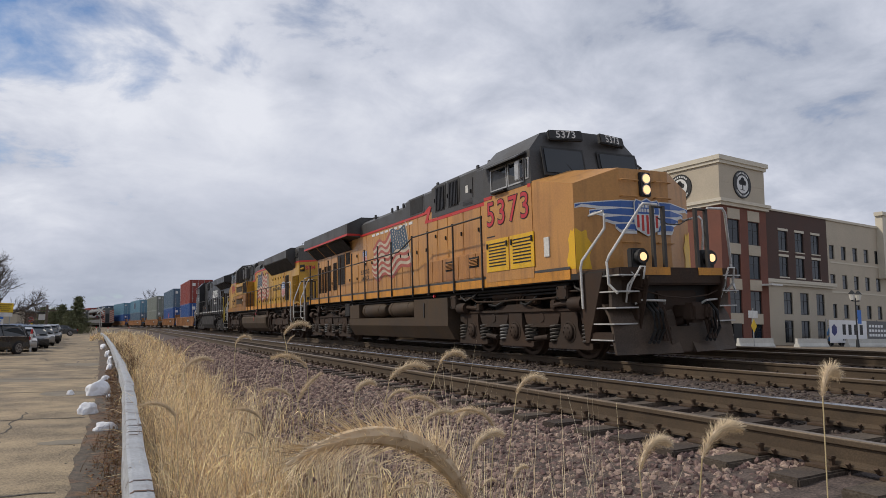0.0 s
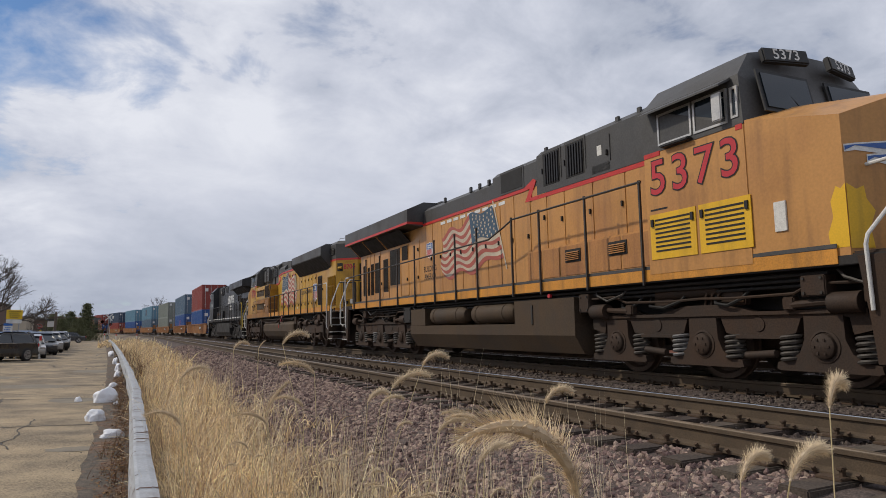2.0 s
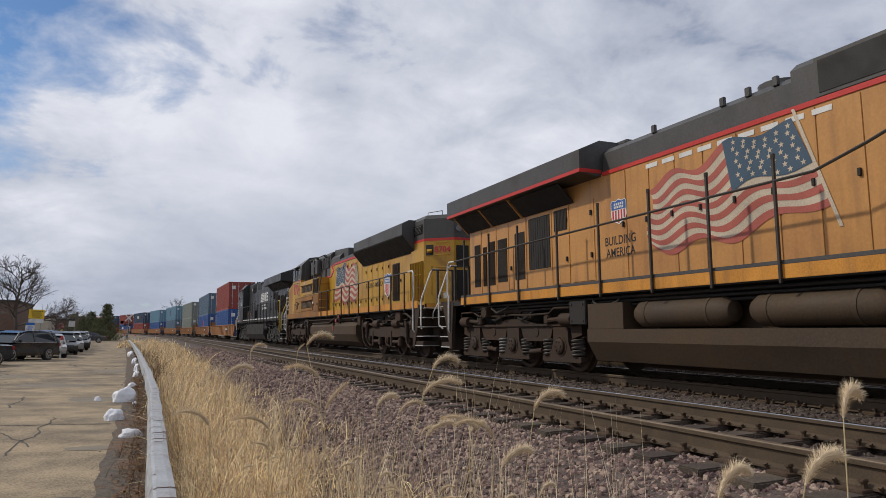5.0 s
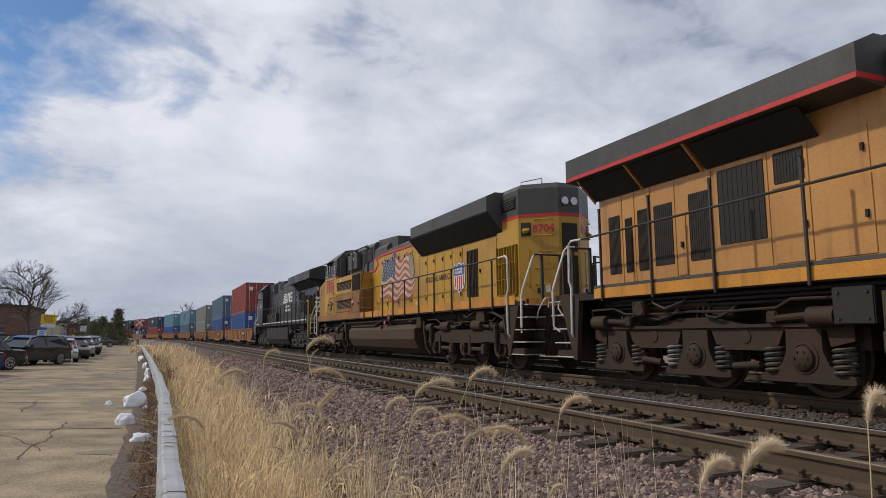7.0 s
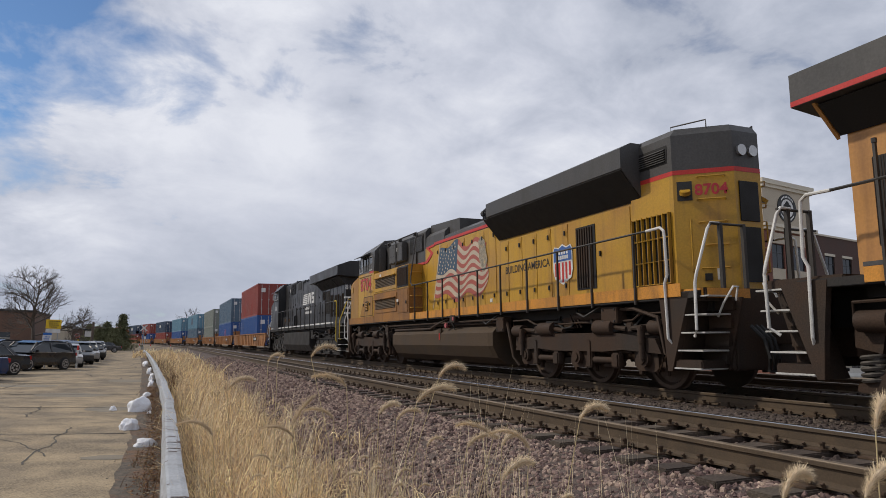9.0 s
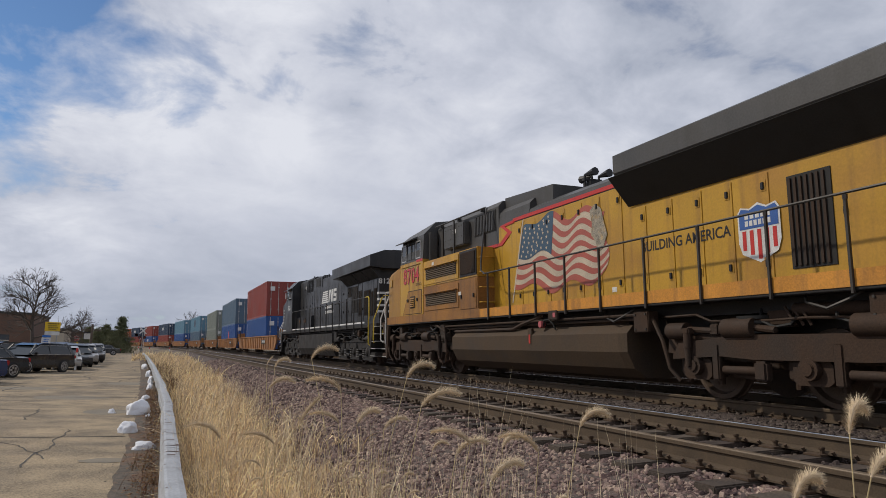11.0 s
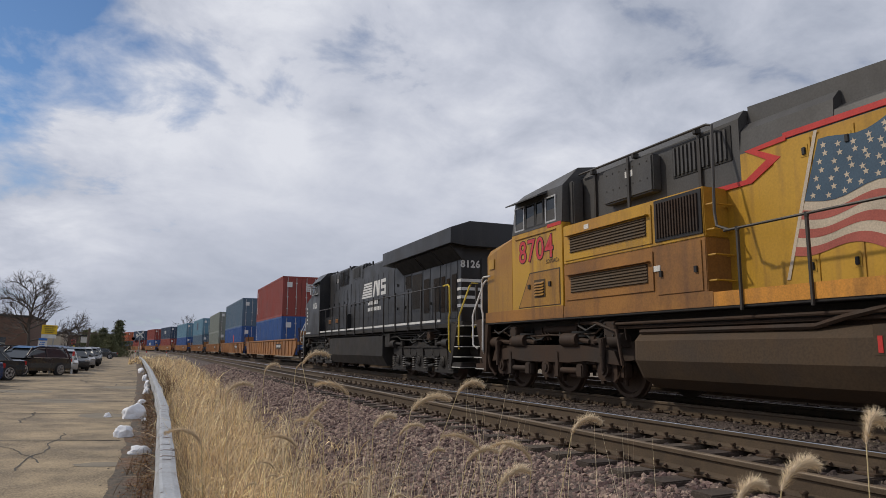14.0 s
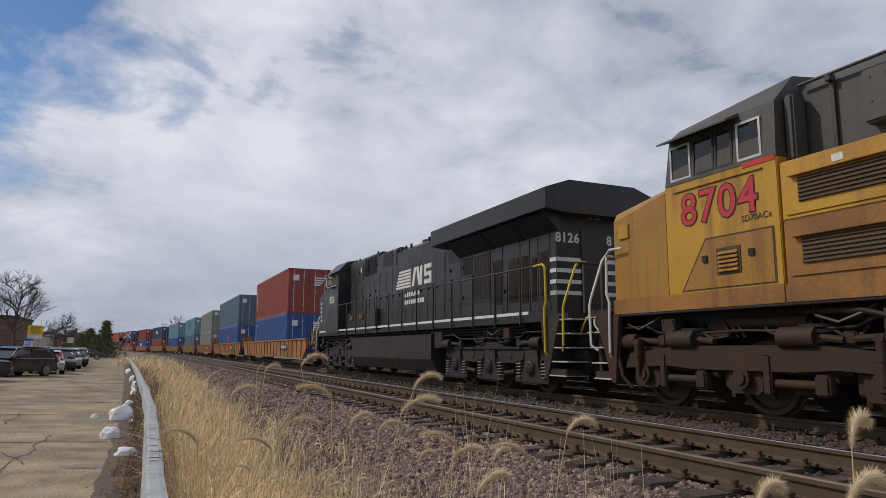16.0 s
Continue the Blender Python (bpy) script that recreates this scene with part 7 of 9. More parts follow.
blades("straw_stalks", "thin pale upright stalks standing out of the dry grass", [
    (0.5, 1.5, 1.9, 4.0, 340, 0.72, 0.0030), (1.0, 2.3, 2.2, 5.0, 420, 0.78, 0.0036), (1.2, 3.0, 2.8, 7.0, 420, 0.90, 0.0042), (0.5, 2.2, 5.0, 12.0, 900, 0.72, 0.0055), (0.5, 2.4, 12.0, 26.0, 700, 0.72, 0.009)], M["stalk"], 23, 4, 1.0)
blades("matted_grass", "matted tan and brown dead grass lying under the stalks", [
    (0.40, 1.7, 2.6, 10.0, 5200, 0.26, 0.008), (0.5, 2.1, 10.0, 24.0, 4200, 0.28, 0.014)], M["grass_mat"], 27, 4)
# the last two patches are dark blades imitating shaded gaps beneath the grass
blades("dead_weeds", "brown dead weeds and twigs at the foot of the guard rail, and dark blades painting shade into the grass", [(-0.15, 0.15, 6.0, 12.0, 420, 0.30, 0.006), (0.0, 0.2, 12.0, 30.0, 360, 0.30, 0.009), (0.4, 0.9, 22.0, 50.0, 900, 0.85, 0.018), (0.4, 2.4, 4.0, 30.0, 500, 0.35, 0.010), (0.45, 1.9, 3.0, 10.0, 900, 0.30, 0.010), (0.5, 2.1, 10.0, 24.0, 1100, 0.32, 0.016)], M["grass_dark"], 9)


M["grit"] = mat("dark_grit", (0.13, 0.115, 0.10), 0.95, 0, 0.4, 14, 70, island=0.7)
stones("verge_grit", "dark crumbled asphalt grit at the car park's edge", [(-0.55, 0.12, 4.5, 9.0, 2600, 0.013), (-0.55, 0.15, 9.0, 14.0, 2600, 0.016), (-0.45, 0.2, 14.0, 26.0, 2600, 0.02)], 15, M["grit"])


def leaf_litter():
    rng = np.random.default_rng(12)
    V, F = [], []
    for i in range(3600):
        y = rng.uniform(4, 30); x = guard_x(y) + rng.normal(-0.22, 0.11)
        s, a, t = rng.uniform(0.012, 0.035), rng.uniform(0, 6.3), rng.uniform(-0.6, 0.6)
        c, d = np.cos(a) * s, np.sin(a) * s
        z = LOT_Z + 0.015 + rng.uniform(0, 0.03)
        b = len(V)
        V += [(x - c, y - d, z), (x - d * 0.6, y + c * 0.6, z + s * t), (x + c, y + d, z + s * 0.4), (x + d * 0.6, y - c * 0.6, z + s * t)]
        F.append((b, b + 1, b + 2, b + 3))
    me = bpy.data.meshes.new("leaf_litter")
    me.from_pydata([tuple(map(float, v)) for v in V], [], F)
    me.materials.append(M["litter"])
    tagged(new("leaf_litter", me), "brown dead leaves littered along the guard rail", "leaves", kind="stuff")


leaf_litter()


def foxtail_mesh(k):
    """A bristly arched seed head, 0.1 m long, its foot at the origin, nodding to +x."""
    rng = np.random.default_rng(40 + k)
    bend_k = (1.75, 1.35, 0.7, 2.1)[k]
    L = 0.125
    start = (0.35, 0.6, 0.3, 0.15)[k]
    pts, p, a = [], np.array([0.0, 0.0, 0.0]), start
    for i in range(15):
        pts.append(p.copy())
        a += bend_k / 14
        p = p + np.array([math.sin(a), 0.0, math.cos(a)]) * L / 14
    bm = bmesh.new()
    rings = []
    for i, q in enumerate(pts):
        r = 0.0042 * math.sin(math.pi * min(0.97, max(0.08, i / 14 * 0.9 + 0.08))) + 0.0006
        b = start + bend_k * i / 14
        rings.append([(q[0] + r * math.cos(t) * math.cos(b), r * math.sin(t), q[2] - r * math.cos(t) * math.sin(b)) for t in [2 * math.pi * j / 7 for j in range(7)]])
    sweep(bm, rings)
    for j in range(900):
        i = rng.uniform(0.2, 13.8)
        q = pts[int(i)] + (pts[int(i) + 1] - pts[int(i)]) * (i % 1)
        b = start + bend_k * i / 14
        t = rng.uniform(0, 2 * math.pi)
        out = np.array([math.cos(t) * math.cos(b), math.sin(t), -math.cos(t) * math.sin(b)])
        fwd = np.array([math.sin(b), 0, math.cos(b)])
        ln = rng.uniform(0.011, 0.022) * (0.6 + 0.6 * math.sin(math.pi * min(1, i / 14)))
        tip = q + out * ln * 0.85 + fwd * ln * rng.uniform(0.35, 0.9)
        w = np.cross(out, fwd) * 0.00038
        bm.faces.new([bm.verts.new(c) for c in (q + out * 0.003 - w, q + out * 0.003 + w, tip)])
    return mesh_of("seed_head", bm, M["foxtail"])


FOX = [foxtail_mesh(k) for k in range(4)]
SWAY = []


def foxtail(x, y, z, kind, turn, lean_x, lean_y, scale=1.0):
    """A foxtail grass whose head stands at x, y, z; lean: how far its foot lies from under the head."""
    fx, fy = x + lean_x, y + lean_y
    fz = ground_z(fx)
    ob = thing("foxtail_grass", "dry foxtail grass with a nodding bristly seed head", "grass", "foxtails by the track", pose(fx, fy, fz))
    top = Vector((x - fx, y - fy, z - fz))
    def stem(bm):
        pipe(bm, [Vector((top.x * u ** 1.6, top.y * u ** 1.6, top.z * u)) for u in [i / 8 for i in range(9)]], 0.0011, 5)
    fill("stem", M["stem"], ob, stem, smooth=True)
    part("seed_head", FOX[kind], None, ob, "bristly straw-coloured seed head", pose(top.x, top.y, top.z, 0, 0, turn) @ Matrix.Scale(scale, 4))
    def leaf(bm):
        c = top * 0.45
        sweep(bm, [[c + Vector((0.05 * u * math.cos(turn), 0.08 * u, 0.07 * u - 0.16 * u * u)) + Vector((s * 0.004 * (1 - u), 0, 0)) for s in (-1, 1)] for u in [i / 6 * 1.4 for i in range(6)]], closed=False)
    fill("leaf", M["stem"], ob, leaf)
    SWAY.append((ob, pose(fx, fy, fz), len(SWAY)))
    return ob

for q in ((0.575, 2.53, 0.86, 0, 10, 0.22, -0.25), (0.845, 2.02, 0.80, 0, 10, -0.25, 0.2), (0.55, 2.126, 0.765, 1, 170, 0.12, 0.1), (0.32, 2.577, 0.735, 0, 15, 0.1, 0.1), (0.73, 1.846, 0.74, 1, 5, -0.15, 0.1, 1.15), (0.86, 1.786, 0.65, 1, 160, -0.1, 0.2),
          (1.03, 1.575, 0.715, 0, 8, -0.10, 0.12), (0.455, 2.763, 0.82, 3, 20, 0.0, 0.2, 0.7), (0.522, 2.75, 0.83, 2, 0, 0.0, 0.1, 0.35), (1.018, 0.735, 0.79, 3, 20, -0.01, -0.02, 0.95), (0.84, 0.66, 0.73, 1, 10, 0.1, 0.3, 0.9), (0.20, 2.176, 0.62, 0, 170, 0.1, 0.1),
          (0.718, 2.28, 0.66, 1, 30, 0.05, 0.1), (0.81, 1.81, 0.615, 1, 10, -0.05, 0.2), (0.91, 1.537, 0.65, 0, 150, 0.0, 0.1), (0.534, 2.327, 0.64, 2, 0, 0.1, 0.1), (0.737, 1.394, 0.61, 1, 20, 0.05, 0.2), (0.94, 0.90, 0.655, 0, 15, 0.1, 0.1),
          (0.66, 2.6, 0.62, 1, 170, 0.1, 0.2), (0.95, 2.6, 0.60, 0, 0, 0.0, 0.2), (0.40, 2.2, 0.60, 1, 190, 0.1, 0.2), (1.15, 2.2, 0.56, 1, 30, 0.1, 0.2)):
    foxtail(*q)
NEAR_FOXTAIL = foxtail(0.05, 0.55, 0.80, 0, 190, 0.0, 0.0, 1.15)
SWAY.pop()
FRNG = random.Random(31)
for i in range(26):
    fx, fy = FRNG.uniform(0.55, 1.75), FRNG.uniform(2.4, 5.2)
    foxtail(fx, fy, ground_z(fx) + FRNG.uniform(0.75, 1.15), FRNG.choice((0, 0, 1, 3)), FRNG.choice((5, 20, 340, 30, 190)), FRNG.uniform(-0.2, 0.2), FRNG.uniform(-0.2, 0.2), FRNG.uniform(0.75, 1.1))


# ---- parked cars ----
M["tyre"] = mat("tyre_rubber", (0.025, 0.025, 0.026), 0.85, 0, 0.2)
M["rim"] = mat("alloy_rim", (0.45, 0.45, 0.46), 0.35, 0.8, 0.1)
M["car_glass"] = glass_mat("car_glass", (0.03, 0.036, 0.042), 0.03)
M["tail_lamp"] = mat("red_lamp_lens", (0.35, 0.02, 0.02), 0.25, 0, 0.1)
PAINT = {}


def car(colour, word, x, y, heading, tall):
    if colour not in PAINT:
        PAINT[colour] = mat(word.replace(" ", "_") + "_car_paint", colour, 0.28, 0.2, 0.06, 1, 20, coat=0.6)
    p = PAINT[colour]
    kind = "suv" if tall else "saloon"
    ob = thing("parked_car", f"{word} {'sport utility vehicle' if tall else 'saloon car'} parked on the asphalt", "car", "parked cars", pose(x, y, LOT_Z, 0, 0, heading))
    L, W = (4.45, 0.90) if tall else (4.5, 0.88)
    H, belt = (1.58, 0.98) if tall else (1.44, 0.92)
    # length runs along local y, nose at +y
    side = [(-L / 2, 0.42), (-L / 2 + 0.04, 0.78), (-L / 2 + 0.10, belt), (-L * 0.25, belt + 0.03), (L * 0.20, belt - 0.02), (L / 2 - 0.35, belt - 0.16), (L / 2 - 0.03, belt - 0.30), (L / 2, 0.45), (L / 2 - 0.1, 0.26), (-L / 2 + 0.1, 0.28)]
    def body(bm):
        sweep(bm, [[(k * W, yy * f, 0.26 + (zz - 0.26) * g) for yy, zz in side] for k, f, g in ((-1.0, 0.965, 0.96), (-0.9, 1.0, 1.0), (0.9, 1.0, 1.0), (1.0, 0.965, 0.96))])
    fill("body", p, ob, body, smooth=True)
    rear = -L / 2 + (0.12 if tall else 0.75)
    roof = [(rear, belt), (rear + (0.34 if tall else 0.55), H - 0.12), (rear + 0.95, H - 0.02), (0.0, H), (0.50, H - 0.12), (1.40 if tall else 1.3, belt - 0.02)]
    def cabin(bm, k=1.0, drop=0.0):
        sweep(bm, [[(s * (W - 0.04 - (0.16 if zz > belt + 0.1 else 0.0)), yy, zz) for yy, zz in roof] for s in (-1, 1)])
    fill("cabin", M["car_glass"], ob, cabin)
    fill("roof", p, ob, lambda bm: hull(bm, [(s * (W - 0.22), yy, zz) for s in (-1, 1) for yy, zz in ((roof[1][0], H - 0.11), (roof[2][0], H + 0.015), (0.15, H + 0.015), (0.64, H - 0.10))]))
    for s, (a, w, c) in itertools.product((-1, 1), ((rear, 0.22, rear + (0.28 if tall else 0.5)), (-0.35, 0.10, -0.32), (1.15, 0.10, 0.62))):
        fill("pillar", p, ob, lambda bm: sweep(bm, [[(s * (W - 0.03), a, belt), (s * (W - 0.03), a + w, belt), (s * (W - 0.185), c + w, H - 0.05), (s * (W - 0.185), c, H - 0.05)], [(s * (W - 0.08), a, belt), (s * (W - 0.08), a + w, belt), (s * (W - 0.23), c + w, H - 0.05), (s * (W - 0.23), c, H - 0.05)]]))
    fill("trim", M["alu"], ob, lambda bm: [box(bm, *sorted((s * (W - 0.035), s * (W - 0.01))), rear + 0.2, 1.1, belt - 0.015, belt + 0.015) for s in (-1, 1)])
    fill("window_trim", M["alu"], ob, lambda bm: [pipe(bm, [(s * (W - 0.02), rear + 0.25, belt + 0.02), (s * (W - 0.175), rear + (0.42 if tall else 0.62), H - 0.12), (s * (W - 0.185), 0.3, H - 0.09), (s * (W - 0.10), 0.85, belt + 0.28), (s * (W - 0.02), 1.15, belt + 0.02)], 0.009, 5) for s in (-1, 1)])
    fill("wheel_arch", M["seal"], ob, lambda bm: [rod(bm, (s * (W - 0.12), yy, 0.36), (s * (W + 0.006), yy, 0.36), 0.40, 18) for s in (-1, 1) for yy in (-L * 0.29, L * 0.30)])
    for s in (-1, 1):
        for yy in (-L * 0.29, L * 0.30):
            w = fill("wheel", M["tyre"], ob, lambda bm: lathe_x(bm, [(s * 0.72, 0.2), (s * 0.72, 0.33), (s * 0.76, 0.35), (s * 0.93, 0.35), (s * 0.955, 0.32), (s * 0.955, 0.24)], 0, yy, 0.35, 20), smooth=True)
            fill("rim", M["rim"], w, lambda bm: ([box(bm, *sorted((s * 0.92, s * 0.962)), yy + 0.12 * math.cos(a) - 0.05, yy + 0.12 * math.cos(a) + 0.05, 0.35 + 0.12 * math.sin(a) - 0.05, 0.35 + 0.12 * math.sin(a) + 0.05) for a in [2 * math.pi * i / 5 for i in range(5)]], lathe_x(bm, [(s * 0.89, 0.25), (s * 0.962, 0.25), (s * 0.962, 0.21), (s * 0.89, 0.21)], 0, yy, 0.35, 20)), smooth=True)
        fill("tail_light", M["tail_lamp"], ob, lambda bm: box(bm, *sorted((s * (W - 0.22), s * (W - 0.005))), -L / 2 - 0.0, -L / 2 + 0.22, belt - 0.22, belt - 0.02, 0.03))
        fill("head_light", M["lamp_off"], ob, lambda bm: box(bm, *sorted((s * (W - 0.32), s * (W - 0.02))), L / 2 - 0.28, L / 2 - 0.02, belt - 0.36, belt - 0.24, 0.03))
        fill("door_mirror", p, ob, lambda bm: box(bm, *sorted((s * W, s * (W + 0.16))), 0.85, 0.98, belt, belt + 0.13, 0.03))
    fill("bumper", M["seal"], ob, lambda bm: box(bm, -W + 0.04, W - 0.04, -L / 2 - 0.04, -L / 2 + 0.1, 0.32, 0.52, 0.03))
    fill("plate_bar", M["white"], ob, lambda bm: box(bm, -0.16, 0.16, -L / 2 - 0.012, -L / 2 + 0.06, belt - 0.34, belt - 0.19))
    return ob


car((0.012, 0.012, 0.014), "black", -6.1, 43.6, 146, True)
car((0.010, 0.014, 0.020), "dark charcoal", -7.45, 36.5, 140, False)
car((0.015, 0.035, 0.11), "dark blue", -7.5, 31.5, 138, False)
car((0.42, 0.42, 0.42), "silver", -5.2, 49.6, 188, False)
car((0.03, 0.033, 0.038), "dark grey", -5.1, 55.5, 190, True)
car((0.30, 0.30, 0.30), "grey", -5.15, 61.5, 190, True)
car((0.02, 0.02, 0.022), "black", -5.2, 68.0, 190, True)
car((0.06, 0.07, 0.08), "grey", -5.5, 75.0, 190, False)
car((0.30, 0.32, 0.34), "light grey", -6.4, 91.0, 190, True)
car((0.04, 0.05, 0.07), "dark blue", -6.0, 83.0, 190, True)
car((0.45, 0.45, 0.44), "white", -7.6, 97.0, 14, False)
car((0.02, 0.02, 0.022), "black", -7.2, 60.5, 16, True)
car((0.22, 0.23, 0.24), "grey", -7.6, 74.5, 16, False)
car((0.03, 0.03, 0.032), "black", -8.6, 47.5, 146, True)
car((0.35, 0.36, 0.37), "silver", -11.6, 47.5, 146, True)
car((0.09, 0.02, 0.02), "dark red", -9.5, 66.0, 80, False)
car((0.05, 0.055, 0.06), "dark grey", -6.6, 108.0, 95, False)
car((0.35, 0.35, 0.36), "silver", -11.6, 108.0, 95, False)
car((0.04, 0.045, 0.05), "dark grey", -16.5, 108.0, 95, True)
for k in range(5):
    car(((0.03, 0.03, 0.035), (0.4, 0.4, 0.41), (0.05, 0.06, 0.09), (0.2, 0.2, 0.21), (0.02, 0.02, 0.022))[k], ("black", "silver", "dark blue", "grey", "black")[k], -9.6 - 0.25 * k, 78.0 + 6.4 * k, 15, k % 2 == 0)


# ---- signs, posts, signals ----
M["sign_yellow"] = mat("yellow_sign", (0.72, 0.47, 0.02), 0.45, 0, 0.05)
M["sign_blue"] = mat("blue_sign", (0.02, 0.14, 0.50), 0.45, 0, 0.05)
M["galv"] = mat("galvanised_steel", (0.32, 0.33, 0.33), 0.5, 0.6, 0.12)
M["dark_metal"] = mat("dark_painted_metal", (0.03, 0.032, 0.034), 0.5, 0.2, 0.15)
M["pole_wood"] = mat("utility_pole_wood", (0.13, 0.10, 0.075), 0.9, 0, 0.3, 3, 40)


def bars_on(bm, x0, x1, z0, z1, y, rows, rng):
    h = (z1 - z0) / rows
    for r in range(rows):
        x = x0 + (0.1 + 0.15 * rng.random()) * (x1 - x0)
        end = x1 - (0.1 + 0.15 * rng.random()) * (x1 - x0)
        while x < end:
            w = (0.06 + 0.08 * rng.random()) * (x1 - x0)
            box(bm, x, min(end, x + w), y - 0.006, y, z0 + h * (r + 0.25), z0 + h * (r + 0.75))
            x += w + 0.04 * (x1 - x0)


def parking_sign():
    rng = random.Random(2)
    ob = thing("parking_sign", "yellow parking sign over white and blue boards on posts", "sign", m=pose(0, 0, 0))
    fill("post", M["galv"], ob, lambda bm: [box(bm, x - 0.03, x + 0.03, 46.72, 46.78, LOT_Z - 0.02, 2.0) for x in (-5.95, -5.45)])
    a = fill("yellow_board", M["sign_yellow"], ob, lambda bm: box(bm, -6.12, -5.30, 46.68, 46.71, 1.46, 2.0, 0.01))
    fill("writing_bars", M["ink"], a, lambda bm: bars_on(bm, -6.1, -5.32, 1.5, 1.96, 46.68, 4, rng))
    fill("white_board", M["white"], ob, lambda bm: box(bm, -6.10, -5.32, 46.68, 46.71, 1.22, 1.44, 0.01))
    b = fill("blue_board", M["sign_blue"], ob, lambda bm: box(bm, -6.2, -5.75, 46.66, 46.69, 1.08, 1.20, 0.01))
    fill("notice_board", M["white"], ob, lambda bm: box(bm, -6.22, -5.74, 46.66, 46.69, 0.62, 1.06, 0.01))
    fill("writing_bars", M["sign_blue"], b, lambda bm: bars_on(bm, -6.2, -5.76, 0.66, 1.02, 46.66, 3, rng))


def bollard(x, y, z, h):
    ob = thing("marker_post", "white marker post with a red band at its top", "post", "marker posts", pose(x, y, z))
    fill("shaft", M["white"], ob, lambda bm: rod(bm, (0, 0, -0.02), (0, 0, h * 0.8), 0.06, 10), smooth=True)
    fill("band", M["red"], ob, lambda bm: rod(bm, (0, 0, h * 0.8), (0, 0, h), 0.062, 10), smooth=True)


def stop_sign(x, y):
    ob = thing("stop_sign", "red octagonal stop sign with a yellow plate on a post", "sign", m=pose(x, y, LOT_Z))
    fill("post", M["galv"], ob, lambda bm: box(bm, -0.03, 0.03, 0, 0.05, -0.02, 2.5))
    o = fill("octagon", M["white"], ob, lambda bm: rod(bm, (0, -0.03, 2.2), (0, -0.01, 2.2), 0.42, 8))
    fill("face", M["red"], o, lambda bm: rod(bm, (0, -0.036, 2.2), (0, -0.031, 2.2), 0.385, 8))
    lettering("word", "STOP", 0.26, M["white"], o, pose(0, -0.04, 2.2, 90, 0, 0), 0.01)
    fill("yellow_plate", M["sign_yellow"], ob, lambda bm: box(bm, -0.3, 0.3, -0.03, -0.01, 1.35, 1.7, 0.01))


def board_sign(x, y):
    ob = thing("notice_sign", "dark framed hanging notice board on two posts", "sign", m=pose(x, y, LOT_Z))
    fill("post", M["dark_metal"], ob, lambda bm: [box(bm, s * 0.42 - 0.03, s * 0.42 + 0.03, 0, 0.06, -0.02, 3.2) for s in (-1, 1)])
    fill("board", M["sticker"], ob, lambda bm: box(bm, -0.38, 0.38, 0.0, 0.05, 2.1, 2.9, 0.01))
    fill("cap", M["dark_metal"], ob, lambda bm: along_y(bm, [(-0.5, 2.95), (0.5, 2.95), (0.3, 3.15), (-0.3, 3.15)], -0.1, 0.15))


def crossing_signal(x, y, z, side):
    ob = thing("crossing_signal", "railway crossing signal mast with crossbuck and round lamp hoods", "signal", "crossing signals", pose(x, y, z))
    fill("mast", M["galv"], ob, lambda bm: rod(bm, (0, 0, -0.3), (0, 0, 4.4), 0.08, 10), smooth=True)
    fill("base", M["galv"], ob, lambda bm: box(bm, -0.25, 0.25, -0.25, 0.25, -0.3, 0.5, 0.03))
    for s in (-1, 1):
        fill("crossbuck_blade", M["white"], ob, lambda bm: box(bm, -0.9, 0.9, -0.12 - 0.02 * s, -0.10 - 0.02 * s, -0.11, 0.11), m=pose(0, 0, 4.1, 0, 45 * s, 0))
    for dx in (-0.55, 0.35, -1.15):
        for zz in (2.75,) if dx > -1 else (3.2, 3.2):
            h = fill("lamp_hood", M["dark_metal"], ob, lambda bm: rod(bm, (dx, -0.12, zz), (dx, -0.06, zz), 0.30, 18), smooth=True)
            fill("lens", M["tail_lamp"], h, lambda bm: rod(bm, (dx, -0.14, zz), (dx, -0.121, zz), 0.10, 12))
    fill("arm", M["dark_metal"], ob, lambda bm: (box(bm, -1.2, 0.5, -0.05, 0.0, 3.16, 3.24), box(bm, -0.7, 0.5, -0.05, 0.0, 2.71, 2.79)))
    fill("gate_arm", M["white"], ob, lambda bm: box(bm, 0.24, 0.32, -0.05, 0.0, 0.9, 5.0), "raised white gate arm")


parking_sign()
bollard(-4.35, 47.6, LOT_Z, 1.35)
for x, y in ((-2.2, 116), (-0.6, 113), (-7.5, 118), (2.4, 121)):
    bollard(x, y, -0.9, 1.3)
stop_sign(-10.8, 115.0)
board_sign(-8.6, 105.0)
crossing_signal(-2.3, 150.0, -0.6, 1)


def utility_pole(x, y, h):
    ob = thing("utility_pole", "brown wooden utility pole", "pole", "utility poles", pose(x, y, -0.95))
    fill("pole", M["pole_wood"], ob, lambda bm: rod(bm, (0, 0, 0), (0, 0, h), 0.16, 8, 0.11), smooth=True)
    fill("crossarm", M["pole_wood"], ob, lambda bm: box(bm, -0.9, 0.9, -0.05, 0.05, h - 0.7, h - 0.58))


utility_pole(-6.5, 84.7, 3.8)
utility_pole(-22, 150, 7.5)


# ---- trees ----
M["bark"] = mat("grey_bark", (0.085, 0.07, 0.058), 0.9, 0, 0.3, 6, 40, 0.006)
M["needle"] = mat("dark_spruce_needles", (0.12, 0.125, 0.06), 0.8, 0, 0.3, 2, 30, island=0.5)


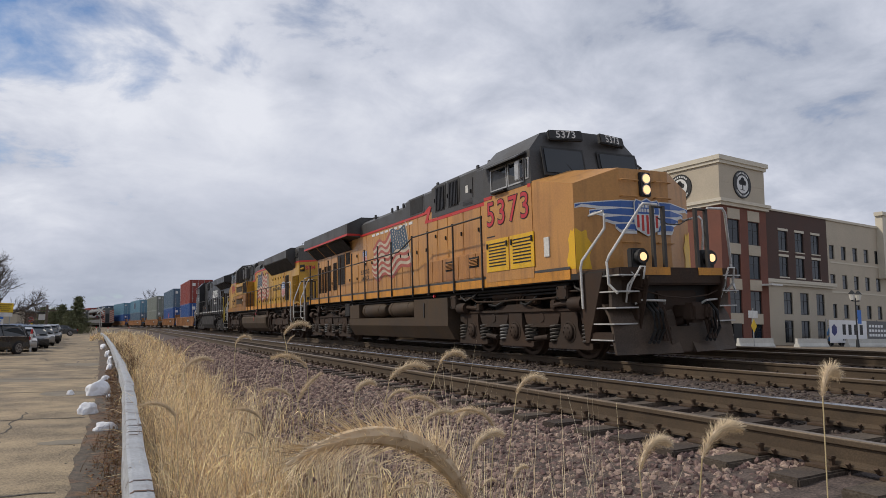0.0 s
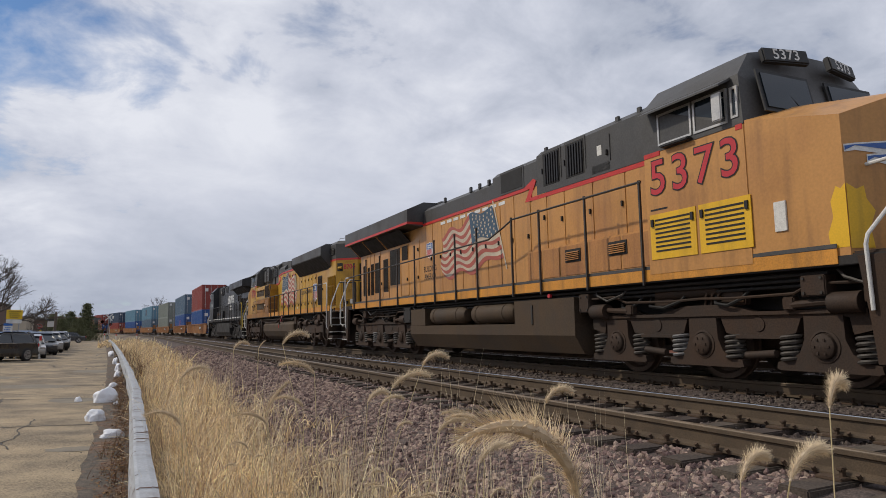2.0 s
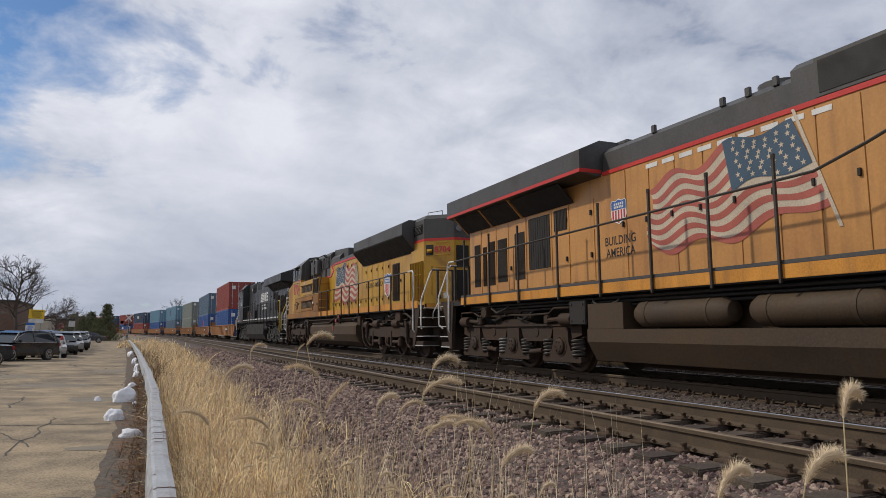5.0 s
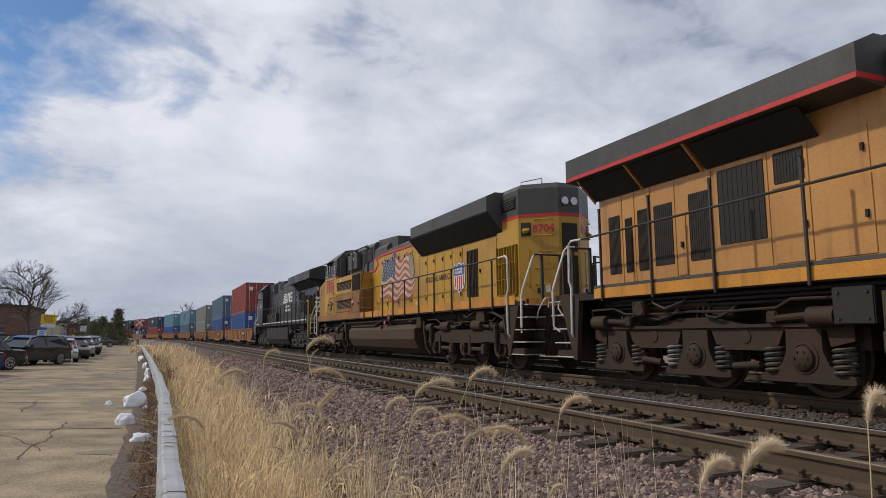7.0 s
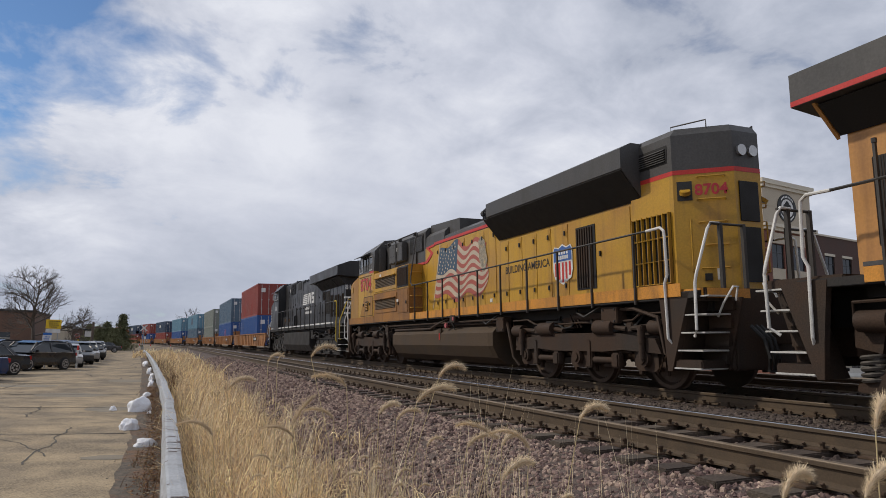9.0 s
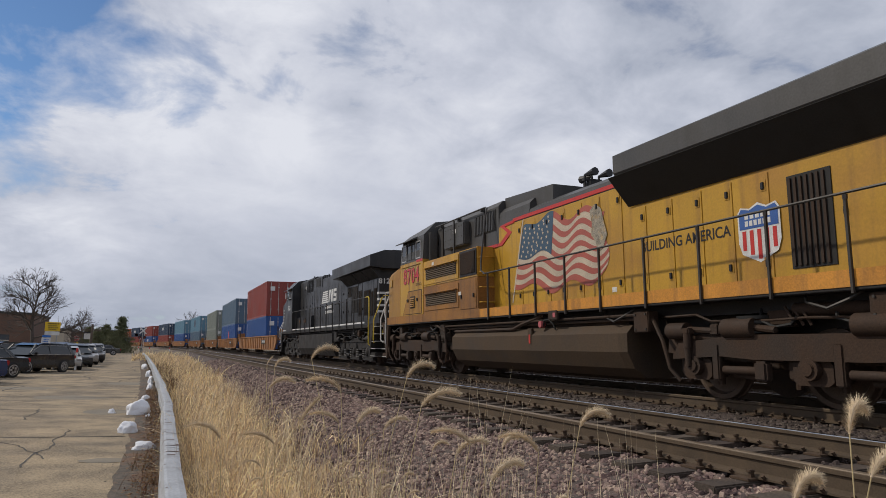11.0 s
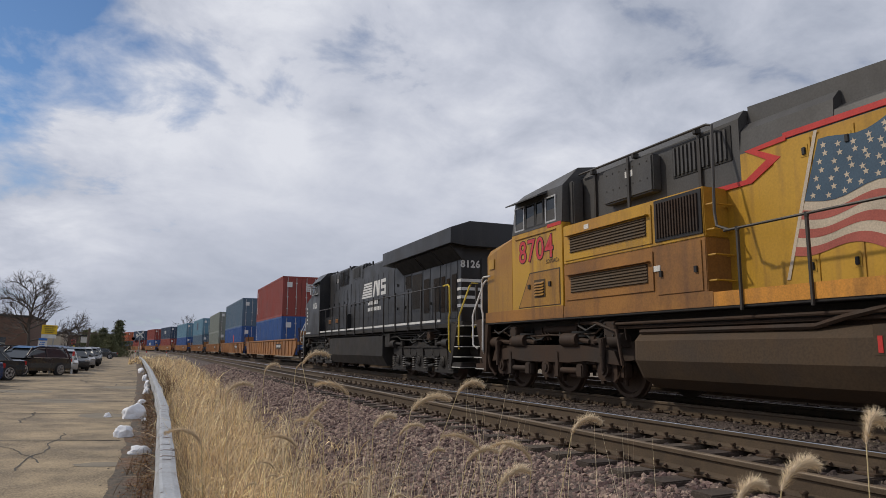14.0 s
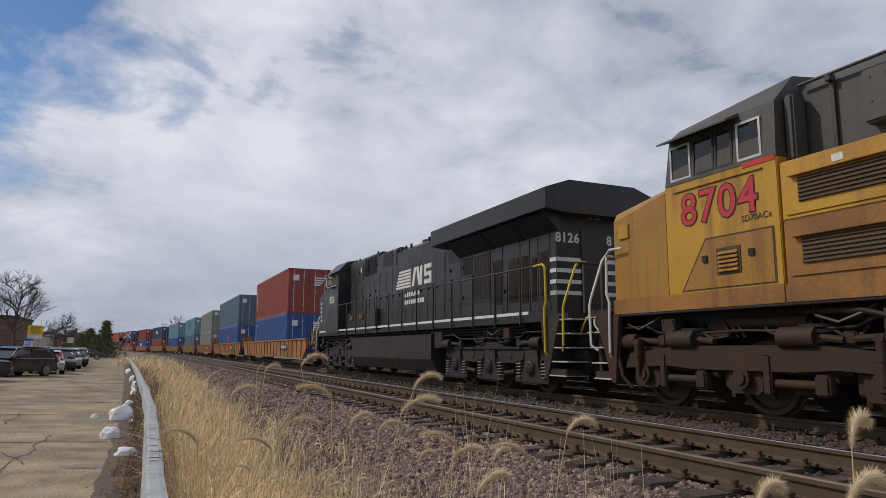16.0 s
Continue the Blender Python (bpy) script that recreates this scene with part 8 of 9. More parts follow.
def bare_tree(x, y, z, h, spread, seed, label, depth=6):
    ob = thing("bare_tree", label, "tree", "bare trees", pose(x, y, z))
    rng = random.Random(seed)
    trunk, limbs = bmesh.new(), bmesh.new()
    # a leader that runs up through the crown
    line, r = [Vector((0, 0, -0.1))], h * 0.024
    for k in range(1, 9):
        line.append(Vector((h * 0.012 * math.sin(k * 1.3 + seed), h * 0.012 * math.cos(k * 1.7 + seed), h * 0.92 * k / 8)))
    for k, (p, q) in enumerate(zip(line, line[1:])):
        rod(trunk, p, q, r * (1 - k / 8.6), 8, r * (1 - (k + 1) / 8.6))
    def grow(p, d, L, r, n):
        q = p + d * L
        mid = p + d * L * 0.5 + Vector((rng.uniform(-1, 1), rng.uniform(-1, 1), rng.uniform(-0.6, 0.8))) * L * 0.09
        pipe(limbs, [p, mid, q], r, 4 if n > 2 else 3)
        if n == 0:
            return
        for i in range(rng.choice((3, 4)) if n > 1 else 3):
            side = d.orthogonal().normalized()
            side.rotate(Matrix.Rotation(rng.uniform(0, 2 * math.pi), 3, d))
            nd = (d + side * rng.uniform(0.4, 0.9) * spread + Vector((0, 0, 0.13))).normalized()
            grow(p + (q - p) * rng.uniform(0.35, 1.0), nd, L * rng.uniform(0.56, 0.86), max(0.008 * h / 9, r * 0.58), n - 1)
    boughs = 15
    for i in range(boughs):
        u = (i + rng.uniform(0, 0.8)) / boughs
        at = line[0].lerp(line[-1], 0.26 + 0.70 * u)
        a = 2.4 * i + rng.uniform(-0.5, 0.5)
        rise = 0.30 + 0.9 * u
        grow(at, Vector((math.cos(a), math.sin(a), rise)).normalized(), h * (0.30 - 0.19 * u) * rng.uniform(0.8, 1.1), h * 0.0088 * (1.1 - 0.6 * u), depth - 2)
    part("trunk", trunk, M["bark"], ob, smooth=True)
    part("crown", limbs, M["bark"], ob, "leafless spreading branches")


bare_tree(-10.0, 69.2, -0.9, 7.7, 1.0, 12, "bare winter tree with spreading leafless crown by the car park", 6)
bare_tree(-9.3, 96.0, -0.9, 3.4, 1.0, 8, "small bare winter tree behind the parked cars", 5)
bare_tree(9.5, 215.0, -0.5, 11.0, 1.0, 11, "bare winter tree behind the container train", 5)
bare_tree(16.0, 300.0, -0.5, 11.0, 1.0, 13, "distant bare winter tree beyond the line", 5)
bare_tree(-16, 180.0, -0.9, 9.0, 1.0, 17, "distant bare winter tree beyond the crossing", 5)


def conifer(x, y, z, h, w, seed):
    ob = thing("spruce_tree", "dark green spruce with drooping layered branches", "tree", "evergreens", pose(x, y, z))
    fill("trunk", M["bark"], ob, lambda bm: rod(bm, (0, 0, -0.1), (0, 0, h * 0.97), h * 0.018, 7, 0.02), smooth=True)
    rng = np.random.default_rng(seed)
    V, F = [], []
    tiers = 20
    for k in range(tiers):
        u = k / tiers
        zc = h * (0.10 + 0.88 * u)
        reach = w * (1 - u) ** 0.85 * (0.75 + 0.5 * rng.random())
        for b in range(int(13 - 7 * u)):
            a = rng.uniform(0, 2 * np.pi)
            R = reach * rng.uniform(0.6, 1.12)
            for j in range(44):
                t = rng.uniform(0.1, 1.0)
                wid = 0.35 * w * 0.3 * (1.2 - t)
                px = math.cos(a) * R * t + rng.normal(0, wid); py = math.sin(a) * R * t + rng.normal(0, wid)
                pz = zc - R * 0.28 * t + 0.10 * R * t * t + rng.normal(0, 0.05 * w * 0.5)
                s = h * 0.026 * rng.uniform(0.6, 1.4)
                d = rng.normal(size=3); d[2] -= 0.5; d /= np.linalg.norm(d)
                e = np.cross(d, rng.normal(size=3)); e /= np.linalg.norm(e)
                n = len(V)
                c = np.array([px, py, pz])
                V += [tuple(c - e * s * 0.35), tuple(c + d * s * 1.6), tuple(c + e * s * 0.35)]
                F.append((n, n + 1, n + 2))
    me = bpy.data.meshes.new("crown")
    me.from_pydata([tuple(map(float, v)) for v in V], [], F)
    me.materials.append(M["needle"])
    part("crown", me, None, ob, "layered dark needles")


for q in ((-5.8, 139.0, -0.9, 6.9, 3.6, 1), (-8.2, 136.0, -0.9, 5.2, 3.6, 2), (-11.3, 141.0, -0.9, 4.8, 3.0, 3), (-9.3, 133.0, -0.9, 4.3, 3.3, 5), (-6.6, 131.0, -0.9, 4.0, 3.4, 6)):
    conifer(*q)

# ---- buildings ----
M["brick_red"] = mat("red_brown_brick", (0.17, 0.070, 0.050), 0.85, 0, 0.2, 0.5, 12, 0.004)
M["brick_dark"] = mat("dark_brown_brick", (0.085, 0.052, 0.043), 0.85, 0, 0.2, 0.5, 12, 0.004)
M["tan_stone"] = mat("tan_panel_wall", (0.46, 0.40, 0.31), 0.8, 0, 0.08, 0.4, 8)
M["cream"] = mat("cream_cornice", (0.58, 0.53, 0.43), 0.7, 0, 0.06, 0.6, 10)
M["win_glass"] = glass_mat("dark_window_glass", (0.02, 0.024, 0.028), 0.06)
M["win_frame"] = mat("dark_window_frame", (0.02, 0.02, 0.02), 0.5)
M["concrete"] = mat("concrete_barrier", (0.50, 0.49, 0.45), 0.85, 0, 0.15, 1.0, 20)
M["lift_blue"] = mat("blue_machine_paint", (0.03, 0.22, 0.52), 0.45, 0, 0.12)
M["far_brick"] = mat("brown_brick", (0.14, 0.085, 0.062), 0.9, 0, 0.2, 0.6, 10)
M["roof_dark"] = mat("dark_flat_roof", (0.05, 0.048, 0.045), 0.9, 0, 0.2)

CITY = Matrix.Translation((69.09, 52.88, 0)) @ pose(0, 0, 0, 0, 0, math.degrees(math.atan2(0.0958, 0.9954)))
# in its space x runs along the front, y into the building, z up


def pierced(bm, x0, x1, z0, z1, holes, y0, y1):
    """A wall slab with rectangular openings (x0, x1, z0, z1)."""
    xs = sorted({x0, x1, *[h[0] for h in holes], *[h[1] for h in holes]})
    zs = sorted({z0, z1, *[h[2] for h in holes], *[h[3] for h in holes]})
    for a, b in zip(xs, xs[1:]):
        run = None
        for c, d in zip(zs, zs[1:]):
            mx, mz = (a + b) / 2, (c + d) / 2
            solid = not any(h[0] < mx < h[1] and h[2] < mz < h[3] for h in holes)
            if solid:
                run = (run[0], d) if run else (c, d)
            if run and (not solid or d == zs[-1]):
                box(bm, a, b, y0, y1, run[0], run[1])
                run = None


def city_window(parent, x0, x1, z0, z1, y, bars=1, lintel=None):
    w = fill("window", M["win_frame"], parent, lambda bm: ([box(bm, *q[:2], y + 0.12, y + 0.2, *q[2:]) for q in ((x0, x1, z0, z0 + 0.07), (x0, x1, z1 - 0.07, z1), (x0, x0 + 0.07, z0 + 0.07, z1 - 0.07), (x1 - 0.07, x1, z0 + 0.07, z1 - 0.07))],
             [box(bm, x0 + (x1 - x0) * i / (bars + 1) - 0.03, x0 + (x1 - x0) * i / (bars + 1) + 0.03, y + 0.13, y + 0.19, z0 + 0.07, z1 - 0.07) for i in range(1, bars + 1)], box(bm, x0 + 0.07, x1 - 0.07, y + 0.135, y + 0.185, z0 + (z1 - z0) * 0.62, z0 + (z1 - z0) * 0.62 + 0.05)))
    fill("pane", M["win_glass"], w, lambda bm: box(bm, x0 + 0.05, x1 - 0.05, y + 0.155, y + 0.175, z0 + 0.05, z1 - 0.05))
    if lintel:
        fill("lintel", lintel, w, lambda bm: box(bm, x0 - 0.1, x1 + 0.1, y - 0.06, y + 0.1, z1 + 0.002, z1 + 0.28))
        fill("sill", lintel, w, lambda bm: box(bm, x0 - 0.08, x1 + 0.08, y - 0.08, y + 0.1, z0 - 0.14, z0 - 0.002))
    return w


def city_hall():
    b = thing("city_building", "four-storey brick and tan civic building with a corner tower", "building", m=CITY)
    G = -0.6
    # dark brick middle, over a tan base two storeys high
    hol = [(x, x + 1.75, z, z + 2.35) for x in (-0.05, 3.25, 6.6) for z in (6.85 + 0.5, 10.4)]
    fill("wall", M["brick_dark"], b, lambda bm: pierced(bm, -3.9, 10.1, 6.95, 14.95, hol, 0.0, 0.35))
    for h in hol:
        city_window(b, *h, 0.0, 1, M["cream"])
    hol = [(x, x + 1.75, z, z + 2.55) for x in (0.1, 3.4, 6.75) for z in (-0.55 + 0.3, 3.0)]
    low = fill("wall", M["tan_stone"], b, lambda bm: pierced(bm, -3.9, 10.3, G, 6.3, hol, -0.25, 0.1))
    for h in hol:
        city_window(b, *h, -0.25, 1)
    fill("cornice", M["cream"], b, lambda bm: (box(bm, -3.69, 10.55, -0.55, 0.1, 6.3, 6.55), box(bm, -3.69, 10.65, -0.7, 0.1, 6.55, 6.95)))
    fill("parapet", M["cream"], b, lambda bm: box(bm, -3.69, 10.2, -0.12, 0.4, 14.95, 15.15))
    # tan wing to the right
    hol = [(x, x + 1.15, z, z + 1.75) for x in [10.6 + 2.72 * i for i in range(9)] for z in (2.75, 6.45, 10.1)]
    fill("wall", M["tan_stone"], b, lambda bm: pierced(bm, 10.103, 36, G, 14.9, hol, 0.05, 0.4))
    for h in hol:
        city_window(b, *h, 0.05, 0)
    fill("band", M["cream"], b, lambda bm: [box(bm, 10.7, 36, 0.0, 0.05, z, z + 0.18) for z in (2.3, 5.9, 9.6)])
    fill("parapet", M["cream"], b, lambda bm: box(bm, 10.2, 36, -0.1, 0.45, 14.9, 15.2))
    fill("pilaster", M["cream"], b, lambda bm: (box(bm, 22.3, 24.2, -0.8, 0.1, 8.2, 17.0), box(bm, 22.0, 24.5, -1.0, 0.1, 16.6, 17.1)))
    # corner tower
    T0, T1 = -11.7, -3.7
    bays = [(-10.55, -8.55), (-7.05, -5.05)]
    hol = [(a, c, z, z + 2.6) for a, c in bays for z in (2.75, 6.65, 10.4)] + [(a, c, -0.5, 1.9) for a, c in bays]
    fill("tower_wall", M["brick_red"], b, lambda bm: (pierced(bm, T0, T1, G, 14.4, hol, -0.9, -0.5), box(bm, T0, T0 + 0.35, -0.5, 9.0, G, 14.4), box(bm, T1 - 0.35, T1, -0.5, 4.0, G, 14.4)))
    for h in hol:
        city_window(b, *h, -0.9, 1)
    fill("spandrel", M["tan_stone"], b, lambda bm: [box(bm, a - 0.05, c + 0.05, -0.96, -0.9, z, z + 1.15) for a, c in bays for z in (1.75, 5.42, 9.25, 13.05)])
    fill("tower_top", M["tan_stone"], b, lambda bm: (box(bm, T0, T1, -0.85, 8.0, 15.0, 19.0), box(bm, T0 + 0.02, T1 - 0.02, -0.87, -0.85, 17.0, 17.06)))
    fill("tower_cornice", M["cream"], b, lambda bm: (box(bm, T0 - 0.25, T1 + 0.25, -1.15, 8.2, 14.4, 14.75), box(bm, T0 - 0.45, T1 + 0.45, -1.35, 8.3, 14.75, 15.1), box(bm, T0 - 0.2, T1 + 0.2, -1.05, 8.2, 19.0, 19.35), box(bm, T0 - 0.35, T1 + 0.35, -1.2, 8.3, 19.35, 19.85)))
    # round civic emblem on both faces
    for m in (pose(-7.8, -0.86, 17.05), pose(T0 - 0.01, 4.2, 17.05, 0, 0, -90)):
        e = fill("round_emblem", M["win_frame"], b, lambda bm: rod(bm, (0, 0.0, 0), (0, -0.10, 0), 1.55, 32), "dark round emblem with a white ring and tree", m)
        fill("ring", M["white"], e, lambda bm: rod(bm, (0, -0.101, 0), (0, -0.115, 0), 1.0, 32))
        fill("tree_mark", M["win_frame"], e, lambda bm: ([rod(bm, (x, -0.116, z), (x, -0.125, z), r, 12) for x, z, r in ((0, 0.3, 0.42), (-0.38, 0.18, 0.28), (0.38, 0.18, 0.28), (0, 0.5, 0.3))], box(bm, -0.09, 0.09, -0.125, -0.116, -0.6, 0.1), box(bm, -0.4, 0.4, -0.125, -0.116, -0.66, -0.58)))
        fill("writing_bars", M["white"], e, lambda bm: [box(bm, 1.27 * math.sin(a) - 0.07, 1.27 * math.sin(a) + 0.07, -0.108, -0.101, 1.27 * math.cos(a) - 0.1, 1.27 * math.cos(a) + 0.1) for a in [-0.8 + 0.2 * i for i in range(9)] + [math.pi - 0.9 + 0.18 * i for i in range(11)]])
    fill("canopy", M["white"], b, lambda bm: box(bm, -5.1, -3.1, -2.2, -0.9, 6.0, 6.2, 0.02))
    fill("street_entrance", M["win_frame"], b, lambda bm: box(bm, -10.3, -8.9, -1.0, -0.9, -0.5, 1.8))
    # body and roof behind the front
    fill("rear_wall", M["tan_stone"], b, lambda bm: (box(bm, -3.7, 36, 14.0, 14.3, G, 14.9), box(bm, 35.7, 36, 0.4, 14.0, G, 14.9), box(bm, -3.9, -3.6, 8.0, 14.0, G, 14.9)))
    fill("roof", M["roof_dark"], b, lambda bm: box(bm, -3.8, 35.9, 0.3, 14.2, 14.5, 14.7))
    fill("interior", M["roof_dark"], b, lambda bm: (box(bm, -3.5, 35, 3.0, 3.2, G, 14.4), box(bm, T0 + 0.4, T1 - 0.4, 2.0, 2.2, G, 14.3)))


city_hall()


def low_house(x, y, w, d, h, material, label, turn=0):
    b = thing("low_building", label, "building", "low buildings", pose(x, y, -0.95, 0, 0, turn))
    hol = [(-w / 2 + 1.0 + 2.4 * i, -w / 2 + 2.2 + 2.4 * i, 1.0, 2.4) for i in range(int((w - 1.5) / 2.4))]
    fill("wall", material, b, lambda bm: (pierced(bm, -w / 2, w / 2, 0, h, hol, 0, 0.3), box(bm, -w / 2, -w / 2 + 0.3, 0.3, d, 0, h), box(bm, w / 2 - 0.3, w / 2, 0.3, d, 0, h), box(bm, -w / 2, w / 2, d, d + 0.3, 0, h)))
    for q in hol:
        wn = fill("window", M["win_glass"], b, lambda bm: box(bm, *q[:2], 0.12, 0.16, *q[2:]))
        fill("frame", M["cream"], wn, lambda bm: box(bm, q[0], q[1], 0.08, 0.14, (q[2] + q[3]) / 2 - 0.04, (q[2] + q[3]) / 2 + 0.04))
    fill("roof", M["roof_dark"], b, lambda bm: box(bm, -w / 2 - 0.15, w / 2 + 0.15, -0.15, d + 0.4, h, h + 0.25))


low_house(-27.0, 96.0, 26, 14, 4.9, M["far_brick"], "low brown brick building behind the bare tree")
low_house(-34.0, 175.0, 30, 14, 4.4, M["tan_stone"], "low pale building beyond the car park")
low_house(-8.0, 260.0, 40, 14, 5.0, M["far_brick"], "low brown building far down the line", 0)
low_house(-52.0, 200.0, 36, 14, 6.0, M["brick_red"], "low red brick building far beyond the car park")


def barrier(x, y, turn):
    ob = thing("concrete_barrier", "pale concrete street barrier standing before the building", "barrier", "street barriers", pose(x, y, -0.5, 0, 0, turn))
    fill("block", M["concrete"], ob, lambda bm: along_x(bm, [(-0.3, 0), (0.3, 0), (0.3, 0.15), (0.14, 0.4), (0.1, 0.85), (-0.1, 0.85), (-0.14, 0.4), (-0.3, 0.15)], -2.6, 2.6))


for u in (-16.5, -7.4, 1.6, 6.0, 10.5):
    m = CITY @ Matrix.Translation((u, -7.6, 0))
    barrier(m.translation.x, m.translation.y, 5.5)


def banner():
    o = CITY @ Matrix.Translation((-2.3, -6.5, 0))
    b = thing("banner_fence", "white banner with a dark emblem on a grey mesh fence", "banner", m=o)
    fill("fence_post", M["galv"], b, lambda bm: [rod(bm, (x, 0, -0.6), (x, 0, 2.4), 0.05, 8) for x in (-0.4, 3.0, 6.4, 9.8, 13.6)])
    fill("fence_mesh", M["fence"], b, lambda bm: [box(bm, -0.4 + 0.3 * i, -0.37 + 0.3 * i, -0.01, 0.01, -0.5, 2.3) for i in range(47)] + [box(bm, -0.4, 13.6, -0.012, 0.012, z, z + 0.04) for z in (-0.45, 0.3, 1.0, 1.66)])
    s = fill("banner_sheet", M["banner_white"], b, lambda bm: box(bm, 0.1, 7.5, -0.05, -0.03, -0.1, 2.3), "white banner")
    fill("dark_sheet", M["fence"], b, lambda bm: box(bm, 7.7, 13.5, -0.05, -0.03, -0.5, 2.3), "dark banner")
    for z, n in ((1.6, 5), (1.1, 7), (0.6, 7)):
        fill("wording_blocks", M["banner_white"], b, lambda bm: [box(bm, 8.0 + 0.62 * i, 8.45 + 0.62 * i, -0.06, -0.051, z, z + 0.28) for i in range(n)])
    fill("emblem", M["sign_navy"], s, lambda bm: sweep(bm, [[(1.0 + 0.55 * math.sin(2 * math.pi * i / 6), y, 1.25 + 0.62 * math.cos(2 * math.pi * i / 6)) for i in range(6)] for y in (-0.06, -0.051)]))
    # brand wording as plain blocks
    fill("wording_blocks", M["ink"], s, lambda bm: [box(bm, x, x + 0.62, -0.06, -0.051, 0.75, 1.85) for x in (2.6, 3.75, 4.9, 6.05)] + [box(bm, 2.6 + 0.36 * i, 2.85 + 0.36 * i, -0.06, -0.051, 0.14, 0.32) for i in range(12)])


M["banner_white"] = mat("white_vinyl", (0.78, 0.78, 0.78), 0.5, 0, 0.06, 1, 20)
M["fence"] = mat("grey_fence_mesh", (0.17, 0.17, 0.17), 0.7, 0.3, 0.1)
M["sign_navy"] = mat("navy_emblem", (0.03, 0.035, 0.16), 0.5)
banner()


def street_lamp(u, v):
    o = CITY @ Matrix.Translation((u, v, -0.5))
    b = thing("street_lamp", "black ornamental street lamp with twin lanterns and a blue banner", "street lamp", m=o)
    fill("post", M["dark_metal"], b, lambda bm: (rod(bm, (0, 0, 0), (0, 0, 5.0), 0.09, 10, 0.06), rod(bm, (0, 0, 0), (0, 0, 0.8), 0.2, 10, 0.12), rod(bm, (-0.6, 0, 4.7), (0.6, 0, 4.7), 0.04, 8)), smooth=True)
    for x in (-0.6, 0.6):
        l = fill("lantern", M["sticker"], b, lambda bm: rod(bm, (x, 0, 4.8), (x, 0, 5.4), 0.2, 8, 0.32), "frosted lantern")
        fill("lantern_cap", M["dark_metal"], l, lambda bm: (rod(bm, (x, 0, 5.4), (x, 0, 5.8), 0.36, 8, 0.06), rod(bm, (x, 0, 4.68), (x, 0, 4.8), 0.1, 8)))
    fill("banner", M["sign_blue"], b, lambda bm: box(bm, 0.25, 0.95, -0.01, 0.01, 2.4, 3.8))


street_lamp(-1.6, -9.0)


def lift_machine():
    o = CITY @ Matrix.Translation((3.0, -5.2, -0.5))
    b = thing("boom_lift", "blue telescopic boom lift parked by the fence", "machine", m=o)
    fill("chassis", M["lift_blue"], b, lambda bm: (box(bm, -1.6, 1.6, -0.9, 0.9, 0.45, 1.0, 0.08), box(bm, -1.2, 2.2, -0.8, 0.8, 1.0, 1.8, 0.12)))
    fill("boom", M["lift_blue"], b, lambda bm: (rod(bm, (2.2, 0, 2.0), (-2.4, 0, 2.3), 0.22, 8), rod(bm, (-2.4, 0, 2.3), (-3.2, 0, 1.2), 0.12, 8)))
    for x in (-1.1, 1.1):
        for y in (-0.85, 0.85):
            fill("wheel", M["tyre"], b, lambda bm: rod(bm, (x, y - 0.15, 0.45), (x, y + 0.15, 0.45), 0.45, 14), smooth=True)


lift_machine()


def yellow_marker():
    o = CITY @ Matrix.Translation((-18.8, -9.0, -0.5))
    b = thing("warning_sign", "yellow-green diamond warning sign with a white plate on a post", "sign", m=o)
    fill("post", M["galv"], b, lambda bm: rod(bm, (0, 0, 0), (0, 0, 3.5), 0.04, 8))
    fill("diamond", M["sign_yellow"], b, lambda bm: sweep(bm, [[(0, y, 2.55), (0.42, y, 1.96), (0, y, 1.37), (-0.42, y, 1.96)] for y in (-0.06, -0.04)]))
    fill("plate", M["white"], b, lambda bm: box(bm, -0.75, 0.6, -0.06, -0.04, 2.65, 3.3, 0.01))


yellow_marker()


# far trees along the horizon
def far_woods():
    rng = np.random.default_rng(21)
    V, F = [], []
    for k in range(240):
        y = rng.uniform(300, 520); x = rng.uniform(-220, 330)
        h, w = rng.uniform(5, 11), rng.uniform(3, 6)
        for j in range(60):
            a, r, zz = rng.uniform(0, 6.3), w * rng.random() ** 0.5, rng.random()
            c = np.array([x + r * math.cos(a) * (1 - 0.4 * zz), y + r * math.sin(a), -1 + h * (0.15 + 0.85 * zz)])
            d = rng.normal(size=3) * 0.9; e = rng.normal(size=3) * 0.5
            n = len(V)
            V += [tuple(c), tuple(c + d), tuple(c + e)]
            F.append((n, n + 1, n + 2))
    me = bpy.data.meshes.new("distant_woods")
    me.from_pydata([tuple(map(float, v)) for v in V], [], F)
    me.materials.append(M["far_wood"])
    tagged(new("distant_woods", me), "grey-brown leafless woods along the horizon", "trees", kind="stuff")


M["far_wood"] = mat("leafless_woods", (0.13, 0.115, 0.10), 0.9, 0, 0.3, 0.2, 5, island=0.3)
far_woods()


# ---- the passenger train leaving on the near track ----
M["steel_car"] = mat("dull_stainless_steel", (0.13, 0.135, 0.135), 0.6, 0.2, 0.12, 0.6, 20, streak=0.25)


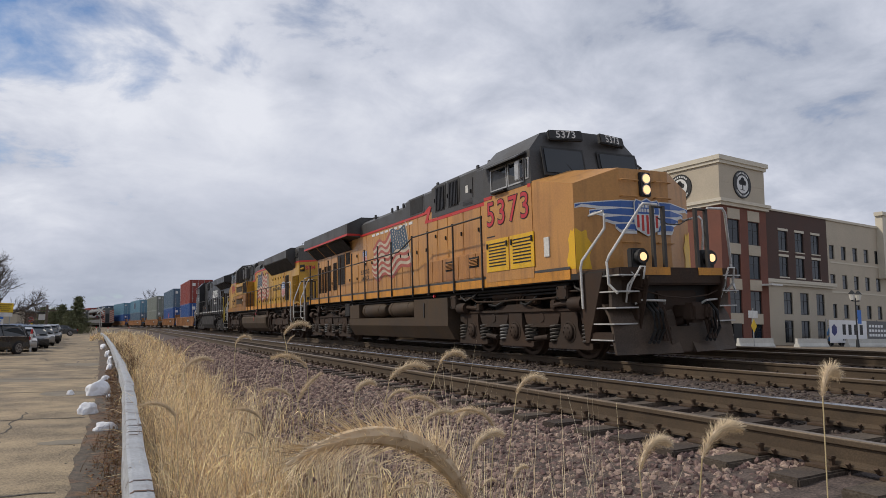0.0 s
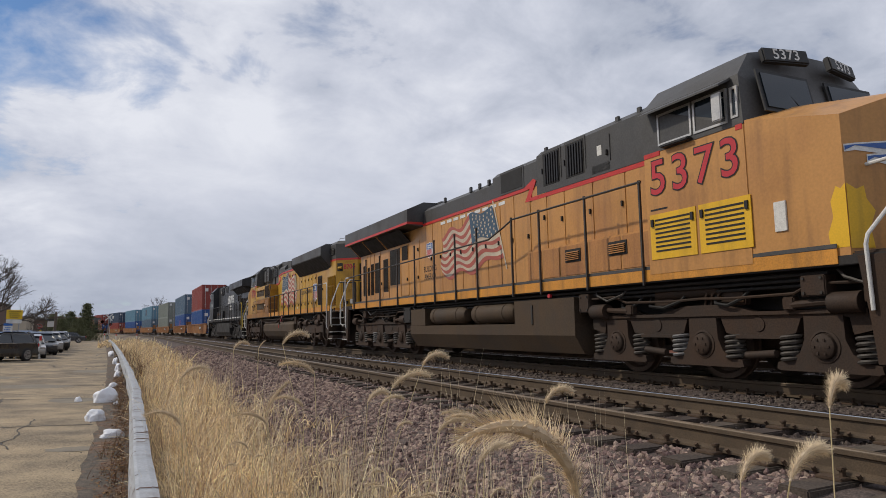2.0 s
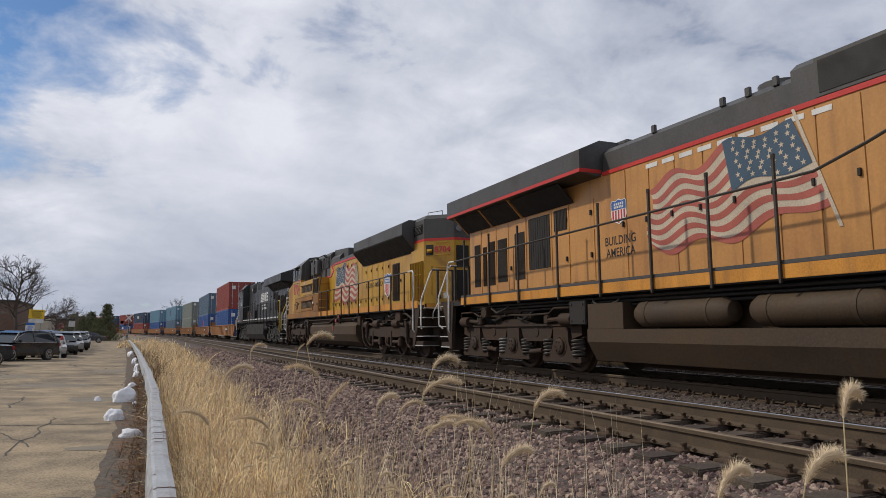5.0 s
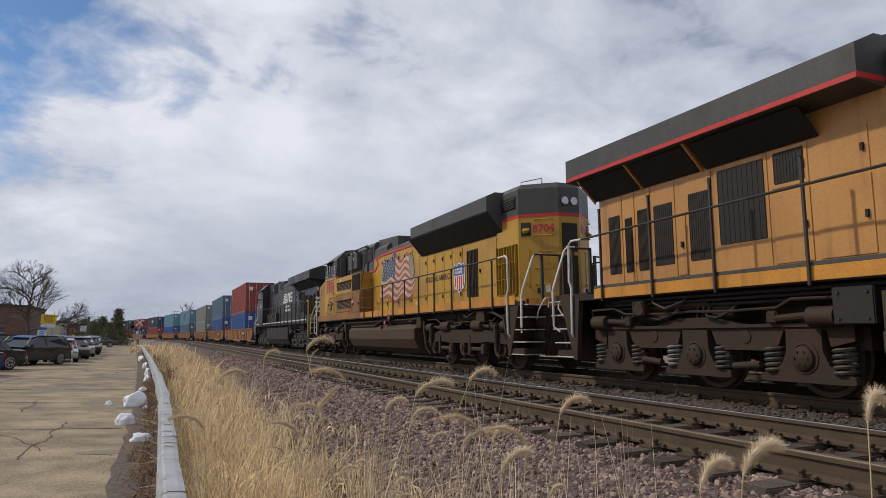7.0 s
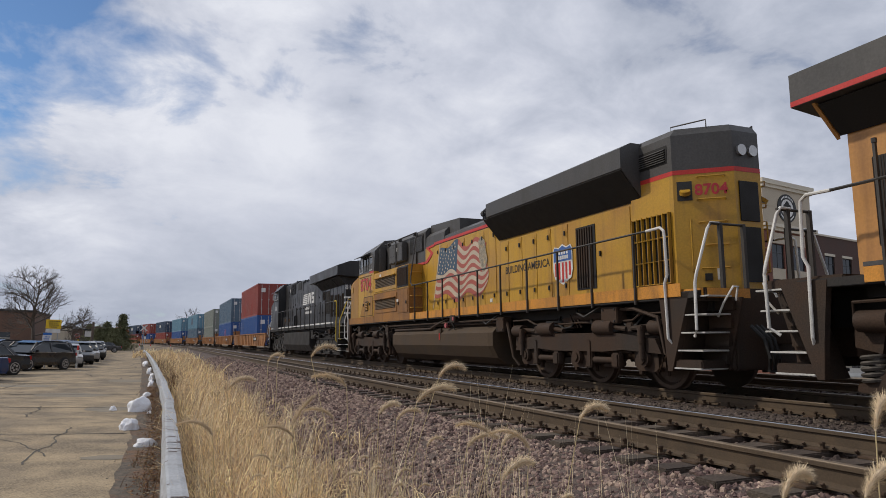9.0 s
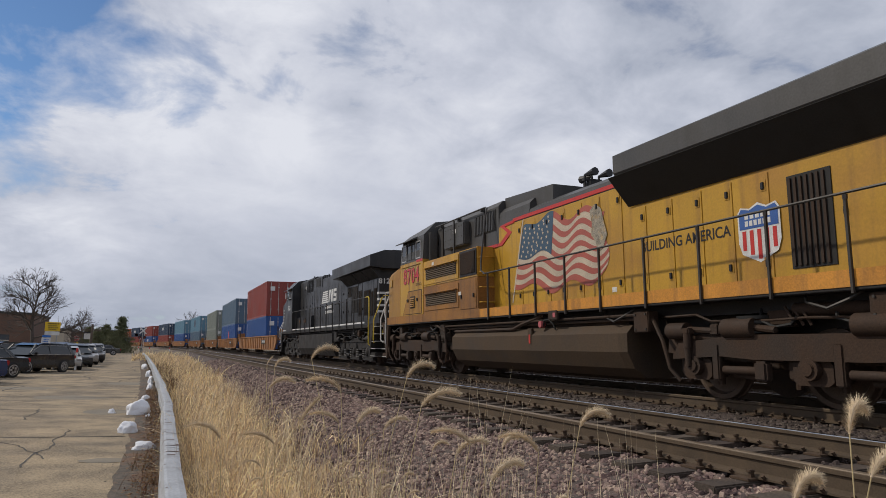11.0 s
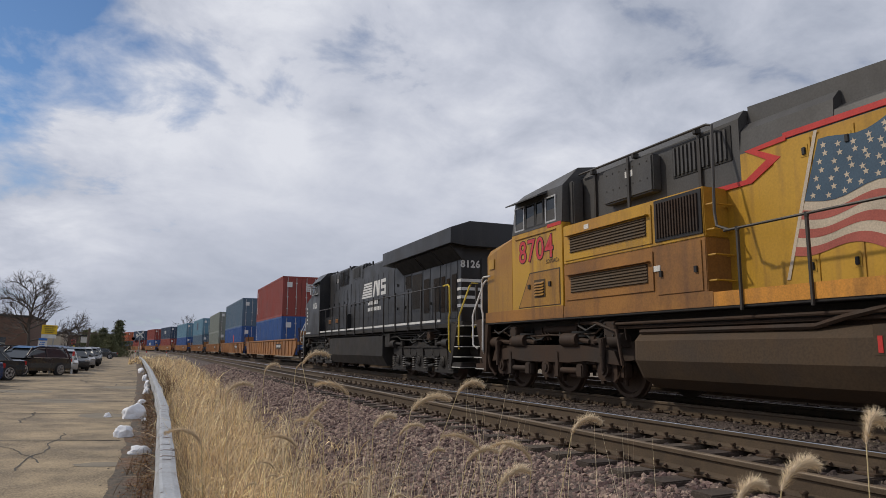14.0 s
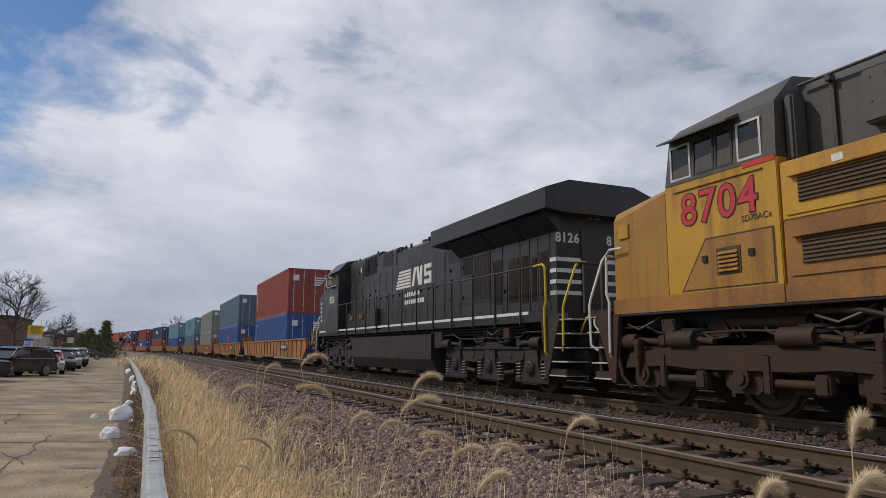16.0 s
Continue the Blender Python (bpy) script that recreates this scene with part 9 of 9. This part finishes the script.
def gallery_car(end_stripes):
    c = thing("passenger_car", "dull stainless steel two-level passenger car" + (" with red and white striped end" if end_stripes else ""), "railway car", "cars of the passenger train")
    prof = [(-1.5, 1.1), (1.5, 1.1), (1.5, 4.2), (1.1, 4.75), (-1.1, 4.75), (-1.5, 4.2)]
    body = fill("body", M["steel_car"], c, lambda bm: along_y(bm, prof, 0.4, 25.2))
    for z in (2.0, 3.35):
        for s in (-1, 1):
            fill("window_strip", M["win_glass"], body, lambda bm: box(bm, *sorted((s * 1.5, s * 1.515)), 2.0, 23.6, z, z + 0.6))
    fill("end_door", M["dark_metal"], body, lambda bm: box(bm, -0.42, 0.42, 0.34, 0.4, 1.2, 3.4))
    if end_stripes:
        for s in (-1, 1):
            pn = fill("striped_panel", M["flag_white"], body, lambda bm: box(bm, *sorted((s * 0.5, s * 1.48)), 0.36, 0.4, 1.15, 4.2))
            for i in range(6):
                z = 1.15 + 0.5 * i
                fill("stripe", M["flag_red"], pn, lambda bm: sweep(bm, [[(s * 0.52, y, z), (s * 1.47, y, z + 0.45), (s * 1.47, y, z + 0.72), (s * 0.52, y, z + 0.27)] for y in (0.335, 0.358)]))
    fill("underframe", M["black_under"], c, lambda bm: (box(bm, -1.3, 1.3, 1.0, 24.6, 0.7, 1.1), [box(bm, -1.1, 1.1, y, y + 2.6, 0.05, 0.75, 0.05) for y in (2.2, 20.8)]))
    return c


COMMUTER = [(gallery_car(i == 0), 186.0 + 25.7 * i) for i in range(4)]


ties()


# ---- motion ----
def motions():
    for ob, s0, turn, *z in TRAIN:
        walk(ob, [(t, line_pose(TRACK_X, s0 - g, z[0] if z else 0.0, turn)) for t, g in GONE])
    for ob, s0 in COMMUTER:
        walk(ob, [(t, line_pose(TRACK_X - TRACK_GAP, s0 + 15.0 * t + 0.35 * t * t)) for t in range(17)])
    # the wind rocks the foxtails
    for ob, m, k in SWAY:
        amp = 2.2 + 1.3 * math.sin(k * 2.7)
        walk(ob, [(0.4 * i, m @ pose(0, 0, 0, amp * 0.5 * math.sin(1.9 * 0.4 * i + k), amp * math.sin(2.6 * 0.4 * i + 1.7 * k) + 0.5 * amp * math.sin(0.9 * 0.4 * i + k), 0)) for i in range(41)])
    # the foxtail nearest the eye swings up in two gusts
    gusts = [(0, 6.5, 5.0), (0.3, 5.0, 5.0), (0.5, 5.7, 4.0), (1.0, 5.9, 3.2), (1.5, 6.6, 3.6), (2.0, 4.5, 9.0), (2.5, 10.5, 3.0), (3.0, 12.5, 0.4), (7.0, 12.3, 0.3), (7.8, 8.8, 2.6), (8.4, 11.5, 0.5), (9.0, 12.2, 0.3), (16.0, 12.2, 0.3)]
    foot = NEAR_FOXTAIL.matrix_basis.copy()
    walk(NEAR_FOXTAIL, [(t, foot @ pose(0, 0, 0, a, 0, 0) @ pose(0, 0, 0, 0, b, 0)) for t, a, b in gusts])
    for ws, (x, y, z), d, r in WHEELS:
        walk(ws, [(0.2 * i, pose(x, y, z, d * math.degrees(gone(0.2 * i) / r), 0, 0)) for i in range(81)])


motions()
